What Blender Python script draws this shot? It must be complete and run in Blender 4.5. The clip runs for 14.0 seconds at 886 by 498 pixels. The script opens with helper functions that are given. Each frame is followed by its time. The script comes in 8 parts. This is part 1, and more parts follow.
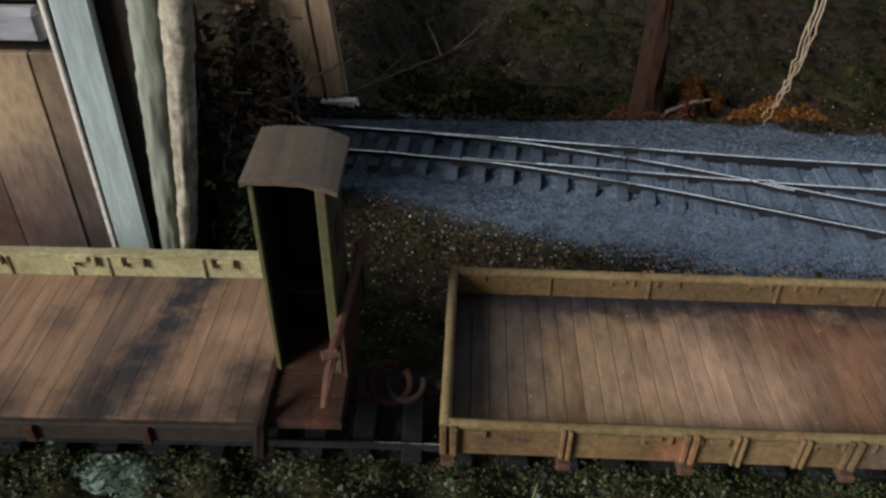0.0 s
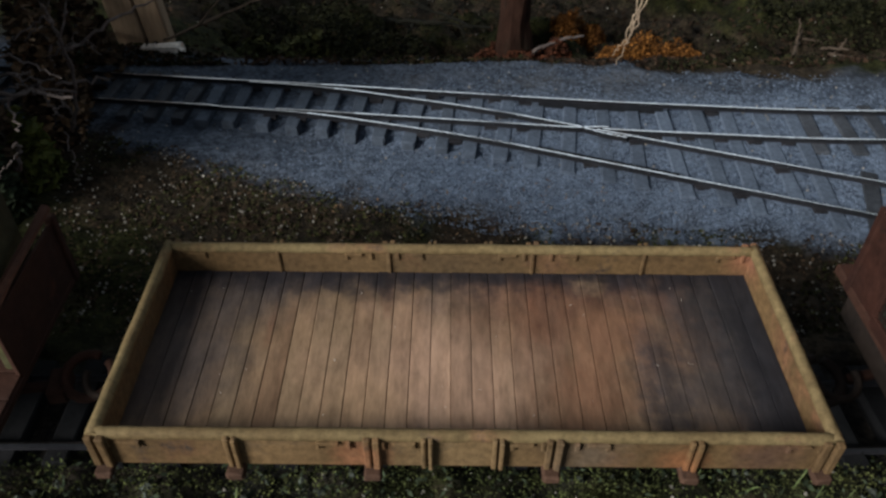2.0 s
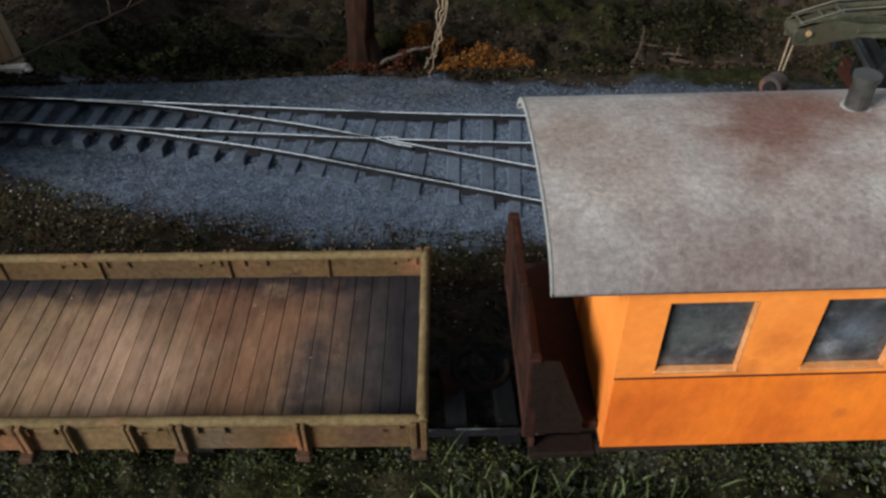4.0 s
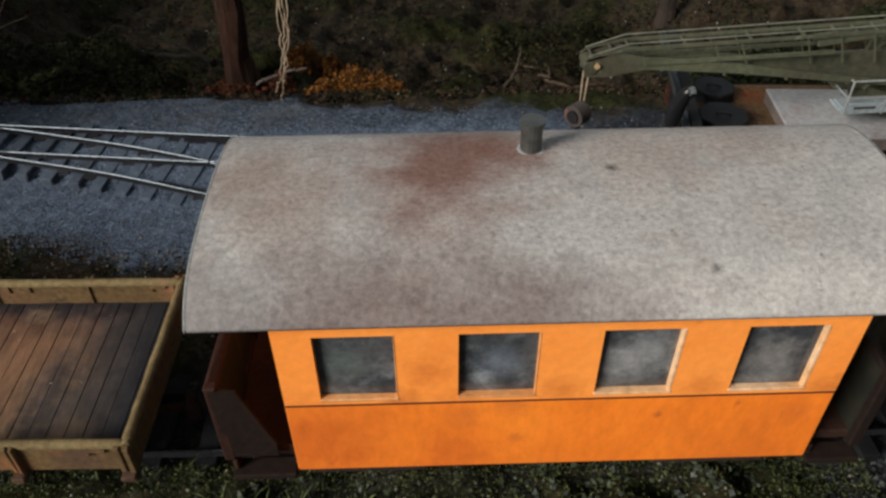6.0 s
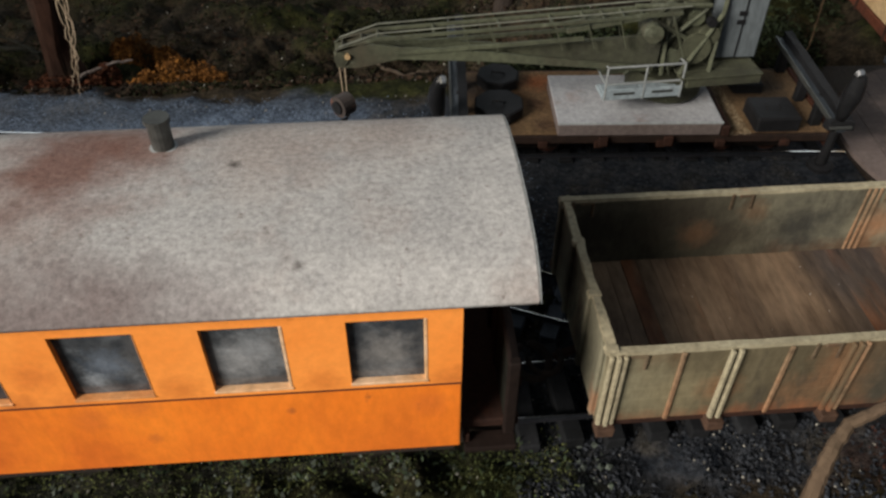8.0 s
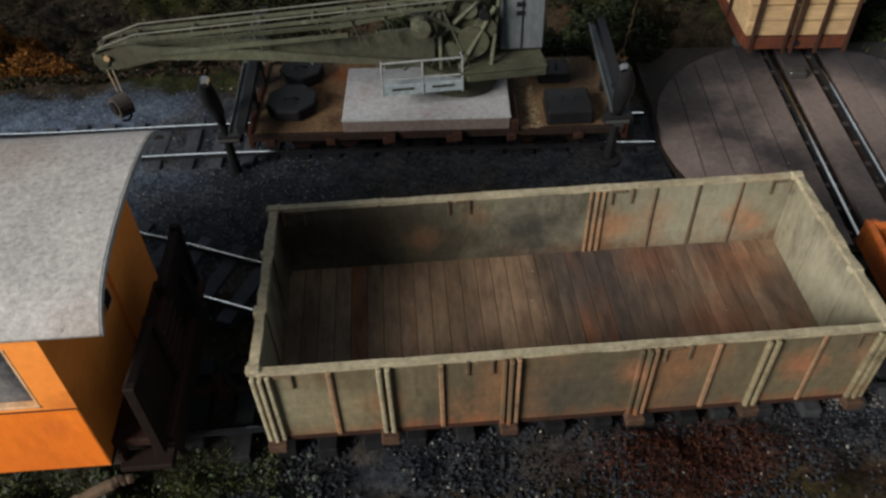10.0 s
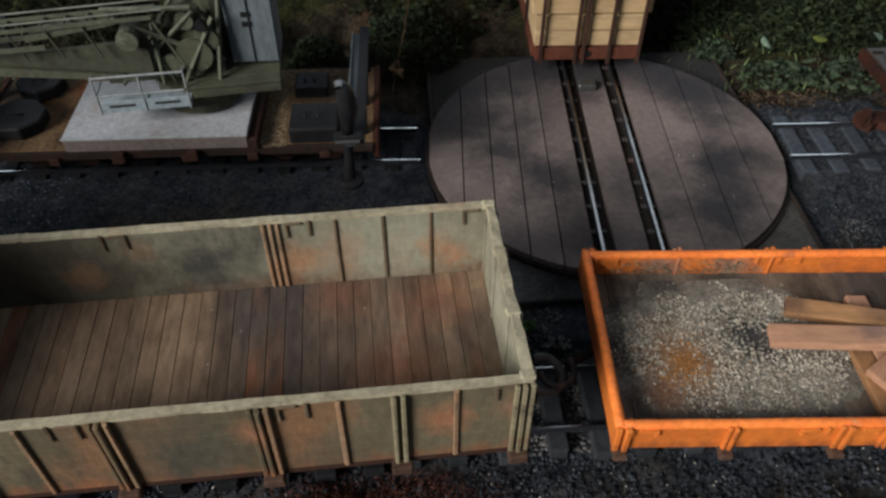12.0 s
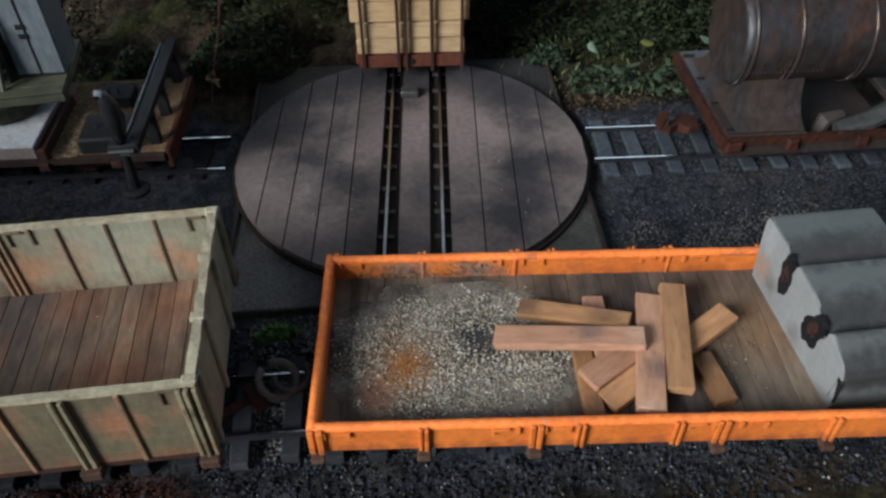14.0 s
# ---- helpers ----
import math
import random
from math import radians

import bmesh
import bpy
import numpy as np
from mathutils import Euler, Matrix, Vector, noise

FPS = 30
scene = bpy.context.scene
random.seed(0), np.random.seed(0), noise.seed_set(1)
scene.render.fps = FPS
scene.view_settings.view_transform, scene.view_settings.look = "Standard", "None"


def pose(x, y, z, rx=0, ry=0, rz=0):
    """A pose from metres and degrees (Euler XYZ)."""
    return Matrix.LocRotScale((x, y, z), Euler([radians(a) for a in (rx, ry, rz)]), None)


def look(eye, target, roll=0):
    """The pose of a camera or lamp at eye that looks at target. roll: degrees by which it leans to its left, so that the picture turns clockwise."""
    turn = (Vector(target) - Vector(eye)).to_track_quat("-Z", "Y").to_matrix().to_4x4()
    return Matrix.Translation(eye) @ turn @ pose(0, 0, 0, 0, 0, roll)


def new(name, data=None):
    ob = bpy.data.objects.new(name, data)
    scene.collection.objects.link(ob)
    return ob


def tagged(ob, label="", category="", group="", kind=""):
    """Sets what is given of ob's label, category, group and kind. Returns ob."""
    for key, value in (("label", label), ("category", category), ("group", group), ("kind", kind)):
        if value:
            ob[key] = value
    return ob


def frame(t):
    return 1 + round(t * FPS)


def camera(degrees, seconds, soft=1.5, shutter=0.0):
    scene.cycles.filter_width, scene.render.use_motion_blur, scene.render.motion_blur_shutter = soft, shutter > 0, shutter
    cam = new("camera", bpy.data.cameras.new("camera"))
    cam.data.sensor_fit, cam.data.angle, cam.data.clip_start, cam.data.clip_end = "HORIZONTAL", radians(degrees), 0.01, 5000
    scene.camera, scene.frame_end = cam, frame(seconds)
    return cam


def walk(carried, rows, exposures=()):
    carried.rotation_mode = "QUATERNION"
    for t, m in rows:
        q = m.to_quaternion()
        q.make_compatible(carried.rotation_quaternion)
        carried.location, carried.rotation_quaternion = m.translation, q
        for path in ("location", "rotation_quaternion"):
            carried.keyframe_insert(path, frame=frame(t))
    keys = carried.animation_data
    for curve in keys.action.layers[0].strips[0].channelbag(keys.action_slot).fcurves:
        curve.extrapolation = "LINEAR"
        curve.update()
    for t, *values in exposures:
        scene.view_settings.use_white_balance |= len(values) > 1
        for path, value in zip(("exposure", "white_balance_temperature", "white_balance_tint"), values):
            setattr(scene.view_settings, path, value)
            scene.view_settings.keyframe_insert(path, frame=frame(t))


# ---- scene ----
cam = camera(58.93, 14.0, soft=2.6)
PATH = [
    (0, (0.12040, 0.04713, 0.15227), (0.11972, 0.08710, 0.12225), 0.50),
    (0.5, (0.12878, 0.06028, 0.14322), (0.12857, 0.09920, 0.11185), 0.50),
    (1, (0.14235, 0.06492, 0.14205), (0.14280, 0.10328, 0.10998), 0.60),
    (1.5, (0.15780, 0.06880, 0.14192), (0.15852, 0.10682, 0.10945), 0.70),
    (2, (0.17683, 0.06865, 0.14520), (0.17735, 0.10610, 0.11210), 0.20),
    (2.5, (0.19595, 0.06765, 0.14660), (0.19730, 0.10485, 0.11322), 0.50),
    (3, (0.21263, 0.06408, 0.15197), (0.21380, 0.10140, 0.11875), -0.20),
    (3.5, (0.22700, 0.05765, 0.15805), (0.22735, 0.09515, 0.12495), -1.20),
    (4, (0.24695, 0.05462, 0.15813), (0.24730, 0.09205, 0.12497), -1.10),
    (4.2, (0.25593, 0.05353, 0.15953), (0.25648, 0.09095, 0.12640), -0.90),
    (6.3, (0.31227, 0.05010, 0.16760), (0.31320, 0.08775, 0.13470), -0.40),
    (6.5, (0.31762, 0.04998, 0.16715), (0.31860, 0.08745, 0.13407), -0.20),
    (7, (0.33035, 0.05078, 0.16750), (0.33165, 0.08818, 0.13435), 0.10),
    (7.5, (0.34918, 0.05148, 0.16708), (0.35132, 0.08815, 0.13315), -0.10),
    (8, (0.36962, 0.04918, 0.16850), (0.37255, 0.08605, 0.13487), 0.20),
    (8.2, (0.37548, 0.04945, 0.16928), (0.37815, 0.08618, 0.13545), 0.20),
    (10.3, (0.46110, 0.05470, 0.17357), (0.46280, 0.09015, 0.13833), -2.10),
    (10.5, (0.47038, 0.05843, 0.17190), (0.47280, 0.09377, 0.13662), -1.50),
    (11, (0.48665, 0.06495, 0.16628), (0.48960, 0.09998, 0.13073), -1.60),
    (11.5, (0.50562, 0.06498, 0.16470), (0.50935, 0.09990, 0.12912), -0.40),
    (12, (0.51750, 0.06548, 0.16700), (0.52138, 0.10068, 0.13173), 0.20),
    (12.5, (0.53543, 0.06170, 0.16560), (0.53950, 0.09680, 0.13025), 0.80),
    (13, (0.54785, 0.06015, 0.16542), (0.55160, 0.09538, 0.13012), 0.50),
    (13.5, (0.56502, 0.05883, 0.16547), (0.56888, 0.09410, 0.13025), 0.20),
    (14, (0.58098, 0.05650, 0.16685), (0.58498, 0.09215, 0.13203), -0.60),
]
walk(cam, [(t, look(eye, target, roll)) for t, eye, target, roll in PATH], [(0, 0.12, 6400, 10), (4, 0.12, 6500, 10), (6.5, 0.06, 6850, 10), (8, 0.06, 6850, 10), (10.5, 0.02, 6600, 10), (11.5, 0.02, 6450, 10), (12.5, 0.1, 6050, 8), (14, 0.22, 5800, 7)])

# world and light
U = 0.001
world = bpy.data.worlds.new("room_light")
scene.world = world
world.use_nodes = True
world.node_tree.nodes["Background"].inputs[0].default_value = (0.68, 0.75, 0.85, 1)
world.node_tree.nodes["Background"].inputs[1].default_value = 0.19
sun_data = bpy.data.lights.new("window_sun", "SUN")
sun_data.energy, sun_data.angle, sun_data.color = 5.0, radians(26), (1.0, 0.945, 0.885)
sun = new("window_sun", sun_data)
sun.matrix_world = look((-0.78, -0.56, 0.48), (0, 0, 0))
# Unseen panel lamp added behind the layout to make the rail heads glint.
lamp_data = bpy.data.lights.new("rail_glint_lamp", "AREA")
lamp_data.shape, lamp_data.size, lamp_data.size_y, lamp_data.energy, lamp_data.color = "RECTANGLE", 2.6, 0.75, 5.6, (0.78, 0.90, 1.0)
rail_glint_lamp = new("rail_glint_lamp", lamp_data)
rail_glint_lamp.matrix_world = look((0.45, 1.3, 0.74), (0.45, 0.25, 0.0))


# materials
def mat(name, c1, c2, rough=0.8, big=40, fine=500, bump=0.3, metal=0.0, rnd=0.0, c3=None, c3scale=22, c3at=0.58, stretch=(1, 1, 1), finemix=0.35, c3soft=0.12, c4=None, c4scale=60, c4at=0.62, spots=(), spec=None, isl=0.0):
    m = bpy.data.materials.new(name)
    m.use_nodes = True
    nt = m.node_tree
    N, L = nt.nodes, nt.links
    b = N["Principled BSDF"]
    b.inputs["Roughness"].default_value, b.inputs["Metallic"].default_value = rough, metal
    b.inputs["Specular IOR Level"].default_value = spec if spec is not None else (0.12 if rough >= 0.7 else 0.4)
    tc = N.new("ShaderNodeTexCoord")
    mp = N.new("ShaderNodeMapping")
    mp.inputs["Scale"].default_value = stretch
    L.new(tc.outputs["Object"], mp.inputs["Vector"])
    info = N.new("ShaderNodeObjectInfo")
    off = N.new("ShaderNodeVectorMath")
    off.operation = "ADD"
    sc = N.new("ShaderNodeMath")
    sc.operation = "MULTIPLY"
    sc.inputs[1].default_value = 3.0 if rnd else 0.0
    L.new(info.outputs["Random"], sc.inputs[0])
    L.new(mp.outputs[0], off.inputs[0])
    L.new(sc.outputs[0], off.inputs[1])

    def tex(scale, detail=4, rough_=0.6, vec=None):
        n = N.new("ShaderNodeTexNoise")
        n.inputs["Scale"].default_value, n.inputs["Detail"].default_value, n.inputs["Roughness"].default_value = scale, detail, rough_
        L.new(vec or off.outputs[0], n.inputs["Vector"])
        return n.outputs["Fac"]

    def ramp(fac, lo, hi):
        r = N.new("ShaderNodeMapRange")
        r.inputs["From Min"].default_value, r.inputs["From Max"].default_value = lo, hi
        L.new(fac, r.inputs["Value"])
        return r.outputs[0]

    def mix(fac, a, c, mode="MIX"):
        x = N.new("ShaderNodeMix")
        x.data_type, x.blend_type = "RGBA", mode
        for sock, v in ((x.inputs[0], fac), (x.inputs[6], a), (x.inputs[7], c)):
            if isinstance(v, (tuple, list)):
                sock.default_value = (*v, 1)
            elif isinstance(v, (int, float)):
                sock.default_value = v
            else:
                L.new(v, sock)
        return x.outputs[2]

    col = mix(ramp(tex(big), 0.35, 0.65), c1, c2)
    if c3:
        col = mix(ramp(tex(c3scale, 5, 0.65, mp.outputs[0]), c3at, c3at + c3soft), col, c3)
    if c4:
        col = mix(ramp(tex(c4scale, 5, 0.7), c4at, c4at + 0.1), col, c4)
    # spots of colour, stains and painted light alike: x, y, z, radius in mm, colour, strength
    for sx, sy, sz, sr, scol, sst in spots:
        ds = N.new("ShaderNodeVectorMath")
        ds.operation = "DISTANCE"
        L.new(tc.outputs["Object"], ds.inputs[0])
        ds.inputs[1].default_value = (sx * 0.001, sy * 0.001, sz * 0.001)
        wob = N.new("ShaderNodeMath")
        wob.operation = "MULTIPLY_ADD"
        L.new(tex(2200.0 / sr, 5, 0.65, tc.outputs["Object"]), wob.inputs[0])
        wob.inputs[1].default_value = sr * 0.0013
        L.new(ds.outputs["Value"], wob.inputs[2])
        r = N.new("ShaderNodeMapRange")
        r.inputs["From Min"].default_value, r.inputs["From Max"].default_value = sr * 0.00165, sr * 0.00085
        r.inputs["To Max"].default_value = sst
        L.new(wob.outputs[0], r.inputs["Value"])
        col = mix(r.outputs[0], col, scol)
    f = tex(fine, 6, 0.7)
    g = ramp(f, 0.25, 0.75)
    lum = N.new("ShaderNodeMapRange")
    lum.inputs["To Min"].default_value, lum.inputs["To Max"].default_value = 1 - finemix, 1 + finemix
    L.new(g, lum.inputs["Value"])
    if rnd:
        rr = N.new("ShaderNodeMapRange")
        rr.inputs["To Min"].default_value, rr.inputs["To Max"].default_value = 1 - rnd, 1 + rnd
        L.new(info.outputs["Random"], rr.inputs["Value"])
        mul = N.new("ShaderNodeMath")
        mul.operation = "MULTIPLY"
        L.new(lum.outputs[0], mul.inputs[0])
        L.new(rr.outputs[0], mul.inputs[1])
        lumo = mul.outputs[0]
    else:
        lumo = lum.outputs[0]
    if isl:
        geo = N.new("ShaderNodeNewGeometry")
        ri = N.new("ShaderNodeMapRange")
        ri.inputs["To Min"].default_value, ri.inputs["To Max"].default_value = 1 - isl, 1 + isl
        L.new(geo.outputs["Random Per Island"], ri.inputs["Value"])
        mi = N.new("ShaderNodeMath")
        mi.operation = "MULTIPLY"
        L.new(lumo, mi.inputs[0])
        L.new(ri.outputs[0], mi.inputs[1])
        lumo = mi.outputs[0]
    comb = N.new("ShaderNodeCombineXYZ")
    for k in range(3):
        L.new(lumo, comb.inputs[k])
    L.new(mix(1.0, col, comb.outputs[0], "MULTIPLY"), b.inputs["Base Color"])
    if bump:
        bp = N.new("ShaderNodeBump")
        bp.inputs["Strength"].default_value, bp.inputs["Distance"].default_value = bump, 0.0006
        L.new(f, bp.inputs["Height"])
        L.new(bp.outputs[0], b.inputs["Normal"])
    return m


M = {}
SOOT = (0.030, 0.029, 0.032)
TTSPOTS = tuple((x, y, 3, r * 1.2, SOOT, min(0.95, k * 1.15)) for x, y, r, k in ((-18, -18, 15, 0.75), (-33, -3, 15, 0.75), (-26, 14, 10, 0.5), (-47, 34, 11, 0.8), (36, 36, 14, 0.7), (37, -9, 17, 0.85), (32, -32, 18, 0.85), (40, 16, 10, 0.6), (3, 54, 10, 0.85), (-12, -40, 12, 0.5), (-2, 30, 7, 0.4), (-38, 36, 27, 0.75), (-10, 52, 24, 0.75), (26, 52, 24, 0.75), (44, 34, 20, 0.7), (-52, 18, 16, 0.6), (-52, 10, 10, 0.5), (52, -6, 8, 0.5), (-22, 48, 18, 0.75), (20, 50, 18, 0.6), (0, 42, 12, 0.6), (-40, 14, 10, 0.5)))
# Darker along the far side and both ends, paler mid-floor.
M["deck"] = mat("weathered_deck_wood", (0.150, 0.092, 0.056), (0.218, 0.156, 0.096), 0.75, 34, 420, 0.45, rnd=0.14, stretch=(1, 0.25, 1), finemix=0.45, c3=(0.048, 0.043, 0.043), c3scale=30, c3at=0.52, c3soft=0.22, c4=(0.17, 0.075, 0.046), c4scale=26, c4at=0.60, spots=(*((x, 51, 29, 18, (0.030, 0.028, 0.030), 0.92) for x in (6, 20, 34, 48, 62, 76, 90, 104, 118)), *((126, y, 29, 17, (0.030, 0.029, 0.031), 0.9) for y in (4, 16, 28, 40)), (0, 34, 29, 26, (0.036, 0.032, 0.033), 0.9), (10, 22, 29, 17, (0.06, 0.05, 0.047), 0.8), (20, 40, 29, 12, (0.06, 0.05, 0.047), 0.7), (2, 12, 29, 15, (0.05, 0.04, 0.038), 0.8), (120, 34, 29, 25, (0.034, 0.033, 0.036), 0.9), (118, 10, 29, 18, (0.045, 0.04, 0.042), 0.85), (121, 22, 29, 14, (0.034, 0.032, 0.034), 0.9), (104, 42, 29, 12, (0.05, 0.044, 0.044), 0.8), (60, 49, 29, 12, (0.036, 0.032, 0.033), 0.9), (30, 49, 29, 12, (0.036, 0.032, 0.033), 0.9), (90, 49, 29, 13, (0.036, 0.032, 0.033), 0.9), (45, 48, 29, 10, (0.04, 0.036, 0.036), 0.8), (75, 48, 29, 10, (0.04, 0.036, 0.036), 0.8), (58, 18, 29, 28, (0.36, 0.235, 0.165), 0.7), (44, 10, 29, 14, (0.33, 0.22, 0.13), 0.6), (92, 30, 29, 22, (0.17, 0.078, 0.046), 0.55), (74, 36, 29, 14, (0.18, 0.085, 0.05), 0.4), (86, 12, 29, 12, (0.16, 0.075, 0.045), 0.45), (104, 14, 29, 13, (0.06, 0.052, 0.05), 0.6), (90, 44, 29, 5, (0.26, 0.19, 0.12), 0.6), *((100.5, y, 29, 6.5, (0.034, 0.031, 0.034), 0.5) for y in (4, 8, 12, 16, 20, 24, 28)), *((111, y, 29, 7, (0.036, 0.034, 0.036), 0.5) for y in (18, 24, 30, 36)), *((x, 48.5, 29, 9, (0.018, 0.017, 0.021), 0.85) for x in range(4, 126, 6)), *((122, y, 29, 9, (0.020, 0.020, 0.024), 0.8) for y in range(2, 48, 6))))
M["deck_b"] = mat("brown_deck_wood", (0.190, 0.126, 0.081), (0.258, 0.180, 0.118), 0.8, 34, 420, 0.45, rnd=0.14, finemix=0.45, stretch=(0.9500, 0.2375, 0.9500), c3=(0.0475, 0.0408, 0.0399), c3scale=24, c3at=0.51, c3soft=0.2, c4=(0.2100, 0.0900, 0.0460), c4scale=22, c4at=0.57, spots=((118, 40, 25, 12, (0.22, 0.095, 0.05), 0.6), (96, 44, 25, 10, (0.2, 0.09, 0.05), 0.5), (8, 26, 25, 24, (0.0475, 0.0399, 0.0361), 0.7), (126, 30, 25, 14, (0.0475, 0.0437, 0.0418), 0.6), (108, 20, 25, 14, (0.1995, 0.0808, 0.0475), 0.6), (74, 40, 25, 14, (0.0617, 0.0522, 0.0475), 0.6)))
M["deck_o"] = mat("sooty_deck_wood", (0.19, 0.145, 0.105), (0.135, 0.105, 0.078), 0.8, 30, 420, 0.35, rnd=0.2, stretch=(1, 0.25, 1), c3=(0.05, 0.043, 0.038), c3scale=24, c3at=0.5, c3soft=0.2, spots=((104, 30, 21, 16, (0.20, 0.105, 0.045), 0.5), (6, 26, 21, 12, (0.03, 0.027, 0.024), 0.85), (14, 44, 21, 11, (0.03, 0.027, 0.024), 0.85), (34, 46, 21, 10, (0.035, 0.03, 0.026), 0.8), (56, 45, 21, 9, (0.045, 0.037, 0.03), 0.7), (10, 6, 21, 10, (0.04, 0.034, 0.028), 0.8)))
# A dark band slants across the boards.
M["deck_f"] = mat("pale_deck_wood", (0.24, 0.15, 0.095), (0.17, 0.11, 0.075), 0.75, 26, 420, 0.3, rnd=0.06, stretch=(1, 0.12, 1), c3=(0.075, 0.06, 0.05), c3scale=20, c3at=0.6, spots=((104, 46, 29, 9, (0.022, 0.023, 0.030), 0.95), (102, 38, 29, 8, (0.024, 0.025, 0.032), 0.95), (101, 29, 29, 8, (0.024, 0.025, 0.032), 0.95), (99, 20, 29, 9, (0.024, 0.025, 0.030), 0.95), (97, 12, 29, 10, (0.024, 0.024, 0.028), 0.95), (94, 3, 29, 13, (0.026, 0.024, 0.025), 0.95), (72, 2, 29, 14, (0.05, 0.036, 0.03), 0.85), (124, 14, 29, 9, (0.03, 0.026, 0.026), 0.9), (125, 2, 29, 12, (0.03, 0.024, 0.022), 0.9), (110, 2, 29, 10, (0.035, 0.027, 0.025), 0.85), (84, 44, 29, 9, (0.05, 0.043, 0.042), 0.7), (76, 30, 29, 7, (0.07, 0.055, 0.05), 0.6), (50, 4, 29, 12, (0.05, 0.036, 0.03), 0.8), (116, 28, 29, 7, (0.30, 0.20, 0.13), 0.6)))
# Lighter spots mid near side paint the light falling there.
M["olive"] = mat("worn_olive_paint", (0.1330, 0.0852, 0.0403), (0.0887, 0.0579, 0.0302), 0.7, 60, 700, 0.25, finemix=0.45, c3=(0.20, 0.095, 0.055), c3scale=40, c3at=0.54, c3soft=0.2, c4=(0.040, 0.034, 0.028), c4scale=80, c4at=0.57, spots=((84, -1, 31, 9, (0.11, 0.09, 0.07), 0.6), (100, -1, 29, 6, (0.26, 0.11, 0.05), 0.6), (46, -1, 30, 7, (0.27, 0.11, 0.06), 0.7), (114, -1, 31, 8, (0.085, 0.052, 0.036), 0.85), (60, -1, 32, 20, (0.22, 0.155, 0.08), 0.55), (30, -1, 32, 12, (0.21, 0.14, 0.07), 0.5), (124, 47, 34, 7, (0.26, 0.12, 0.07), 0.7), (60, 48, 32, 30, (0.085, 0.062, 0.036), 0.5)))
M["olive_rim"] = mat("scuffed_olive_rim", (0.172, 0.134, 0.066), (0.118, 0.084, 0.041), 0.7, 70, 700, 0.3, finemix=0.45, c3=(0.26, 0.13, 0.072), c3scale=50, c3at=0.57, c3soft=0.2, c4=(0.07, 0.055, 0.04), c4scale=100, c4at=0.6)
M["sage_rim"] = mat("scuffed_cream_rim", (0.350, 0.318, 0.222), (0.270, 0.236, 0.158), 0.7, 70, 700, 0.3, finemix=0.4, c3=(0.30, 0.17, 0.10), c3scale=45, c3at=0.60, c3soft=0.2, c4=(0.13, 0.11, 0.08), c4scale=110, c4at=0.61)
M["orange_rim"] = mat("chipped_orange_rim", (0.84, 0.225, 0.040), (0.70, 0.160, 0.027), 0.6, 60, 700, 0.25, finemix=0.3, c3=(0.34, 0.11, 0.045), c3scale=70, c3at=0.58, c4=(0.62, 0.33, 0.16), c4scale=120, c4at=0.62)
M["olive_pale"] = mat("pale_olive_paint", (0.3230, 0.2975, 0.1700), (0.2380, 0.2125, 0.1190), 0.7, 60, 700, 0.2, c3=(0.10, 0.085, 0.05), c3scale=60, c3at=0.62)
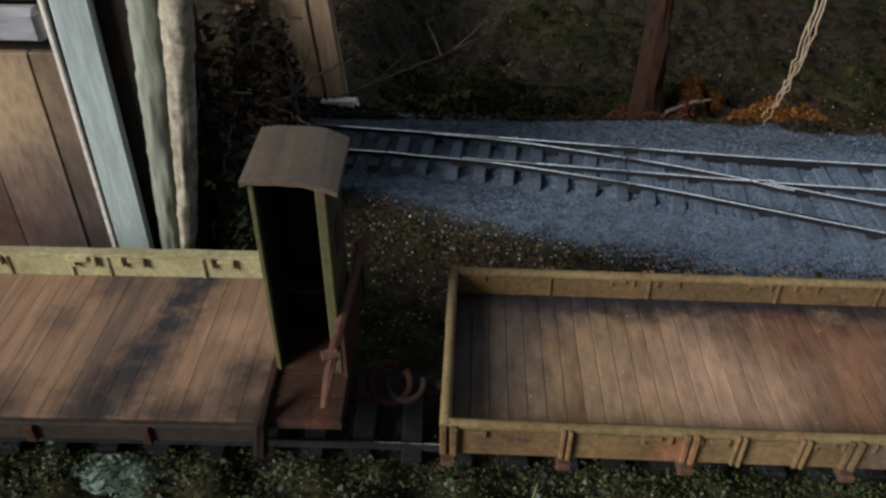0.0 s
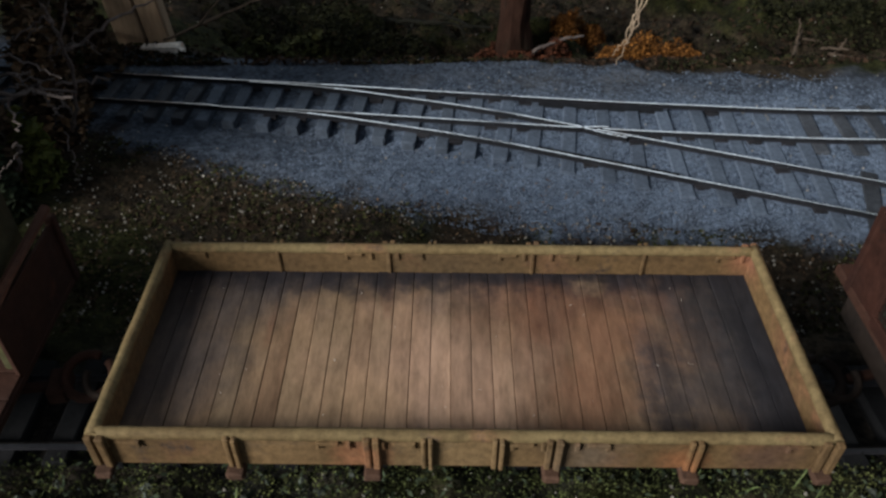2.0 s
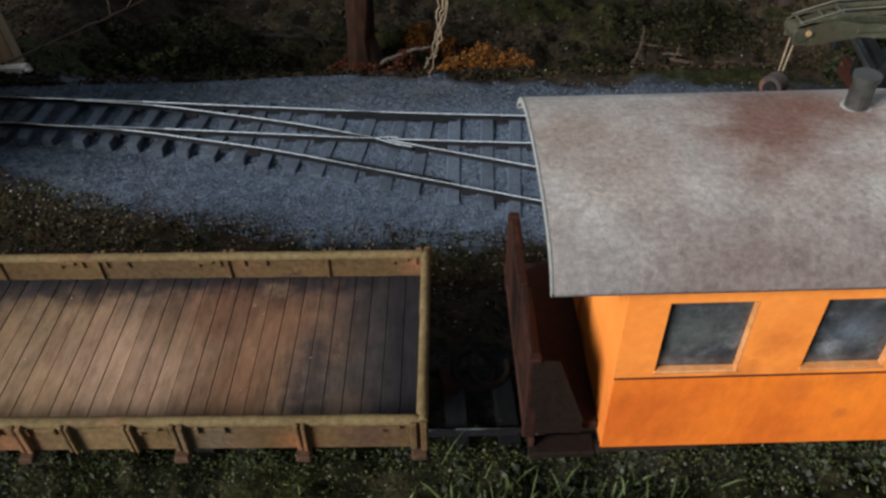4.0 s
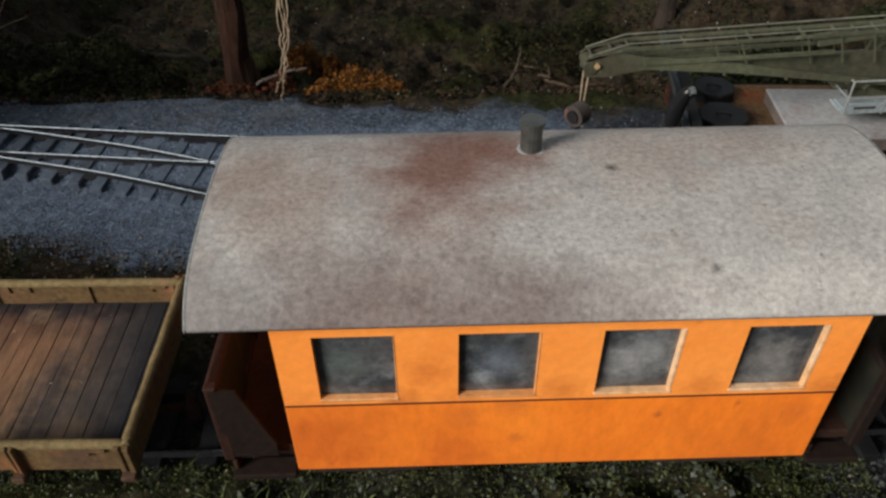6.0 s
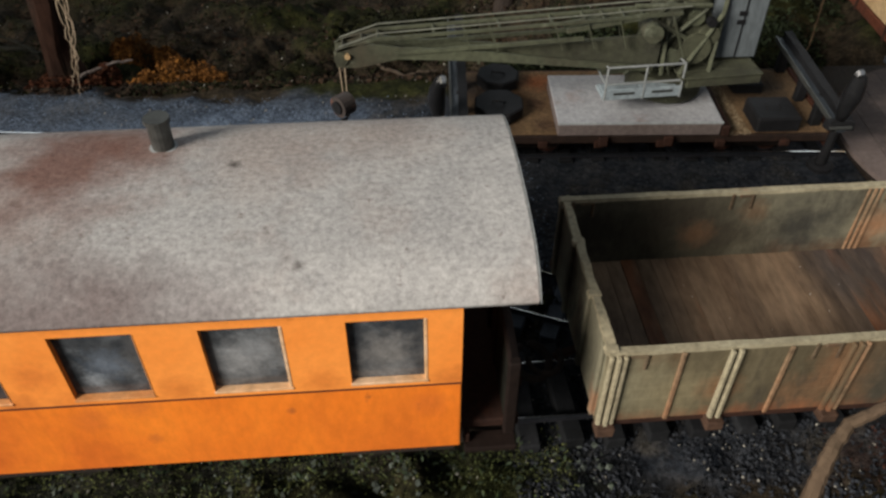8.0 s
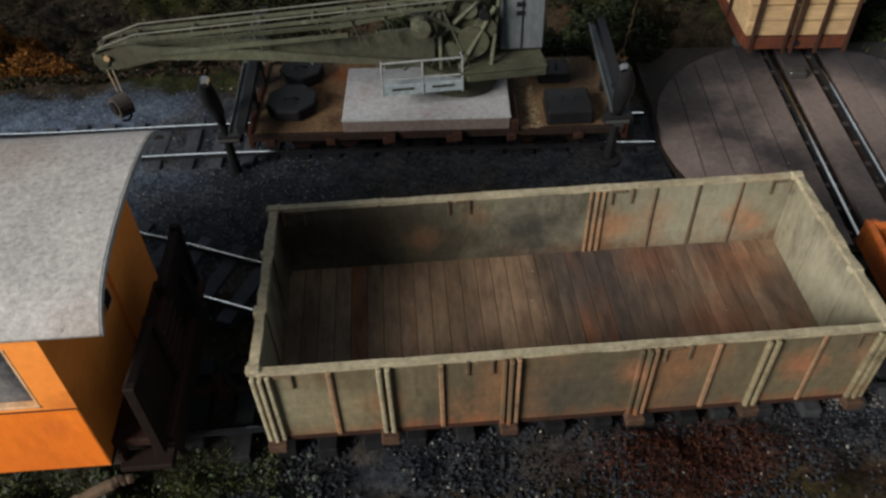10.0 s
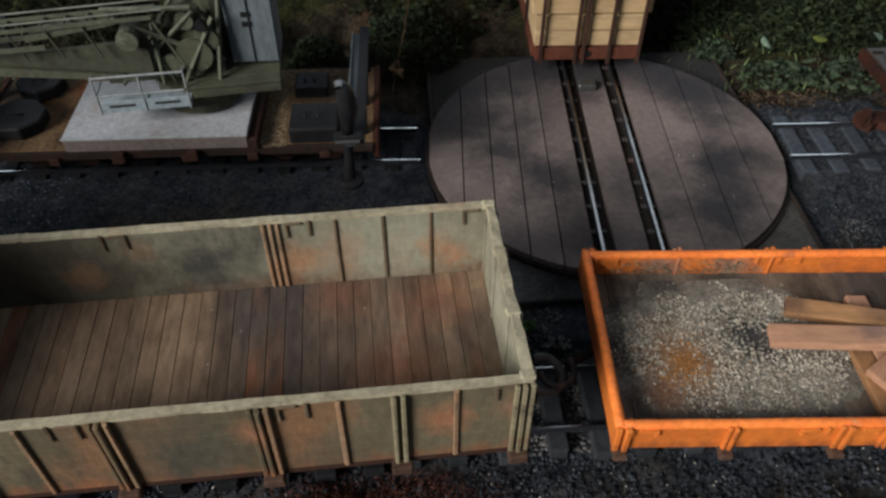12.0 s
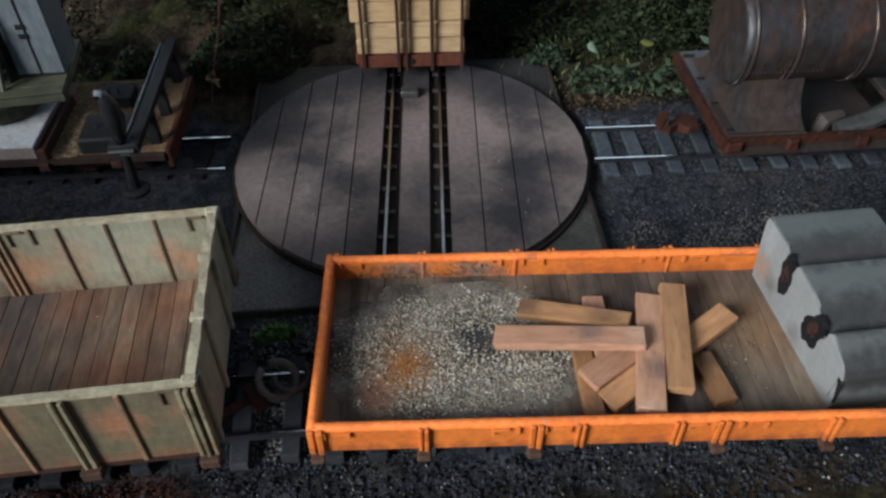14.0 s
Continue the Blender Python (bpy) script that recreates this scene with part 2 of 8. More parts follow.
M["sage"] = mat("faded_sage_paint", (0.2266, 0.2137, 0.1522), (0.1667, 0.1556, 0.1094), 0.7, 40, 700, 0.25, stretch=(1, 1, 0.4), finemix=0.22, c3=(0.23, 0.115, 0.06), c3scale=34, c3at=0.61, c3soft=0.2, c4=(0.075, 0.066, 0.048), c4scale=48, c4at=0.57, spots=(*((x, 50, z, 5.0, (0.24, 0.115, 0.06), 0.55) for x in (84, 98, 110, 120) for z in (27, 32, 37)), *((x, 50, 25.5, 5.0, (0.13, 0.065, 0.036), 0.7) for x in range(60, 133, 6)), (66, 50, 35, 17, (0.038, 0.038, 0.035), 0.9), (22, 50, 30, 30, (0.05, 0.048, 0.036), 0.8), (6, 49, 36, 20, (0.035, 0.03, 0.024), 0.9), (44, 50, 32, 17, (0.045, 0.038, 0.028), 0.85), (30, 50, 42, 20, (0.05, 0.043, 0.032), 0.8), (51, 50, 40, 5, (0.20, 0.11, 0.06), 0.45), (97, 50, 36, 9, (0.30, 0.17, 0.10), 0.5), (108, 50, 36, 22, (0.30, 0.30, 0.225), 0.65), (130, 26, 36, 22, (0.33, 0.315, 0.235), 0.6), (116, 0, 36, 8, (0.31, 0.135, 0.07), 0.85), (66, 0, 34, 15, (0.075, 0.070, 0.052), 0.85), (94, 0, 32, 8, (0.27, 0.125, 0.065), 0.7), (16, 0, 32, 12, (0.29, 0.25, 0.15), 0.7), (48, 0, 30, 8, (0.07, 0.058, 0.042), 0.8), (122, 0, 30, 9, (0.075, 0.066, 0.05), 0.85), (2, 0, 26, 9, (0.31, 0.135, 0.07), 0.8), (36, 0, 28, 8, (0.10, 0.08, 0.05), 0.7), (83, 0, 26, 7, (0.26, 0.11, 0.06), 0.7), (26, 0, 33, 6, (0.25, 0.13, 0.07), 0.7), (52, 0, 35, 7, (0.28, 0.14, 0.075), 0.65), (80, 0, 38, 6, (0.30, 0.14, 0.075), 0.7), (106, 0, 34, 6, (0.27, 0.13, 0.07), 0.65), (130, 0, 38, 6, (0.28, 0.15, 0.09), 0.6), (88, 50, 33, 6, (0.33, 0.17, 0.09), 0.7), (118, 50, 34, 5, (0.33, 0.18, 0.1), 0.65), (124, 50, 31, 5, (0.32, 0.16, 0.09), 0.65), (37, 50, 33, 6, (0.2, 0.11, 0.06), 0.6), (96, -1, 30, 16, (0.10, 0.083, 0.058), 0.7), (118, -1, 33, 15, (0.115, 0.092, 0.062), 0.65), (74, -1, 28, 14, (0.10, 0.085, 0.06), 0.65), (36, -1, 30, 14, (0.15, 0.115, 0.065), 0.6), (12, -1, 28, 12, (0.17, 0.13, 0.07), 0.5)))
# Darker, rust-streaked copy of the sage; the near side's shade is in it.
M["sage_n"] = mat("dark_sage_paint", (0.138, 0.117, 0.073), (0.088, 0.073, 0.046), 0.7, 40, 700, 0.25, stretch=(1, 1, 0.4), finemix=0.25, c3=(0.22, 0.112, 0.058), c3scale=36, c3at=0.53, c3soft=0.2, c4=(0.065, 0.056, 0.042), c4scale=50, c4at=0.57, spots=(*((x, -1, 23.0, 4.5, (0.23, 0.085, 0.042), 0.65) for x in range(4, 133, 7)), (4, -1, 36, 14, (0.27, 0.25, 0.165), 0.7), (66, 0, 34, 15, (0.07, 0.064, 0.048), 0.8), (16, 0, 32, 12, (0.25, 0.215, 0.13), 0.6), (116, 0, 36, 7, (0.29, 0.13, 0.07), 0.8), (80, 0, 38, 6, (0.28, 0.135, 0.075), 0.7), (26, 0, 33, 6, (0.22, 0.115, 0.06), 0.7), (130, 0, 38, 6, (0.26, 0.14, 0.085), 0.6), (94, 0, 26, 12, (0.10, 0.075, 0.05), 0.7)))
# Left-hand spots put the dimmer light of that end into the paint.
M["orange"] = mat("orange_paint", (0.9792, 0.3401, 0.0698), (0.92, 0.29, 0.052), 0.5, 34, 500, 0.1, finemix=0.10, c3=(0.80, 0.225, 0.035), c3scale=30, c3at=0.54, c3soft=0.25, c4=(0.50, 0.14, 0.03), c4scale=48, c4at=0.645, spots=((-50, -26, 40, 16, (0.62, 0.15, 0.025), 0.6), (-44, -26, 30, 12, (0.50, 0.13, 0.03), 0.6), (-30, -26, 50, 5, (0.45, 0.12, 0.03), 0.55), (-10, -26, 36, 6, (0.45, 0.12, 0.03), 0.5), (30, -26, 29, 9, (0.5, 0.14, 0.03), 0.5), (-25, -26, 58, 5, (0.62, 0.17, 0.035), 0.6), (0, -26, 52, 5, (0.58, 0.16, 0.03), 0.6), (26, -26, 52, 5, (0.58, 0.16, 0.03), 0.5), (50, -26, 50, 6, (0.55, 0.15, 0.03), 0.6), (-20, -26, 47, 7, (0.55, 0.14, 0.03), 0.5)))
# Lower panel: redder paint with the shade below the seam mixed in.
M["orange_low"] = mat("red_orange_paint_and_shade", (0.93, 0.258, 0.029), (0.84, 0.205, 0.021), 0.5, 30, 500, 0.1, finemix=0.14, stretch=(1, 1, 0.45), c3=(0.66, 0.155, 0.02), c3scale=34, c3at=0.54, c3soft=0.22, c4=(0.42, 0.11, 0.025), c4scale=110, c4at=0.655, spots=((-48, -26, 36, 24, (0.56, 0.11, 0.018), 0.75), (-20, -26, 31, 14, (0.60, 0.125, 0.02), 0.6), (-9, -26, 48.5, 5, (0.40, 0.10, 0.03), 0.4), (-18, -26, 45, 5, (0.5, 0.12, 0.03), 0.4), (-8, -26, 38, 2, (0.36, 0.09, 0.03), 0.5), (19, -26, 44, 1.3, (0.30, 0.08, 0.03), 0.6), (0, -26, 28, 16, (0.66, 0.15, 0.02), 0.4), (36, -26, 28, 14, (0.66, 0.15, 0.02), 0.4), (46, -26, 44, 5, (0.55, 0.13, 0.03), 0.35)))
# Dark red spot on the left end stands for the next wagon's shadow.
M["orange_w"] = mat("weathered_orange_paint", (0.6068, 0.1681, 0.0246), (0.4920, 0.1230, 0.0205), 0.6, 50, 600, 0.2, finemix=0.25, c3=(0.30, 0.09, 0.035), c3scale=60, c3at=0.59, c4=(0.14, 0.055, 0.03), c4scale=110, c4at=0.63, spots=(*((x, -1, 19.6, 3.6, (0.17, 0.05, 0.02), 0.75) for x in range(2, 134, 6)), *((x, 50, 21, 4.0, (0.26, 0.07, 0.02), 0.6) for x in range(2, 110, 7)), (20, 47, 25, 9, (0.20, 0.15, 0.12), 0.8), (38, 47, 24, 8, (0.18, 0.14, 0.11), 0.8), (0, 30, 22, 16, (0.30, 0.07, 0.025), 0.7)))
# Brown stain by the pipe; darker band along the near eave.
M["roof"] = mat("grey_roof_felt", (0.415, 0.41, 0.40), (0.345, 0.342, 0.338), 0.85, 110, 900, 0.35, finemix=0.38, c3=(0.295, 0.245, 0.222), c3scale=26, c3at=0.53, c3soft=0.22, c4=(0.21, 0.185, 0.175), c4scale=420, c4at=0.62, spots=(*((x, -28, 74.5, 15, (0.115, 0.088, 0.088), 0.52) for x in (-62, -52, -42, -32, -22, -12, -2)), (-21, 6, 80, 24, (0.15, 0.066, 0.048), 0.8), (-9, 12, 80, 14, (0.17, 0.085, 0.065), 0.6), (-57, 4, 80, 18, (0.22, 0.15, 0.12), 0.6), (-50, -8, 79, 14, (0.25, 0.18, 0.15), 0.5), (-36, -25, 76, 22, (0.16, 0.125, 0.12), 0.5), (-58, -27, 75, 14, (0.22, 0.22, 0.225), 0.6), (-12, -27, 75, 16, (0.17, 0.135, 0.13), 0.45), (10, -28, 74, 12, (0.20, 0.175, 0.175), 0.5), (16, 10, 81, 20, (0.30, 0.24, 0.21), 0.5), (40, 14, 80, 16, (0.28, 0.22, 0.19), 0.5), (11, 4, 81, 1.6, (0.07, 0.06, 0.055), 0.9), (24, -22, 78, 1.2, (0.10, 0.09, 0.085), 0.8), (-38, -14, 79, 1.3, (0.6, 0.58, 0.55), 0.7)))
M["rust"] = mat("brown_rust", (0.0422, 0.0198, 0.0136), (0.0273, 0.0149, 0.0118), 0.8, 60, 600, 0.35, c3=(0.080, 0.032, 0.019), c3scale=60, c3at=0.60)
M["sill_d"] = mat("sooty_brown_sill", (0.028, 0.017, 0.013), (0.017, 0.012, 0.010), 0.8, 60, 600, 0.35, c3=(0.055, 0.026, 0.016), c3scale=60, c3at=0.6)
M["rust_red"] = mat("red_oxide_rust", (0.1040, 0.0338, 0.0182), (0.0624, 0.0234, 0.0156), 0.8, 60, 500, 0.4, c3=(0.0560, 0.0280, 0.0224), c3scale=70, c3at=0.55)
M["boiler"] = mat("rusty_boiler_plate", (0.036, 0.025, 0.020), (0.021, 0.0165, 0.0145), 0.4, 60, 400, 0.6, finemix=0.5, stretch=(1, 1, 0.55), c3=(0.085, 0.033, 0.017), c3scale=42, c3at=0.575, c3soft=0.16, c4=(0.025, 0.026, 0.029), c4scale=26, c4at=0.54, spec=0.5)
M["boiler_band"] = mat("worn_boiler_iron", (0.06, 0.048, 0.042), (0.035, 0.027, 0.024), 0.33, 60, 500, 0.25, metal=0.4, c3=(0.10, 0.05, 0.03), c3scale=60, c3at=0.56, spec=0.5)
M["flake"] = mat("flaking_red_rust", (0.0496, 0.0169, 0.0095), (0.0257, 0.0110, 0.0077), 0.8, 80, 500, 0.5, c3=(0.03, 0.018, 0.015), c3scale=120, c3at=0.56, c4=(0.20, 0.085, 0.045), c4scale=160, c4at=0.64, isl=0.5)
M["stake"] = mat("dull_rust_step", (0.086, 0.050, 0.034), (0.052, 0.031, 0.022), 0.8, 80, 700, 0.3, c3=(0.03, 0.022, 0.018), c3scale=90, c3at=0.58)
M["dark"] = mat("sooty_underframe", (0.022, 0.018, 0.016), (0.035, 0.026, 0.021), 0.8, 60, 600, 0.3)
M["black"] = mat("black_iron", (0.0078, 0.0082, 0.0090), (0.0137, 0.0140, 0.0156), 0.6, 60, 600, 0.3, spec=0.15)
M["blueiron"] = mat("blue_grey_iron", (0.045, 0.056, 0.068), (0.028, 0.035, 0.043), 0.5, 60, 600, 0.2, c3=(0.015, 0.016, 0.018), c3scale=50, c3at=0.55)
M["blackgloss"] = mat("glossy_black_iron", (0.009, 0.0095, 0.0105), (0.015, 0.0155, 0.017), 0.3, 60, 600, 0.15, spec=0.5)
M["ringiron"] = mat("grey_iron_ring", (0.105, 0.095, 0.088), (0.058, 0.050, 0.045), 0.6, 100, 700, 0.4, c3=(0.09, 0.042, 0.026), c3scale=80, c3at=0.58)
M["iron"] = mat("grey_rusted_iron", (0.0553, 0.0442, 0.0404), (0.0358, 0.0293, 0.0274), 0.6, 100, 700, 0.3, c3=(0.14, 0.06, 0.04), c3scale=80, c3at=0.58)
M["steel"] = mat("polished_rail_steel", (0.93, 0.92, 0.90), (0.84, 0.83, 0.81), 0.21, 100, 700, 0.02, metal=1.0)
M["dull_steel"] = mat("dull_rail_steel", (0.48, 0.46, 0.445), (0.30, 0.29, 0.28), 0.3, 60, 700, 0.05, metal=1.0)
M["railside"] = mat("dusty_rail_side", (0.010, 0.012, 0.015), (0.016, 0.018, 0.022), 0.9, 100, 700, 0.2)
M["railfoot"] = mat("dark_rail_foot", (0.016, 0.017, 0.021), (0.026, 0.027, 0.032), 0.85, 100, 700, 0.3)
M["sleeper"] = mat("grey_sleeper", (0.074, 0.095, 0.126), (0.054, 0.070, 0.094), 0.85, 80, 600, 0.4, rnd=0.2, c3=(0.036, 0.046, 0.060), c3scale=60, c3at=0.56)
M["sleeper_b"] = mat("ballast_dusted_sleeper", (0.092, 0.121, 0.165), (0.070, 0.092, 0.127), 0.9, 120, 800, 0.6, rnd=0.2, finemix=0.4)
M["sleeper_d"] = mat("dark_sleeper", (0.050, 0.058, 0.070), (0.034, 0.039, 0.047), 0.85, 80, 600, 0.3, rnd=0.25)
M["sleeper_f"] = mat("sooty_front_sleeper", (0.015, 0.016, 0.018), (0.009, 0.010, 0.011), 0.9, 80, 600, 0.4, rnd=0.3)
M["sleeper_g"] = mat("grimy_front_sleeper", (0.031, 0.034, 0.038), (0.018, 0.020, 0.023), 0.9, 80, 600, 0.4, rnd=0.3)
M["ttwood"] = mat("turntable_board", (0.200, 0.160, 0.146), (0.150, 0.120, 0.112), 0.8, 20, 500, 0.2, rnd=0.13, c3=(0.062, 0.056, 0.057), c3scale=19, c3at=0.53, c3soft=0.18, finemix=0.25, spots=TTSPOTS)
M["board"] = mat("sooty_base_board", (0.034, 0.033, 0.032), (0.024, 0.024, 0.024), 0.95, 40, 800, 0.8, finemix=0.6, spots=((-52, -54, 1, 30, (0.17, 0.16, 0.145), 0.9), (50, -54, 1, 28, (0.11, 0.104, 0.092), 0.85), (20, -62, 1, 20, (0.10, 0.095, 0.085), 0.8)))
# Dirty glass; its pale blue spots stand in for cloudy reflections.
M["glass"] = mat("dirty_glass_with_sheen", (0.030, 0.036, 0.044), (0.085, 0.090, 0.095), 0.22, 110, 700, 0.05, c3=(0.15, 0.165, 0.18), c3scale=150, c3at=0.52, c3soft=0.22, finemix=0.3, spots=((-40, -24.9, 60, 6, (0.12, 0.15, 0.14), 0.5), (-44, -24.9, 54, 4, (0.15, 0.15, 0.15), 0.4), (-12, -24.9, 59, 5, (0.16, 0.20, 0.26), 0.5), (-15, -24.9, 55, 2.6, (0.36, 0.40, 0.44), 0.5), (12, -24.9, 58, 7, (0.34, 0.35, 0.36), 0.6), (15, -24.9, 62, 5, (0.26, 0.28, 0.30), 0.5), (38, -24.9, 58, 7, (0.27, 0.26, 0.25), 0.55), (40, -24.9, 53, 4, (0.20, 0.21, 0.22), 0.4)))
M["sill"] = mat("pale_window_edge", (0.72, 0.50, 0.33), (0.62, 0.36, 0.18), 0.6, 80, 500, 0.1)
M["sill_o"] = mat("orange_brown_window_edge", (0.66, 0.33, 0.14), (0.52, 0.20, 0.06), 0.6, 80, 500, 0.1)
M["chim"] = mat("dull_zinc_pipe", (0.10, 0.105, 0.10), (0.07, 0.073, 0.07), 0.4, 80, 500, 0.1, metal=0.6)
M["crane"] = mat("faded_green_crane_paint", (0.083, 0.092, 0.058), (0.052, 0.056, 0.037), 0.65, 50, 600, 0.35, finemix=0.4, c3=(0.055, 0.046, 0.03), c3scale=50, c3at=0.55, c3soft=0.2, c4=(0.12, 0.13, 0.095), c4scale=90, c4at=0.6)
M["crane_d"] = mat("dark_green_crane_paint", (0.066, 0.070, 0.046), (0.042, 0.043, 0.032), 0.7, 60, 600, 0.3)
M["slab"] = mat("pale_tread_plate", (0.40, 0.412, 0.432), (0.315, 0.32, 0.333), 0.7, 50, 700, 0.4, finemix=0.3, c3=(0.27, 0.23, 0.22), c3scale=60, c3at=0.60)
M["slabside"] = mat("grey_brown_slab_edge", (0.1600, 0.1320, 0.1240), (0.1280, 0.1040, 0.0960), 0.8, 60, 600, 0.3)
M["cream"] = mat("dusty_ochre_deck", (0.1530, 0.0976, 0.0508), (0.1071, 0.0673, 0.0382), 0.9, 60, 900, 0.7, c3=(0.06, 0.036, 0.022), c3scale=45, c3at=0.55, finemix=0.6, spots=((6, 8, 19, 16, (0.05, 0.034, 0.024), 0.8), (4, 34, 19, 18, (0.03, 0.024, 0.02), 0.9), (20, 22, 19, 12, (0.13, 0.068, 0.03), 0.7), (28, 34, 19, 8, (0.20, 0.062, 0.022), 0.8), (26, 20, 19, 6, (0.05, 0.028, 0.018), 0.8), (27, 6, 19, 6, (0.05, 0.028, 0.018), 0.7), (88, 24, 19, 6, (0.05, 0.03, 0.022), 0.7), (110, 30, 19, 14, (0.04, 0.032, 0.026), 0.8)))
M["white"] = mat("chipped_white_paint", (0.3381, 0.3641, 0.3641), (0.2731, 0.2991, 0.3056), 0.6, 60, 700, 0.2, c3=(0.18, 0.19, 0.19), c3scale=90, c3at=0.63)
M["paleblue"] = mat("pale_blue_paint", (0.27, 0.325, 0.35), (0.21, 0.255, 0.28), 0.65, 60, 700, 0.25, c3=(0.13, 0.14, 0.15), c3scale=90, c3at=0.6)
M["railgrey"] = mat("grey_painted_rail", (0.26, 0.28, 0.28), (0.18, 0.195, 0.20), 0.55, 90, 700, 0.2)
M["cable"] = mat("grey_green_cable", (0.16, 0.17, 0.135), (0.10, 0.105, 0.085), 0.6, 90, 700, 0.2)
M["cab"] = mat("pale_blue_grey_paint", (0.112, 0.132, 0.143), (0.080, 0.096, 0.105), 0.65, 60, 600, 0.25, stretch=(1, 1, 0.3), c3=(0.06, 0.062, 0.068), c3scale=60, c3at=0.58, c3soft=0.2)
M["crate"] = mat("pale_crate_wood", (0.41, 0.295, 0.165), (0.33, 0.225, 0.115), 0.75, 60, 500, 0.2, stretch=(0.2, 1, 1), rnd=0.12)
M["plank"] = mat("raw_timber", (0.42, 0.235, 0.115), (0.30, 0.155, 0.074), 0.75, 40, 450, 0.3, rnd=0.18, stretch=(0.25, 1, 1), c3=(0.13, 0.082, 0.06), c3scale=34, c3at=0.58, c3soft=0.2, finemix=0.35)
M["plank_b"] = mat("stained_timber", (0.36, 0.195, 0.09), (0.22, 0.112, 0.052), 0.75, 40, 450, 0.3, rnd=0.22, stretch=(0.25, 1, 1), c3=(0.09, 0.055, 0.04), c3scale=40, c3at=0.54, c3soft=0.2, finemix=0.4, spots=((1, 1, 1, 6, (0.07, 0.045, 0.035), 0.7), (20, 2, 2, 5, (0.12, 0.07, 0.05), 0.6)))
M["plank_r"] = mat("pinkish_timber", (0.40, 0.225, 0.14), (0.31, 0.165, 0.10), 0.75, 40, 450, 0.3, rnd=0.15, stretch=(0.25, 1, 1), c3=(0.16, 0.09, 0.07), c3scale=34, c3at=0.57, c3soft=0.2, finemix=0.35, spots=((22, 2, 2, 5, (0.12, 0.085, 0.08), 0.7), (33, 0, 2, 4, (0.42, 0.29, 0.21), 0.6)))
M["weed"] = mat("fresh_green_weed", (0.11, 0.20, 0.06), (0.06, 0.13, 0.04), 0.7, 200, 900, 0.1)
M["sand"] = mat("dirty_sawdust", (0.22, 0.20, 0.165), (0.12, 0.108, 0.088), 0.95, 180, 1100, 0.9, finemix=0.6, c3=(0.07, 0.065, 0.058), c3scale=70, c3at=0.56, spots=((28, 24, 22, 22, (0.30, 0.285, 0.235), 0.7), (48, 36, 22, 9, (0.34, 0.32, 0.27), 0.7), (46, 16, 22, 9, (0.34, 0.32, 0.26), 0.7), (20, 20, 22, 12, (0.27, 0.115, 0.03), 0.9), (13, 11, 22, 8, (0.14, 0.06, 0.03), 0.8), (16, 31, 22, 5, (0.16, 0.07, 0.03), 0.6), (38, 26, 22, 14, (0.028, 0.028, 0.030), 0.9), (34, 31, 22, 7, (0.04, 0.04, 0.04), 0.8), (5, 24, 21, 8, (0.04, 0.036, 0.032), 0.9), (8, 40, 21, 9, (0.045, 0.04, 0.036), 0.85), (20, 44, 21, 7, (0.05, 0.045, 0.04), 0.8), (6, 6, 21, 9, (0.045, 0.04, 0.036), 0.9), (24, 4, 21, 7, (0.06, 0.05, 0.04), 0.8)))
M["chip"] = mat("pale_sawdust_chips", (0.43, 0.39, 0.32), (0.30, 0.255, 0.195), 0.9, 260, 900, 0.1, finemix=0.5, isl=0.3)
M["grit"] = mat("ochre_deck_grit", (0.30, 0.235, 0.15), (0.16, 0.115, 0.07), 0.95, 300, 900, 0.1, finemix=0.6, isl=0.4)
M["chip_d"] = mat("dull_sawdust_chips", (0.21, 0.18, 0.12), (0.13, 0.11, 0.075), 0.9, 260, 900, 0.1, finemix=0.5, isl=0.3)
M["chip_o"] = mat("ochre_sawdust_chips", (0.33, 0.15, 0.04), (0.20, 0.085, 0.03), 0.9, 260, 900, 0.1, finemix=0.5, isl=0.3)
# Dark spots put the shade of each hump's near flank into the colour.
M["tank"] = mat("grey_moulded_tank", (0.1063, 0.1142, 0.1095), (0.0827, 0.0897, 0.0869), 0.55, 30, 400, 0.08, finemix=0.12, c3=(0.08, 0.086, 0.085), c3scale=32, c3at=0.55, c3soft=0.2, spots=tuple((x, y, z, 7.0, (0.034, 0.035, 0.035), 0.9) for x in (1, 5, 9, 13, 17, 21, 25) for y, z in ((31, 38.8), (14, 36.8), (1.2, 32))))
M["tank_end"] = mat("pale_tank_end", (0.2175, 0.2256, 0.2202), (0.1848, 0.1930, 0.1875), 0.7, 40, 400, 0.08, finemix=0.1, spots=((0, 39, 27, 5, (0.26, 0.15, 0.085), 0.7), (0, 34, 26, 4, (0.10, 0.09, 0.08), 0.7), (0, 20, 24, 4, (0.12, 0.11, 0.10), 0.6), (0, 40, 36, 6, (0.30, 0.31, 0.31), 0.5)))
M["bark"] = mat("reddish_bark", (0.036, 0.017, 0.0115), (0.020, 0.0115, 0.0085), 0.95, 60, 260, 1.0, stretch=(1, 1, 0.3), finemix=0.75, c3=(0.062, 0.046, 0.028), c3scale=30, c3at=0.56, c3soft=0.2, c4=(0.012, 0.010, 0.008), c4scale=120, c4at=0.55)
M["bark_pale"] = mat("brown_bark", (0.12, 0.085, 0.055), (0.08, 0.055, 0.038), 0.9, 60, 400, 0.8, stretch=(1, 1, 0.3))
M["twig"] = mat("grey_twig", (0.0832, 0.0650, 0.0494), (0.0520, 0.0390, 0.0286), 0.9, 80, 600, 0.4)
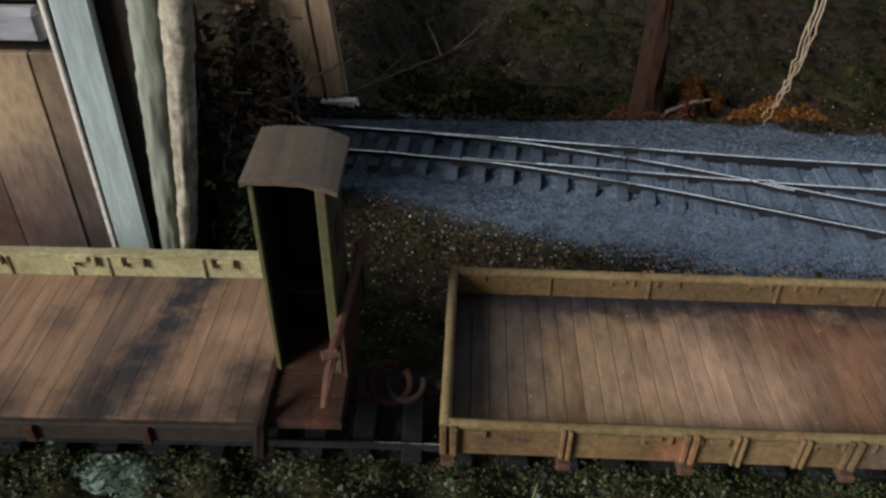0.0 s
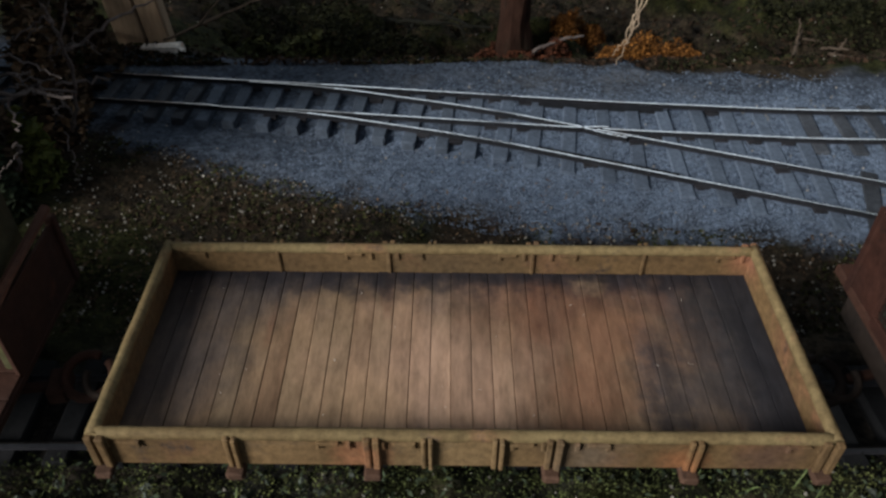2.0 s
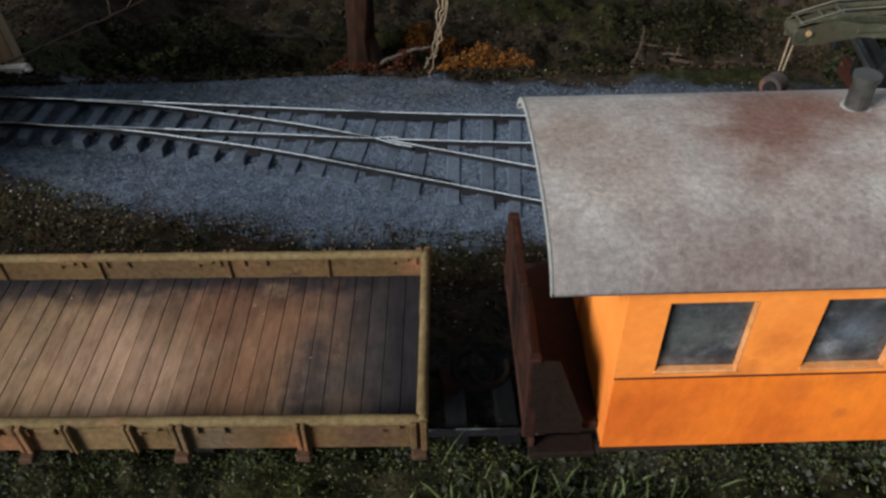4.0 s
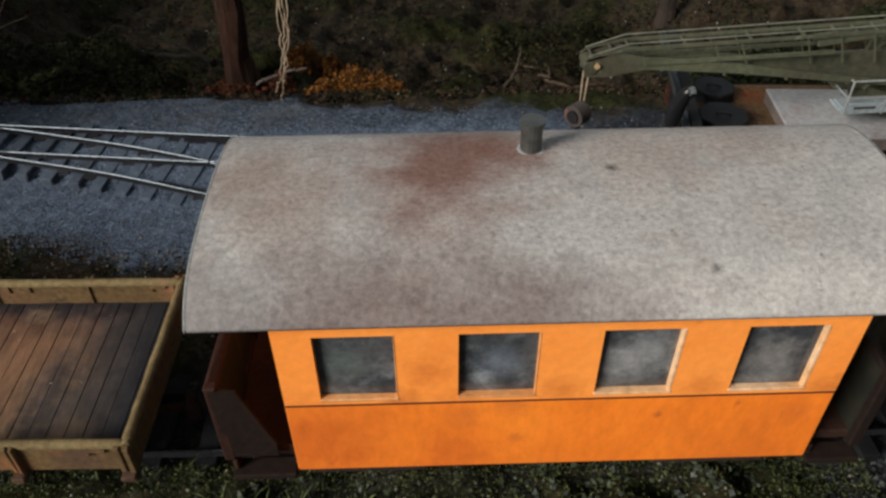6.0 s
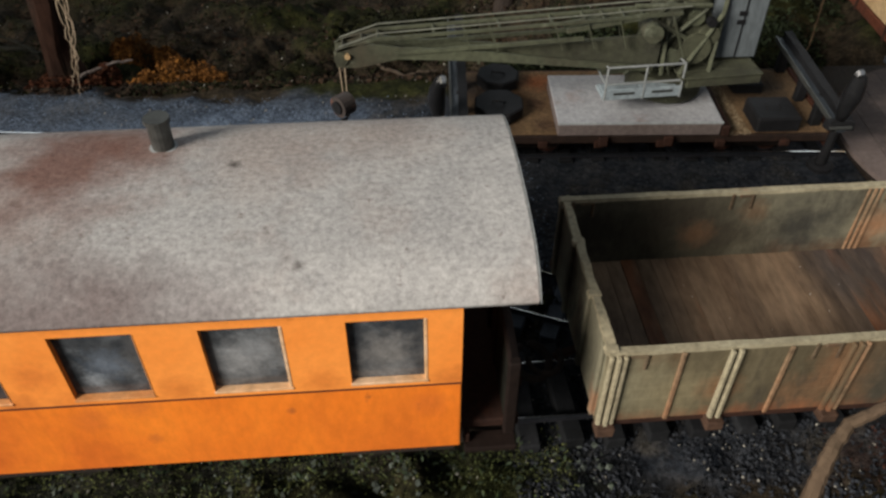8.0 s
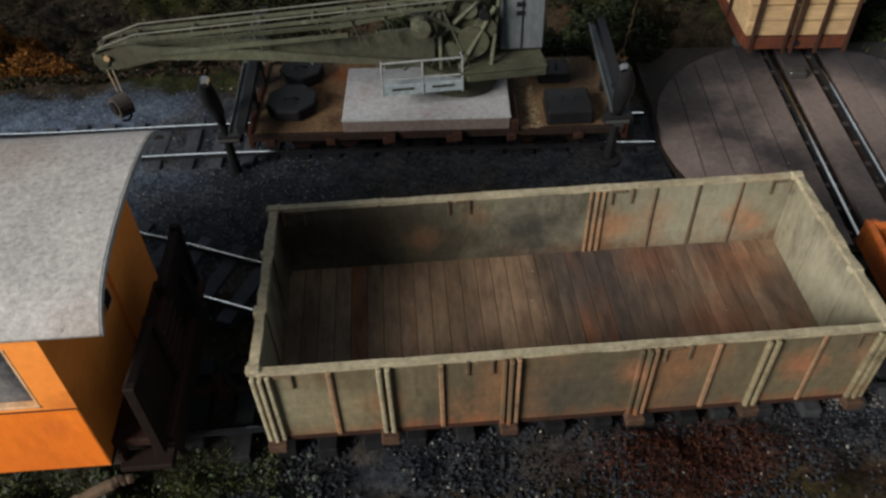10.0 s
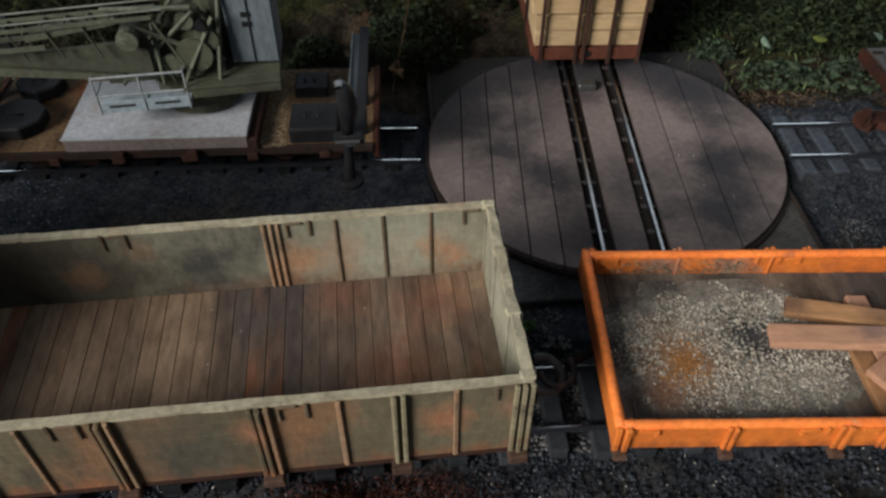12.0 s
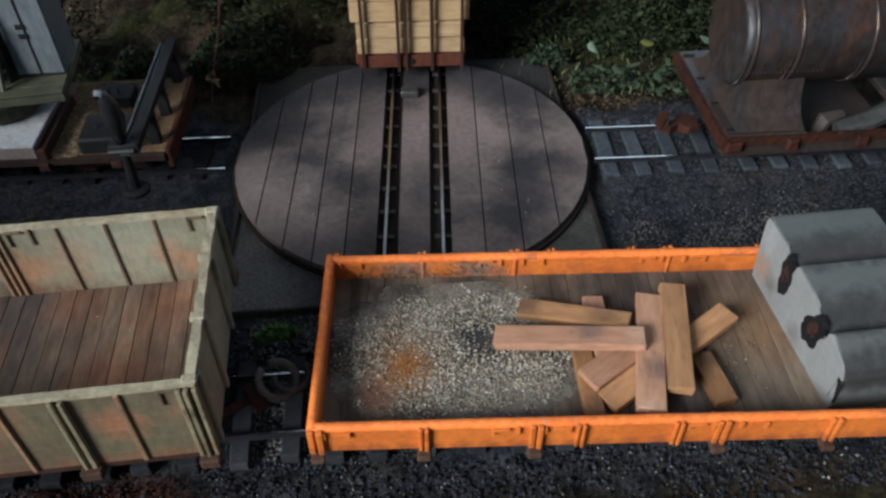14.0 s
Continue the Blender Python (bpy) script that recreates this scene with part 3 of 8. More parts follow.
M["barkslab"] = mat("pale_lichen_bark", (0.3557, 0.3300, 0.2657), (0.2156, 0.1925, 0.1444), 0.95, 60, 300, 1.0, finemix=0.6, c3=(0.09, 0.07, 0.045), c3scale=70, c3at=0.55, c4=(0.36, 0.40, 0.32), c4scale=90, c4at=0.6)
M["twig_pale"] = mat("pale_lilac_twig", (0.17, 0.145, 0.135), (0.10, 0.082, 0.076), 0.85, 90, 600, 0.4)
M["vine"] = mat("pale_root_fibre", (0.4140, 0.3335, 0.2415), (0.2990, 0.2300, 0.1610), 0.85, 100, 600, 0.3)
M["chalk"] = mat("splintered_white_wood", (0.75, 0.72, 0.66), (0.6, 0.56, 0.5), 0.8, 80, 600, 0.3)
M["post"] = mat("split_timber_post", (0.285, 0.212, 0.142), (0.20, 0.146, 0.097), 0.85, 50, 500, 0.5, stretch=(1, 1, 0.15))
M["bluewood"] = mat("flaking_blue_grey_board", (0.3428, 0.4059, 0.4059), (0.2616, 0.3157, 0.3157), 0.8, 60, 500, 0.35, stretch=(1, 1, 0.12), c3=(0.16, 0.18, 0.17), c3scale=70, c3at=0.64)
M["greenwood"] = mat("lichen_green_board", (0.270, 0.292, 0.240), (0.150, 0.166, 0.135), 0.85, 60, 500, 0.4, stretch=(1, 1, 0.12), c3=(0.27, 0.26, 0.20), c3scale=60, c3at=0.6)
M["lintel"] = mat("grey_weathered_beam", (0.27, 0.28, 0.30), (0.20, 0.205, 0.22), 0.8, 60, 500, 0.4, stretch=(0.2, 1, 1), c3=(0.08, 0.08, 0.085), c3scale=60, c3at=0.56)
# Tan spots up high paint a highlight; the board feet are darker.
M["doorwood"] = mat("brown_door_board", (0.14, 0.105, 0.082), (0.075, 0.056, 0.047), 0.7, 36, 500, 0.3, stretch=(1, 1, 0.3), rnd=0.3, c3=(0.30, 0.225, 0.14), c3scale=16, c3at=0.52, c3soft=0.25, spots=((-18, 0, 60, 24, (0.26, 0.19, 0.115), 0.6), (-32, 0, 56, 26, (0.30, 0.215, 0.125), 0.65), (-8, 0, 12, 24, (0.050, 0.038, 0.038), 0.8), (-26, 0, 10, 26, (0.046, 0.034, 0.034), 0.85), (-44, 0, 18, 24, (0.07, 0.032, 0.022), 0.75), (-22, 0, 32, 14, (0.10, 0.06, 0.045), 0.5)))
M["leaf"] = mat("dull_green_leaf", (0.0115, 0.0180, 0.0075), (0.0205, 0.0270, 0.0120), 0.75, 200, 900, 0.1, finemix=0.4, isl=0.6)
M["leaf_pale"] = mat("grey_green_leaf", (0.037, 0.050, 0.029), (0.024, 0.037, 0.021), 0.75, 200, 900, 0.1, isl=0.5)
M["mint"] = mat("pale_mint_leaf", (0.22, 0.30, 0.22), (0.16, 0.23, 0.16), 0.7, 200, 900, 0.1)
M["yleaf"] = mat("yellow_green_leaf", (0.0800, 0.0900, 0.0200), (0.0500, 0.0650, 0.0150), 0.7, 200, 900, 0.1)
M["grass"] = mat("fresh_green_blade", (0.060, 0.095, 0.034), (0.105, 0.125, 0.055), 0.7, 200, 900, 0.1, isl=0.4)
M["moss"] = mat("green_moss", (0.024, 0.029, 0.0105), (0.038, 0.040, 0.014), 0.95, 90, 900, 0.3, finemix=0.5, isl=0.65)
M["moss_v"] = mat("verge_moss_green", (0.038, 0.050, 0.017), (0.068, 0.076, 0.027), 0.95, 40, 900, 0.3, finemix=0.5, isl=0.7)
M["moss_o"] = mat("rusty_orange_moss", (0.165, 0.070, 0.015), (0.085, 0.035, 0.010), 0.95, 90, 900, 0.3, finemix=0.5, isl=0.6)
# Darker litter and moss for the bank, with its shade toned in.
M["bank_litter"] = mat("dark_bank_litter", (0.037, 0.0225, 0.0135), (0.020, 0.0125, 0.0085), 0.9, 60, 900, 0.1, finemix=0.6, isl=0.7)
M["bank_moss"] = mat("dark_bank_moss", (0.010, 0.0115, 0.005), (0.018, 0.0185, 0.0075), 0.95, 40, 900, 0.3, finemix=0.6, isl=0.7)
M["red_litter"] = mat("red_brown_litter", (0.10, 0.036, 0.018), (0.055, 0.022, 0.013), 0.9, 300, 900, 0.1, finemix=0.6, isl=0.6)
M["stone"] = mat("ballast_stone", (0.130, 0.172, 0.238), (0.088, 0.117, 0.165), 0.9, 60, 900, 0.1, finemix=0.2, isl=0.28)
M["stone_d"] = mat("dark_ballast_stone", (0.027, 0.0305, 0.0365), (0.0165, 0.0185, 0.0225), 0.9, 300, 900, 0.1, finemix=0.5, isl=0.75)
M["stone_y"] = mat("grey_brown_grit", (0.155, 0.150, 0.142), (0.085, 0.082, 0.078), 0.9, 300, 900, 0.1, finemix=0.5, isl=0.5)
M["stone_k"] = mat("sooty_yard_grit", (0.055, 0.059, 0.064), (0.030, 0.033, 0.038), 0.9, 300, 900, 0.1, finemix=0.5, isl=0.7)
M["stone_v"] = mat("mossy_grey_stone", (0.085, 0.098, 0.088), (0.042, 0.052, 0.040), 0.9, 120, 900, 0.4, finemix=0.5, isl=0.6)
M["stone_l"] = mat("pale_stone_chip", (0.240, 0.232, 0.208), (0.176, 0.168, 0.144), 0.9, 300, 900, 0.1, isl=0.4)
M["litter_t"] = mat("tan_leaf_litter", (0.15, 0.10, 0.058), (0.075, 0.046, 0.027), 0.9, 300, 900, 0.1, finemix=0.6, isl=0.7)
M["litter"] = mat("dead_leaf_litter", (0.066, 0.046, 0.028), (0.034, 0.023, 0.015), 0.9, 300, 900, 0.1, finemix=0.5, isl=0.7)
M["ivy"] = mat("dry_tan_ivy", (0.5400, 0.3600, 0.1800), (0.3060, 0.2160, 0.1080), 0.9, 200, 900, 0.1, finemix=0.5, isl=0.6)
M["lichen"] = mat("pale_green_lichen_rock", (0.175, 0.235, 0.195), (0.085, 0.120, 0.095), 0.95, 120, 600, 0.7)


# geometry helpers, in millimetres
def box(bm, x0, x1, y0, y1, z0, z1, r=0.0, turn=None):
    res = bmesh.ops.create_cube(bm, size=1.0)
    vs = res["verts"]
    for v in vs:
        v.co = Vector(((x0 + x1) / 2 + v.co.x * (x1 - x0), (y0 + y1) / 2 + v.co.y * (y1 - y0), (z0 + z1) / 2 + v.co.z * (z1 - z0)))
    if turn is not None:
        for v in vs:
            v.co = turn @ v.co
    if r:
        es = list({e for v in vs for e in v.link_edges})
        bmesh.ops.bevel(bm, geom=es, offset=r, segments=1, affect="EDGES", clamp_overlap=True)
    return bm


def prism(bm, pts, axis, a, b):
    """Extrude a polygon along an axis: pts are the two other coordinates."""
    def at(p, c):
        if axis == "x":
            return Vector((c, p[0], p[1]))
        if axis == "y":
            return Vector((p[0], c, p[1]))
        return Vector((p[0], p[1], c))
    lo = [bm.verts.new(at(p, a)) for p in pts]
    hi = [bm.verts.new(at(p, b)) for p in pts]
    n = len(pts)
    bm.faces.new(lo)
    bm.faces.new(hi[::-1])
    for i in range(n):
        bm.faces.new((lo[i], hi[i], hi[(i + 1) % n], lo[(i + 1) % n]))
    return bm


def tube(bm, pts, rad, n=6):
    pts = [Vector(p) for p in pts]
    rads = rad if isinstance(rad, (list, tuple)) else [rad] * len(pts)
    rings = []
    for i, p in enumerate(pts):
        d = (pts[min(i + 1, len(pts) - 1)] - pts[max(i - 1, 0)]).normalized()
        s = d.orthogonal() if i == 0 else (side - d * side.dot(d))
        side = s.normalized()
        up = d.cross(side)
        rings.append([bm.verts.new(p + (side * math.cos(2 * math.pi * k / n) + up * math.sin(2 * math.pi * k / n)) * rads[i]) for k in range(n)])
    for a, b in zip(rings, rings[1:]):
        for k in range(n):
            bm.faces.new((a[k], a[(k + 1) % n], b[(k + 1) % n], b[k]))
    bm.faces.new(rings[0][::-1])
    bm.faces.new(rings[-1])
    return bm


def ring(bm, c, big, small, normal, n=20, m=8, arc=1.0, start=0.0):
    nrm = Vector(normal).normalized()
    a = nrm.orthogonal().normalized()
    b = nrm.cross(a)
    pts = [Vector(c) + (a * math.cos(2 * math.pi * (start + arc * k / n)) + b * math.sin(2 * math.pi * (start + arc * k / n))) * big for k in range(n + 1)]
    return tube(bm, pts, small, m)


def sweep(bm, pts, w, dz0, dz1):
    """A bar of width w along pts (x, y, z), from z + dz0 to z + dz1."""
    pts = [Vector(p) for p in pts]
    rows = []
    for i, p in enumerate(pts):
        d = pts[min(i + 1, len(pts) - 1)] - pts[max(i - 1, 0)]
        s = Vector((-d.y, d.x, 0)).normalized() * w / 2
        rows.append([bm.verts.new(p + s + Vector((0, 0, dz0))), bm.verts.new(p - s + Vector((0, 0, dz0))), bm.verts.new(p - s + Vector((0, 0, dz1))), bm.verts.new(p + s + Vector((0, 0, dz1)))])
    for a, b in zip(rows, rows[1:]):
        for k in range(4):
            bm.faces.new((a[k], a[(k + 1) % 4], b[(k + 1) % 4], b[k]))
    bm.faces.new(rows[0][::-1])
    bm.faces.new(rows[-1])
    return bm


def wear(bm, amount, seed=0):
    """Worn, uneven edges: every corner shifted a little."""
    rr = random.Random(seed)
    for v in bm.verts:
        v.co += Vector((rr.uniform(-1, 1), rr.uniform(-1, 1), rr.uniform(-1, 1))) * amount
    return bm


def mesh_of(name, bm, material, smooth=False):
    bmesh.ops.recalc_face_normals(bm, faces=bm.faces)
    for v in bm.verts:
        v.co *= U
    me = bpy.data.meshes.new(name)
    bm.to_mesh(me)
    bm.free()
    if smooth:
        for p in me.polygons:
            p.use_smooth = smooth is True or len(p.vertices) == 4
    me.materials.append(material)
    return me


def part(name, bm, material, parent, label="", smooth=False):
    ob = new(name, mesh_of(name, bm, material, smooth))
    ob.parent = parent
    if label:
        ob["label"] = label
    return ob


def thing(name, x, y, z, turn, label, category, group="", kind=""):
    ob = new(name)
    ob.empty_display_size = 0.01
    ob.matrix_world = pose(x * U, y * U, z * U, 0, 0, turn)
    return tagged(ob, label, category, group, kind)


def single(name, bm, material, label, category, kind="", smooth=False, group=""):
    return tagged(new(name, mesh_of(name, bm, material, smooth)), label, category, group, kind)


def B():
    return bmesh.new()


def lerp(table, x):
    return float(np.interp(x, [p[0] for p in table], [p[1] for p in table]))


def sstep(a, b, x):
    t = np.clip((x - a) / (b - a), 0, 1)
    return t * t * (3 - 2 * t)


# lines of the tracks: centre y and rail height by x
FRONT_Y = [(-120, 171), (100, 171), (250, 169.5), (400, 173), (500, 175), (560, 173.3), (620, 169.6), (690, 164.2), (800, 153)]
FRONT_Z = [(-120, 11), (100, 11), (250, 9), (400, 5), (800, 5)]
MAIN_Y = [(-60, 330), (75, 314), (137, 307), (232, 295), (305, 288.3), (375, 287.5), (450, 284), (527, 279.2), (594.7, 272.2), (665, 267.3), (800, 258)]
DIV_Y = [(75, 314), (136, 305.9), (194, 290), (240, 273), (301, 251), (357, 231.5), (389, 217.5), (430, 199), (475, 184), (520, 176)]


def line(table, z, x0, x1, step=6.0, off=0.0, smooth=14):
    xs = np.arange(x0, x1 + 0.01, step)
    ys = np.array([np.mean([lerp(table, x + d) for d in (-smooth, -smooth / 2, 0, smooth / 2, smooth)]) for x in xs])
    g = np.gradient(ys, xs)
    nx, ny = -g / np.sqrt(1 + g * g), 1 / np.sqrt(1 + g * g)
    return [(float(x + off * a), float(y + off * b), float(z(x) if callable(z) else z)) for x, y, a, b in zip(xs, ys, nx, ny)]


def front_z(x):
    return lerp(FRONT_Z, x)


# ground: one sheet with its banks and track beds
def far_edge(x):
    return np.interp(x, [-200, 0, 88, 144, 209, 270, 324, 400, 470, 540, 640, 700, 900], [372, 362, 352, 344, 342, 331, 326, 322, 306, 300, 296, 288, 280])


def near_edge(x):
    return np.interp(x, [-200, 0, 71, 129, 196, 286, 330, 400, 470, 900], [330, 305, 290, 264.5, 243, 236, 222, 206, 204, 204])


GX, GY = np.arange(-330, 1000.1, 3.0), np.concatenate([np.arange(-120, 130, 8.0), np.arange(130, 480, 2.2), np.arange(480, 1000, 10.0)])
X, Y = np.meshgrid(GX, GY)


def field(scale, seed, octaves=4):
    """Smooth random field over the sheet."""
    rs = np.random.RandomState(seed)
    out = np.zeros_like(X)
    for o in range(octaves):
        for _ in range(7):
            a, ph = rs.uniform(0, 2 * np.pi, 2)
            k = 2 * np.pi / scale * 2**o * rs.uniform(0.7, 1.4)
            out += np.sin(k * (np.cos(a) * X + np.sin(a) * Y) + ph) * 0.5**o / 4
    return out


n1, n2, n3 = field(120, 1), field(40, 2), field(16, 3, 3)
fz = np.interp(X, [p[0] for p in FRONT_Z], [p[1] for p in FRONT_Z]) - 5
fy = np.interp(X, [p[0] for p in FRONT_Y], [p[1] for p in FRONT_Y])
bed = 1 - sstep(20, 48, np.abs(Y - fy))
bed = np.where(Y < fy, 1 - sstep(60, 120, fy - Y), bed)
drop = sstep(338, 392, Y + 4 * n2) * (1 - sstep(400, 470, X)) * sstep(60, 110, X)
rough_ = 1 - sstep(-6, 6, Y - near_edge(X)) * sstep(-6, 6, far_edge(X) - Y)
pit = (np.abs(X - 596) < 62) & (Y > 200) & (Y < 340)
Z = fz * bed - 32 * drop - 14 * drop * sstep(395, 520, Y)
lump = (0.25 + 1.6 * rough_) * (1 - 0.9 * (np.abs(Y - fy) < 17))
Z = Z + lump * (0.9 * n2 + 0.5 * n3) + sstep(30, 90, fy - Y) * 3 * (1 + n1) + sstep(9.5, 14, fy - Y) * (1 - sstep(370, 405, X)) * np.clip(2.6 + 1.6 * n2 + 1.2 * n3, 0, 9)
Z = Z + 9 * sstep(320, 400, Y) * sstep(430, 520, X) * (0.6 + n2)
Z = Z + (0.6 + 1.75 * sstep(140, 215, X)) * (1 - sstep(300, 330, X)) * sstep(-4, 6, Y - near_edge(X)) * sstep(-4, 6, far_edge(X) - Y) + 2.4 * sstep(300, 330, X) * sstep(-4, 6, Y - near_edge(X)) * sstep(-4, 6, far_edge(X) - Y)
# cribs between the turnout's rails lie lower; the ballast beyond buries the sleeper ends
my_ = np.interp(X, [p[0] for p in MAIN_Y], [p[1] for p in MAIN_Y])
dy_ = np.where(X > 90, np.interp(X, [p[0] for p in DIV_Y], [p[1] for p in DIV_Y]), my_)
crib = sstep(-3, 2, Y - dy_ + 11) * (1 - sstep(-1, 3, Y - my_ - 9)) * sstep(60, 100, X) * (1 - sstep(380, 420, X))
Z = Z + (0.9 * sstep(90, 120, X) - 0.75 * sstep(180, 225, X)) * crib - 0.9 * sstep(-26, -20, Y - dy_) * (1 - sstep(-13, -8, Y - dy_)) * sstep(100, 130, X) * (1 - sstep(190, 215, X)) + 0.7 * sstep(0, 4, Y - my_ - 10) * (1 - sstep(10, 20, Y - my_ - 10)) * sstep(100, 150, X) * (1 - sstep(300, 330, X))
Z = Z + drop * (3.2 * n2 + 1.6 * n3) + 7 * drop * np.clip(n1, 0, 1)
Z = np.where(pit, np.minimum(Z, -1.0), Z)
BALLAST = sstep(-7, 7, Y - near_edge(X) + 7 * n2 + 4 * n3) * sstep(-6, 6, far_edge(X) - Y + 5 * n2 + 3 * n3)
FRONTB = (1 - sstep(12, 26, np.abs(Y - fy) + 5 * n2)) * (0.35 + 0.65 * sstep(380, 430, X)) 
FRONTB = np.maximum(FRONTB, sstep(395, 430, X + 10 * n2) * (1 - sstep(206, 214, Y)) * sstep(140, 150, Y + 4 * n3))
MOSS = sstep(-0.1, 0.7, n1 + 0.7 * n2) * (1 - np.maximum(BALLAST, FRONTB))
MOSS = np.maximum(MOSS, (1 - sstep(144, 160, Y + 6 * n2)) * (1 - sstep(380, 430, X)) * 0.85)
RUSTY = np.exp(-(((X - 510) / 22) ** 2 + ((Y - 148) / 9) ** 2)) * (0.8 + n3)
# Right: darker ballast. Left end: shade put into the tone.
DARKB_SHADE = np.maximum(sstep(300, 380, X + 14 * n2), 0.62 * (1 - sstep(105, 215, X + 16 * n2 - 0.35 * (285 - Y))))
# Cribs darkened to paint the shade between the rails.
DARKB_SHADE = np.maximum(DARKB_SHADE, (0.32 - 0.2 * sstep(170, 220, X)) * crib)
# Far side darkened, leaving a painted pool of light in the middle.
DARKB_SHADE = np.maximum(DARKB_SHADE, 0.7 * sstep(292, 322, Y + 6 * n2))

ground_mesh = bpy.data.meshes.new("ground")
nx_, ny_ = len(GX), len(GY)
co = np.stack([X, Y, Z], -1).reshape(-1, 3) * U
idx = np.arange(nx_ * ny_).reshape(ny_, nx_)
quads = np.stack([idx[:-1, :-1], idx[:-1, 1:], idx[1:, 1:], idx[1:, :-1]], -1).reshape(-1, 4)
ground_mesh.from_pydata(co.tolist(), [], quads.tolist())
for nm, arr in (("ballast", np.maximum(BALLAST, FRONTB)), ("moss", MOSS), ("rusty", RUSTY), ("darkb_shade", np.maximum(DARKB_SHADE, (Y < 205) * 1.0))):
    at_ = ground_mesh.attributes.new(nm, "FLOAT", "POINT")
    at_.data.foreach_set("value", np.clip(arr, 0, 1).astype(np.float32).ravel())
ground_mesh.polygons.foreach_set("use_smooth", [True] * len(ground_mesh.polygons))


def ground_material():
    m = bpy.data.materials.new("model_ground")
    m.use_nodes = True
    N, L = m.node_tree.nodes, m.node_tree.links
    b = N["Principled BSDF"]
    b.inputs["Roughness"].default_value = 0.95
    b.inputs["Specular IOR Level"].default_value = 0.08
    tc = N.new("ShaderNodeTexCoord")

    def tex(scale, detail=5, kind="ShaderNodeTexNoise"):
        n = N.new(kind)
        n.inputs["Scale"].default_value = scale
        if kind == "ShaderNodeTexNoise":
            n.inputs["Detail"].default_value, n.inputs["Roughness"].default_value = detail, 0.7
        L.new(tc.outputs["Object"], n.inputs["Vector"])
        return n

    def attr(nm):
        a = N.new("ShaderNodeAttribute")
        a.attribute_name = nm
        return a.outputs["Fac"]

    def mixc(fac, a, c):
        x = N.new("ShaderNodeMix")
        x.data_type = "RGBA"
        for sock, v in ((x.inputs[0], fac), (x.inputs[6], a), (x.inputs[7], c)):
            if isinstance(v, (tuple, list)):
                sock.default_value = (*v, 1)
            else:
                L.new(v, sock)
        return x.outputs[2]

    def rng(fac, lo, hi, a=0.0, c=1.0):
        r = N.new("ShaderNodeMapRange")
        for k, v in zip(("From Min", "From Max", "To Min", "To Max"), (lo, hi, a, c)):
            r.inputs[k].default_value = v
        L.new(fac, r.inputs["Value"])
        return r.outputs[0]

    big, mid, fine = tex(30).outputs["Fac"], tex(160).outputs["Fac"], tex(900).outputs["Fac"]
    cell = tex(900, kind="ShaderNodeTexVoronoi").outputs["Color"]
    sep = N.new("ShaderNodeSeparateColor")
    L.new(cell, sep.inputs[0])
    earth = mixc(rng(mid, 0.4, 0.62), (0.016, 0.0135, 0.010), (0.044, 0.034, 0.022))
    earth = mixc(rng(big, 0.55, 0.7), earth, (0.034, 0.019, 0.011))
    stones = mixc(rng(mid, 0.38, 0.62), (0.090, 0.122, 0.176), (0.150, 0.200, 0.278))
    dark = mixc(rng(mid, 0.4, 0.6), (0.018, 0.022, 0.029), (0.038, 0.042, 0.049))
    dark = mixc(rng(big, 0.52, 0.68), dark, (0.056, 0.051, 0.043))
    stones = mixc(attr("darkb_shade"), stones, dark)
    green = mixc(rng(mid, 0.4, 0.6), (0.010, 0.012, 0.005), (0.028, 0.030, 0.010))
    col = mixc(attr("moss"), earth, green)
    col = mixc(attr("ballast"), col, stones)
    col = mixc(attr("rusty"), col, (0.12, 0.045, 0.026))
    lum = N.new("ShaderNodeMix")
    lum.data_type, lum.blend_type = "RGBA", "MULTIPLY"
    lum.inputs[0].default_value = 1.0
    L.new(col, lum.inputs[6])
    cb = N.new("ShaderNodeCombineXYZ")
    s = rng(sep.outputs[0], 0.0, 1.0, 0.6, 1.4)
    for k in range(3):
        L.new(s, cb.inputs[k])
    L.new(cb.outputs[0], lum.inputs[7])
    L.new(lum.outputs[2], b.inputs["Base Color"])
    add = N.new("ShaderNodeMath")
    L.new(fine, add.inputs[0])
    L.new(sep.outputs[1], add.inputs[1])
    bp = N.new("ShaderNodeBump")
    bp.inputs["Strength"].default_value, bp.inputs["Distance"].default_value = 1.0, 0.0012
    L.new(add.outputs[0], bp.inputs["Height"])
    L.new(bp.outputs[0], b.inputs["Normal"])
    return m


ground_mesh.materials.append(ground_material())
tagged(new("ground", ground_mesh), "dark earth and blue-grey ballast of the model layout", "ground", kind="structure")


def ground_z(x, y):
    i = int(np.clip(np.searchsorted(GX, x), 0, nx_ - 1))
    j = int(np.clip(np.searchsorted(GY, y), 0, ny_ - 1))
    return float(Z[j, i])


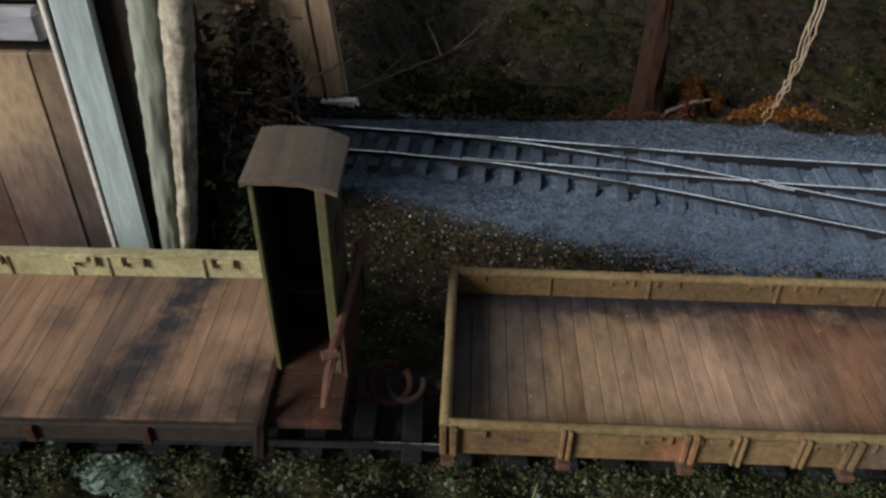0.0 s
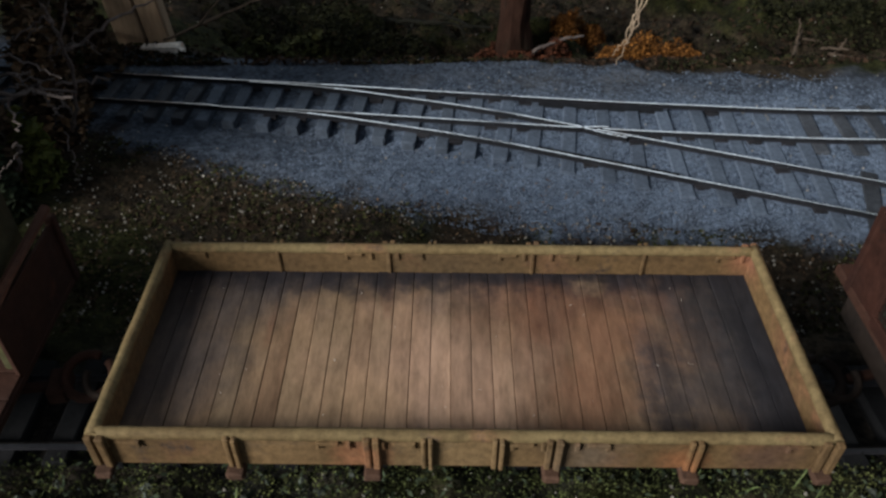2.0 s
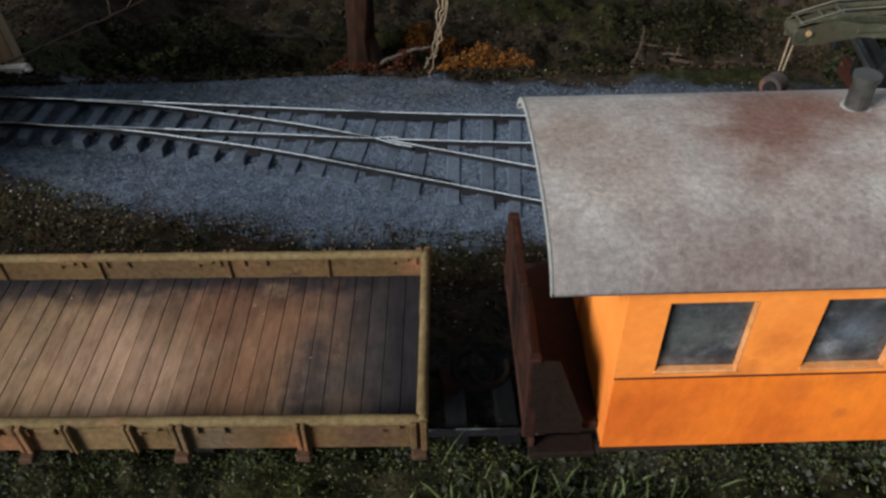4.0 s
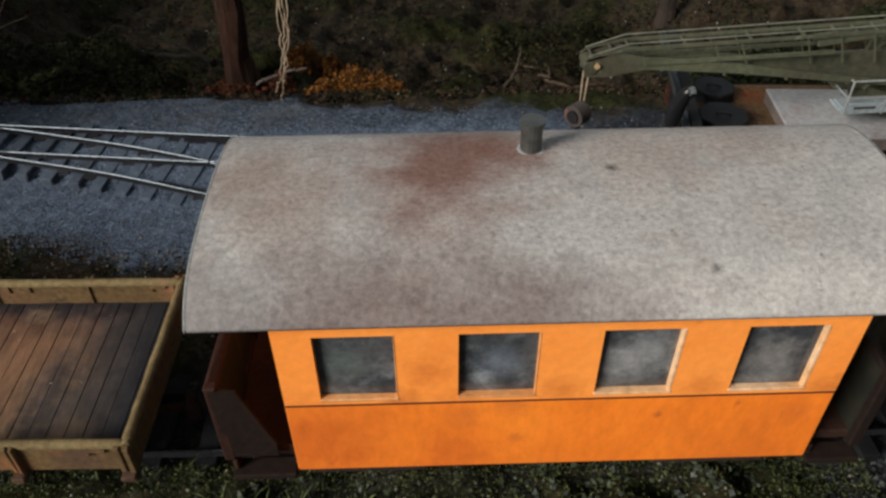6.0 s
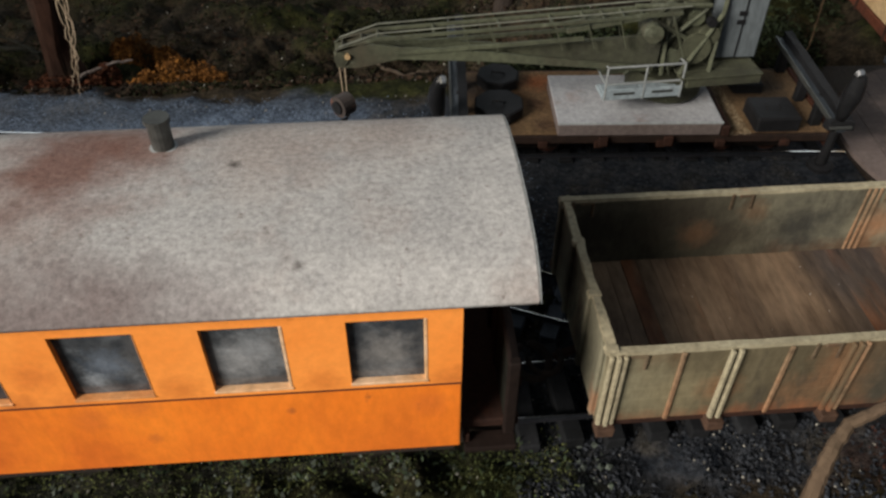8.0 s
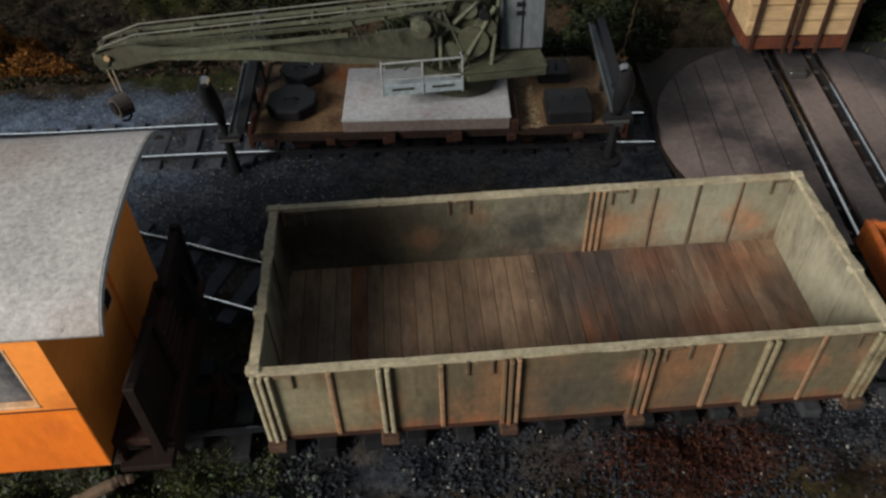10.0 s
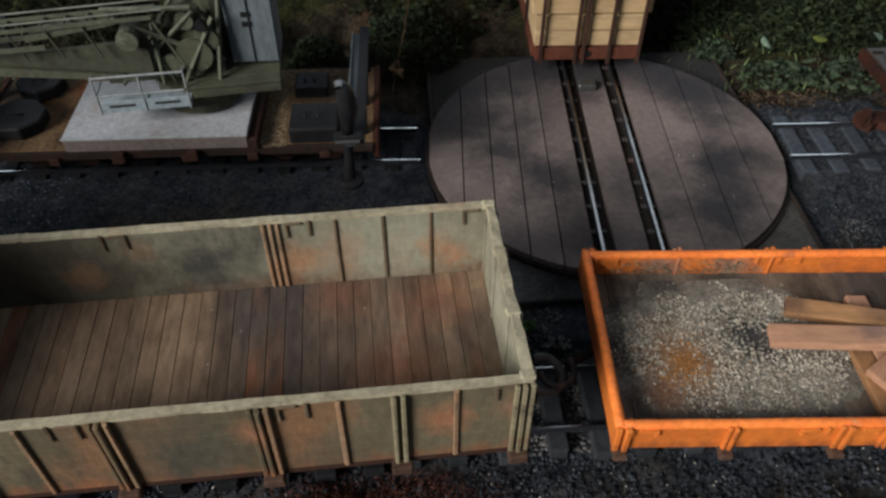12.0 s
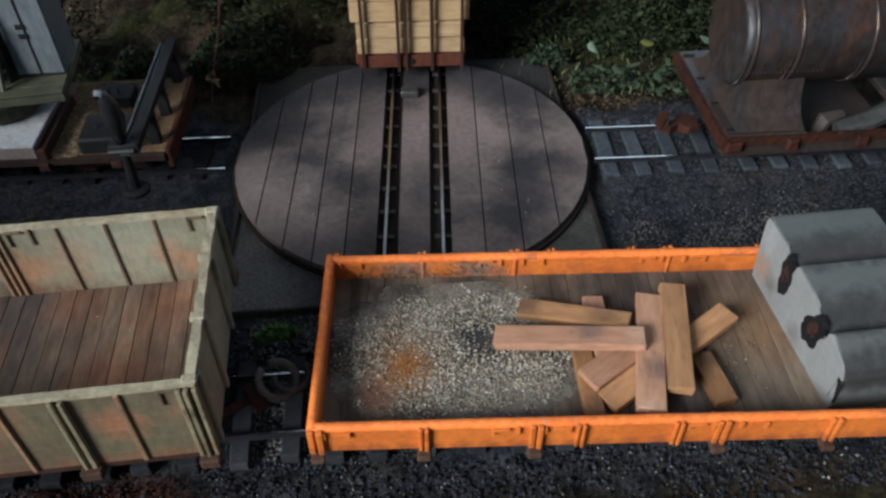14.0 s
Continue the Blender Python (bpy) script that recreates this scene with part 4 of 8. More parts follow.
# tracks
def rails(parent, pts_list, bright=106, dullfront=False):
    """Rails along the given lines; polished from x = bright on, dull grey for a stretch before it, dark beyond."""
    for pts in pts_list:
        r = part("rail", sweep(B(), pts, 0.44, -1.25, -0.08), M["railside"], parent)
        worn = [] if dullfront else [q for q in pts if q[0] >= bright or q[1] < 250]
        grey = [] if dullfront else [q for q in pts if bright - 78 <= q[0] < bright + 6 and q[1] >= 250]
        dull = pts if dullfront else [q for q in pts if q[0] < bright - 72 and q[1] >= 250]
        for run, dz, material, lab in ((worn, 0.0, M["steel"], "polished steel running surface"), (grey, -0.006, M["dull_steel"], "dull grey running surface"), (dull, -0.012, M["railside"], "dull dark running surface")):
            if len(run) > 1:
                part("rail_head", sweep(B(), run, 0.44, -0.08 + dz, dz), material, r, lab)
        # Dark foot stands in for the shade along the rail.
        part("rail_foot", sweep(B(), pts, 1.5, -1.5, -1.2), M["railfoot"], r, "dark rail foot, standing in for shade by the rail")


def sleepers(parent, table, zf, x0, x1, step, half, w, material, seed, near=None, far=None, skew=0.03):
    rr = random.Random(seed)
    x = x0
    while x < x1:
        y = lerp(table, x)
        g = (lerp(table, x + 5) - lerp(table, x - 5)) / 10
        a, c = (near(x) if near else -half), (far(x) if far else half)
        turn = Matrix.Translation((x, y, zf(x) + rr.uniform(-0.35, 0.1))) @ Matrix.Rotation(math.atan(g) + rr.uniform(-skew, skew), 4, "Z")
        bm = box(B(), -w / 2, w / 2, a + rr.uniform(-0.8, 0.8), c + rr.uniform(-0.8, 0.8), -5.6, -1.35, 0.35, turn)
        part("sleeper", wear(bm, 0.18, seed * 100 + int(x)), material, parent)
        x += step * rr.uniform(0.9, 1.1)


def front_track():
    t = thing("front_track", 0, 0, 0, 0, "narrow-gauge track with dark sleepers under the goods train", "railway track", kind="structure")
    rails(t, [line(FRONT_Y, front_z, -110, 780, 6, -8.75)])
    rails(t, [line(FRONT_Y, front_z, -110, 400, 6, 8.75)], dullfront=True)
    rails(t, [line(FRONT_Y, front_z, 400, 780, 6, 8.75)])
    sleepers(t, FRONT_Y, front_z, -108, 395, 11.5, 15.0, 5.0, M["sleeper_f"], 3, near=lambda x: -12.0)
    sleepers(t, FRONT_Y, front_z, 400, 520, 11.5, 16.0, 5.0, M["sleeper_f"], 4)
    sleepers(t, FRONT_Y, front_z, 521, 775, 11.5, 15.0, 4.6, M["sleeper_g"], 14)


def main_track():
    t = thing("main_track", 0, 0, 0, 0, "polished narrow-gauge rails on blue-grey sleepers, with a turnout", "railway track", kind="structure")
    z = 5.0
    main_l = line(MAIN_Y, z, -50, 533, 6, 8.75)
    rails(t, [main_l], 136)
    frog_x = 226

    def wing(table, x0, off, bend):
        """A rail that runs up to the frog and bends aside as its wing rail."""
        return [(q[0], q[1] + bend * min(1.0, max(0.0, (q[0] - frog_x + 2) / 8)), q[2]) for q in line(table, z, x0, frog_x + 10, 3, off)]

    rails(t, [wing(MAIN_Y, 124, -8.75, 1.3)], 148)
    rails(t, [line(MAIN_Y, z, frog_x + 7, 533, 6, -8.75)])
    rails(t, [wing(DIV_Y, 110, 8.75, -1.5)], 140)
    rails(t, [line(DIV_Y, z, frog_x + 1, 500, 6, 8.75)])
    stock = line(MAIN_Y, z, -50, 100, 6, -8.75) + line(DIV_Y, z, 106, 500, 6, -8.75)
    rails(t, [stock], 134)
    # check rails and wing rails beside the frog
    for pts in (line(MAIN_Y, z - 0.7, 212, 256, 6, 6.6), line(DIV_Y, z - 0.7, 212, 256, 6, -6.6)):
        part("check_rail", sweep(B(), pts, 0.8, -2.2, 0), M["railside"], t, "dark check rail by the frog")
    rails(t, [line(MAIN_Y, z, 656, 790, 6, s) for s in (-8.75, 8.75)])

    def near(x):
        return -(lerp(MAIN_Y, x) - lerp(DIV_Y, x)) - 15.8 if x > 76 else -14
    sleepers(t, MAIN_Y, lambda x: z - 0.5, -45, 100, 10.5, 15.0, 4.1, M["sleeper_d"], 5)
    sleepers(t, MAIN_Y, lambda x: z - 0.2, 100, 190, 10.6, 16.5, 4.3, M["sleeper"], 6, near=near, far=lambda x: 14.0)
    # long timbers carry both lines past the frog, dusted with ballast
    sleepers(t, MAIN_Y, lambda x: z - 0.4, 191, 302, 10.6, 16.0, 4.6, M["sleeper_b"], 16, near=near, far=lambda x: 13.0, skew=0.05)
    sleepers(t, MAIN_Y, lambda x: z, 302, 396, 11.3, 14.5, 4.8, M["sleeper_d"], 7)
    sleepers(t, MAIN_Y, lambda x: z, 398, 532, 11.3, 11.0, 4.8, M["sleeper_f"], 18)
    sleepers(t, DIV_Y, lambda x: z, 306, 420, 10.2, 15.0, 4.8, M["sleeper_d"], 8)
    sleepers(t, MAIN_Y, lambda x: z, 661, 790, 11.4, 15.0, 5.0, M["sleeper_d"], 9)
    # chairs that hold the turnout's rails, dark for the shadows beside them
    rr = random.Random(77)
    for table, off in ((MAIN_Y, 8.75), (MAIN_Y, -8.75), (DIV_Y, 8.75), (DIV_Y, -8.75)):
        for q in line(table, z, 112, 300, 10.6, off):
            if rr.random() < 0.55:
                part("rail_chair", wear(box(B(), q[0] - 2.2, q[0] + 2.2, q[1] - rr.uniform(1.2, 2.2), q[1] + rr.uniform(0.9, 1.6), z - 3.2, z - 1.5 - rr.uniform(0, 0.3), 0.2), 0.12, int(q[0])), M["railfoot"], t)


front_track()
main_track()


# turntable on its square board
TT = (594.7, 271.0)


def turntable():
    base = thing("turntable_board", TT[0], TT[1], 0, -2.5, "grey square base board under the turntable", "board", kind="structure")
    part("board", box(B(), -57.5, 57.0, -65, 64, -1.5, 1.2, 0.4), M["board"], base)
    for a, b_ in ((-57.5, -56.0), (55.5, 57.0)):
        part("edging", box(B(), a, b_, -65, 64, 1.2, 2.0, 0.2), M["dark"], base)
    t = thing("turntable", TT[0], TT[1], 1.2, -5.8, "round plank-topped wooden turntable with rails across", "turntable")
    R = 59.3
    bm = B()
    pts = [(math.cos(2 * math.pi * k / 72) * (R + 1.2), math.sin(2 * math.pi * k / 72) * (R + 1.2)) for k in range(72)]
    prism(bm, pts, "z", 0, 1.4)
    part("rim", bm, M["dark"], t, "dark sooty rim")
    edges = [-R + 0.2, -47.8, -38.2, -28.9, -19.5, -10.0, None, -3.8, 6.2, None, 12.4, 22.6, 34.0, 45.8, R - 0.2]
    for u0, u1 in zip(edges, edges[1:]):
        if u0 is None or u1 is None:
            continue
        us = [u0 + 0.22 + (u1 - u0 - 0.44) * k / 7 for k in range(8)]
        top = [(u, math.sqrt(max(R * R - u * u, 0.4))) for u in us]
        poly = top + [(u, -v) for u, v in reversed(top)]
        bm = B()
        prism(bm, poly, "z", 1.4, 3.3)
        part("plank", bm, M["ttwood"], t)
    for s in (-7.55, 9.95):
        r = part("rail", sweep(B(), [(s, -R + 0.6, 3.8), (s, R - 0.6, 3.8)], 1.0, -2.2, -0.5), M["railside"], t)
        part("rail_head", sweep(B(), [(s, -R + 0.6, 3.8), (s, R - 0.6, 3.8)], 0.8, -0.5, 0), M["dull_steel"], r, "dull worn running surface")
        for k in range(10):
            v = -52 + k * 11.5
            part("chair", box(B(), s - 2.6, s + 2.6, v - 0.9, v + 0.9, 1.4, 2.3, 0.2), M["iron"], t)
    rear = thing("rear_track", TT[0], TT[1], 1.2, -5.0, "short rails behind the turntable under a crate wagon", "railway track", kind="structure")
    for s in (-7.9, 9.6):
        rails(rear, [[(s, R + 1.6, 3.8), (s, R + 130, 3.8)]])
    for k in range(11):
        v = R + 5 + k * 11
        part("sleeper", box(B(), -16, 16, v, v + 5, -1.5, 1.0, 0.25), M["sleeper_d"], rear)
    blk = thing("block", 597.2, 306.0, 4.5, -6, "small dull grey block lying on the turntable", "block")
    part("body", wear(box(B(), -3.2, 3.2, -2.2, 2.2, 0, 2.6, 0.4), 0.12), M["chim"], blk)


turntable()


# goods wagons
def running_gear(w, L, yc, ztop, zrail, prefix="bogie"):
    """Sooty bogies with axles and wheels under a wagon, in its own space."""
    for bx in (22, L - 22):
        bg = part("bogie", box(B(), bx - 12, bx + 12, yc - 12, yc - 10, zrail + 3.0, zrail + 7, 0.5), M["dark"], w)
        part("side_frame", box(B(), bx - 12, bx + 12, yc + 10, yc + 12, zrail + 3.0, zrail + 7, 0.5), M["dark"], bg)
        part("bolster", box(B(), bx - 3, bx + 3, yc - 12, yc + 12, zrail + 6, ztop, 0.3), M["dark"], bg)
        for ax in (bx - 8, bx + 8):
            for s in (-8.75, 8.75):
                bm = B()
                prism(bm, [(ax + 4.2 * math.cos(a), zrail + 4.2 + 4.2 * math.sin(a)) for a in [2 * math.pi * k / 16 for k in range(16)]], "y", yc + s - 0.9, yc + s + 0.9)
                part("wheel", bm, M["rust"], bg)
            part("axle", tube(B(), [(ax, yc - 9, zrail + 4.2), (ax, yc + 9, zrail + 4.2)], 0.7), M["dark"], bg)


def rib(w, name, x, y, z0, z1, wid, dep, side, paint):
    y0, y1 = (y - dep, y) if side < 0 else (y, y + dep)
    return part(name, wear(box(B(), x - wid / 2, x + wid / 2, y0, y1, z0, z1, 0.22), 0.08, int(x * 7 + z1)), paint, w)


def staple(w, x, y, z, side, paint, flip, drop=2.6, out=1.3, wid=0.5):
    """Bent iron catch near the rim of a side, with a short bar beside it."""
    dx = 3.5 * flip
    a, b_ = min(x, x + dx), max(x, x + dx)
    y0, y1 = (y - out, y) if side < 0 else (y, y + out)
    bm = box(B(), a, b_, y0, y1, z - 2 * wid, z, 0.12)
    xe, xb = x + dx, x - 1.7 * flip
    box(bm, xe - wid, xe + wid, y0, y1, z - drop, z, 0.15)
    box(bm, xb - wid, xb + wid, y0, y1, z - drop, z + 0.3, 0.15)
    part("catch", wear(bm, 0.08, int(x)), paint, w)


def low_wagon(name, x, y, turn, zrail, ztop, paint, rim, deck, label, L=125.5, W=48.6, low=0.0):
    """Low-sided bogie wagon with plank floor. Local x runs along it, y from the near side."""
    w = thing(name, x, y, 0, turn, label, "goods wagon", "wagons of the goods train")
    zf, zb = ztop - 6.8, ztop - 8.4
    T = 1.7
    n = 31
    for k in range(n):
        a, b_ = T + (L - 2 * T) * k / n, T + (L - 2 * T) * (k + 1) / n
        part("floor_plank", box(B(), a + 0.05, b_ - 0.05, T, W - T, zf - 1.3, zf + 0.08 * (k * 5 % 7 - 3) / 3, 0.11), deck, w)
    part("underframe", box(B(), 2, L - 2, 6, W - 6, zb - 4.0, zf - 1.3, 0.4), M["dark"], w)
    for nm, y0, y1 in (("near_side", 0, T), ("far_side", W - T, W)):
        bm = B()
        for k in range(16):
            box(bm, L * k / 16, L * (k + 1) / 16 + 0.01, y0, y1, zb, ztop - 0.9)
        bmesh.ops.remove_doubles(bm, verts=bm.verts, dist=0.02)
        part(nm.split("_")[1] + "_panel", bm, paint, w)
        bm = B()
        tube(bm, [(L * k / 40, (y0 + y1) / 2, ztop - 0.9) for k in range(41)], 1.12, 10)
        part("top_rail", wear(bm, 0.07, 4), rim, w, smooth="sides")
    for a, b_ in ((0, T), (L - T, L)):
        part("end_panel", wear(box(B(), a, b_, T, W - T, zb, ztop - 0.4, 0.3), 0.1, 2), paint, w)
        bm = B()
        tube(bm, [((a + b_) / 2, W * k / 20, ztop - 0.75) for k in range(21)], 1.12, 10)
        part("end_rail", wear(bm, 0.08, 5), rim, w, smooth="sides")
    for side, yy in ((-1, 0), (1, W)):
        for xr, wid, foot in ((1.5, 3.6, 1), (24, 2.4, 1), (47.5, 3.0, 1), (56.8, 2.2, 0), (L - 56.8, 2.2, 0), (L - 47.5, 3.0, 1), (L - 24, 2.4, 1), (L - 1.5, 3.6, 1)):
            rib(w, "rib", xr - wid * 0.27, yy, zb + 0.3, ztop - 0.2, wid * 0.38, 1.0, side, paint)
            rib(w, "rib", xr + wid * 0.27, yy, zb + 0.3, ztop - 0.2, wid * 0.38, 1.3, side, paint)
            if foot:
                y0, y1 = (yy - 2.6, yy + 1) if side < 0 else (yy - 1, yy + 2.6)
                part("stake_pocket", wear(box(B(), xr - 1.5, xr + 1.5, y0, y1, zb - 1.3, zb + 0.4, 0.35), 0.15, int(xr)), M["stake"], w, "orange-brown rusty step block")
        for xs, fl in ((5, 1), (42, -1), (51, 1), (L - 51, -1), (L - 42, 1), (L - 5, -1)):
            staple(w, xs, yy, ztop - 0.1 - low, side, paint, fl, 3.0 - low, 1.3 - 0.5 * low, 0.5 - 0.1 * low)
        for xs, fl in ((5, 1), (42, -1), (51, 1), (L - 51, -1), (L - 42, 1), (L - 5, -1)):
            staple(w, xs, (T if side < 0 else W - T), ztop - 0.1 - low, -side, paint, fl, 3.0 - low, 1.3 - 0.7 * low, 0.5 - 0.1 * low)
        for xr in (47.5, L - 47.5, 24, L - 24):
            rib(w, "inner_rib", xr, (T if side < 0 else W - T), zf, ztop - 1.0, 0.9, 0.5, -side, paint)
    running_gear(w, L, W / 2, zb - 3, zrail)
    return w


M["catch"] = mat("browned_sage_iron", (0.13, 0.10, 0.065), (0.085, 0.06, 0.04), 0.7, 90, 800, 0.25, c3=(0.16, 0.085, 0.05), c3scale=80, c3at=0.55)
M["sage_rib"] = mat("worn_olive_sage_rib", (0.215, 0.188, 0.118), (0.145, 0.120, 0.074), 0.7, 50, 700, 0.25, finemix=0.35, c3=(0.20, 0.105, 0.055), c3scale=60, c3at=0.55, c4=(0.07, 0.058, 0.04), c4scale=90, c4at=0.58)
M["rustsage"] = mat("rust_streaked_sage_paint", (0.27, 0.145, 0.08), (0.21, 0.15, 0.095), 0.7, 60, 700, 0.22, c3=(0.12, 0.08, 0.05), c3scale=60, c3at=0.56)


def high_wagon(x, y, turn, zrail, ztop):
    L, W, T = 132.5, 51.0, 1.6
    w = thing("high_sided_wagon", x, y, 0, turn, "faded sage-green high-sided wagon with rust streaks, empty", "goods wagon", "wagons of the goods train")
    paint, zf, zb = M["sage"], 24.9, 22.9
    n = 32
    for k in range(n):
        a, b_ = T + (L - 2 * T) * k / n, T + (L - 2 * T) * (k + 1) / n
        part("floor_plank", box(B(), a + 0.05, b_ - 0.05, T, W - T, zf - 1.3, zf + 0.08 * (k * 5 % 7 - 3) / 3, 0.11), M["deck_b"], w)
    part("underframe", box(B(), 2, L - 2, 6, W - 6, zb - 4.5, zf - 1.3, 0.4), M["dark"], w)
    for y0, y1 in ((0, T), (W - T, W)):
        nb = 6
        h = (ztop - 0.8 - zb) / nb
        # Near side takes the darker copy with its shade painted in.
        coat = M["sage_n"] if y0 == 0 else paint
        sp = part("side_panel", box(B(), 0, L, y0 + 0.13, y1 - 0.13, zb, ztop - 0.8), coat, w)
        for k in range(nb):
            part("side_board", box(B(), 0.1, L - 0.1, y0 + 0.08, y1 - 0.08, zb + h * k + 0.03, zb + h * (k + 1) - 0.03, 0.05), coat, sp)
        bm = B()
        sweep(bm, [(L * k / 30, (y0 + y1) / 2, ztop) for k in range(31)], T, -1.1, 0)
        part("top_rail", wear(bm, 0.1, 6), M["sage_rim"], w)
        part("sole_bar", wear(box(B(), 0.5, L - 0.5, y0 - 0.2, y1 + 0.2, zb - 0.9, zb + 0.4, 0.2), 0.1, 3), M["rust"], w, "dark rusty bottom rail")
    for a, b_ in ((0, T), (L - T, L)):
        part("end_panel", box(B(), a, b_, T, W - T, zb, ztop - 0.6, 0.2), paint, w)
        bm = B()
        sweep(bm, [((a + b_) / 2, W * k / 14, ztop + 0.3) for k in range(15)], T + 0.3, -1.2, 0)
        part("end_rail", wear(bm, 0.2, 7), M["sage_rim"], w)
        for yr in (1.2, 17, 34, W - 1.2):
            part("rail_cap", wear(box(B(), a - 0.9, b_ + 0.5, yr - 1.1, yr + 1.1, ztop - 0.9, ztop + 0.5, 0.3), 0.12, int(yr)), M["sage_rim"], w)
        xo = -0.9 if a == 0 else L
        for yr in (3, 17, 34, 48):
            part("end_rib", wear(box(B(), xo, xo + 0.9, yr - 0.8, yr + 0.8, zb, ztop - 0.6, 0.2), 0.1, 8), paint, w)
            xi = T if a == 0 else L - T - 0.4
            part("end_rib", box(B(), xi, xi + 0.4, yr - 0.4, yr + 0.4, zf, ztop - 1, 0.1), paint, w)
    for side, yy in ((-1, 0), (1, W)):
        for xr, kind_ in ((1.9, 2), (15.6, 0), (26.6, 1), (38.4, 0), (52.9, 2), (81.2, 2), (95.9, 0), (107.0, 1), (118.0, 0), (130.9, 2)):
            inner = T if side < 0 else W - T
            if kind_ == 0:
                rib(w, "rib", xr, yy, zb + 0.4, ztop - 0.8, 1.1, 0.6, side, M["rustsage"])
                if xr > 60:
                    rib(w, "inner_rib", xr, inner, zf, ztop - 0.9, 0.8, 0.4, -side, M["catch"])
            else:
                for d in ((-0.9, 0.9) if kind_ == 1 else (-1.5, 0, 1.5)):
                    rib(w, "rib", xr + d, yy, zb + 0.2, ztop - 0.7, 1.0, 1.5 - 0.3 * abs(d), side, M["sage_rim"] if xr < 30 else M["sage_rib"] if xr > 100 else M["rustsage"] if d > 0 else M["sage_n"])
                if kind_ == 1 and xr > 60:
                    rib(w, "inner_rib", xr, inner, zf, ztop - 0.9, 0.8, 0.4, -side, M["catch"])
                if 70 < xr < 90:
                    for d in (-1.6, 0, 1.6):
                        rib(w, "inner_rib", xr + d, inner, zf, ztop - 0.8, 0.9, 0.5, -side, M["rustsage"])
                y0, y1 = (yy - 2.6, yy + 1) if side < 0 else (yy - 1, yy + 2.6)
                part("stake_pocket", wear(box(B(), xr - 2.1, xr + 2.1, y0, y1, zb - 2.2, zb + 0.5, 0.35), 0.15, int(xr)), M["stake"], w, "orange-brown rusty step block")
        for xs, fl in ((4.4, 1), (45.5, 1), (88.3, -1), (L - 3.3, -1)):
            staple(w, xs, yy, ztop - 0.9, side, M["catch"], fl, 4.6, 0.45, 0.36)
            staple(w, xs, (T if side < 0 else W - T), ztop - 0.9, -side, M["catch"], fl, 4.6, 0.45, 0.36)
    running_gear(w, L, W / 2, zb - 3, zrail)


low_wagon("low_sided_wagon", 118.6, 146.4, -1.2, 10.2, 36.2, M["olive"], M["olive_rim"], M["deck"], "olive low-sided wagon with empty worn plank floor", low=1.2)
high_wagon(411.5, 149.1, 0.2, 5.0, 46.5)
orange_wagon = low_wagon("orange_low_wagon", 562.8, 149.2, -5.4, 5.0, 28.2, M["orange_w"], M["orange_rim"], M["deck_o"], "orange low-sided wagon loaded with timber and sawdust", L=134.0, W=50.8, low=0.9)


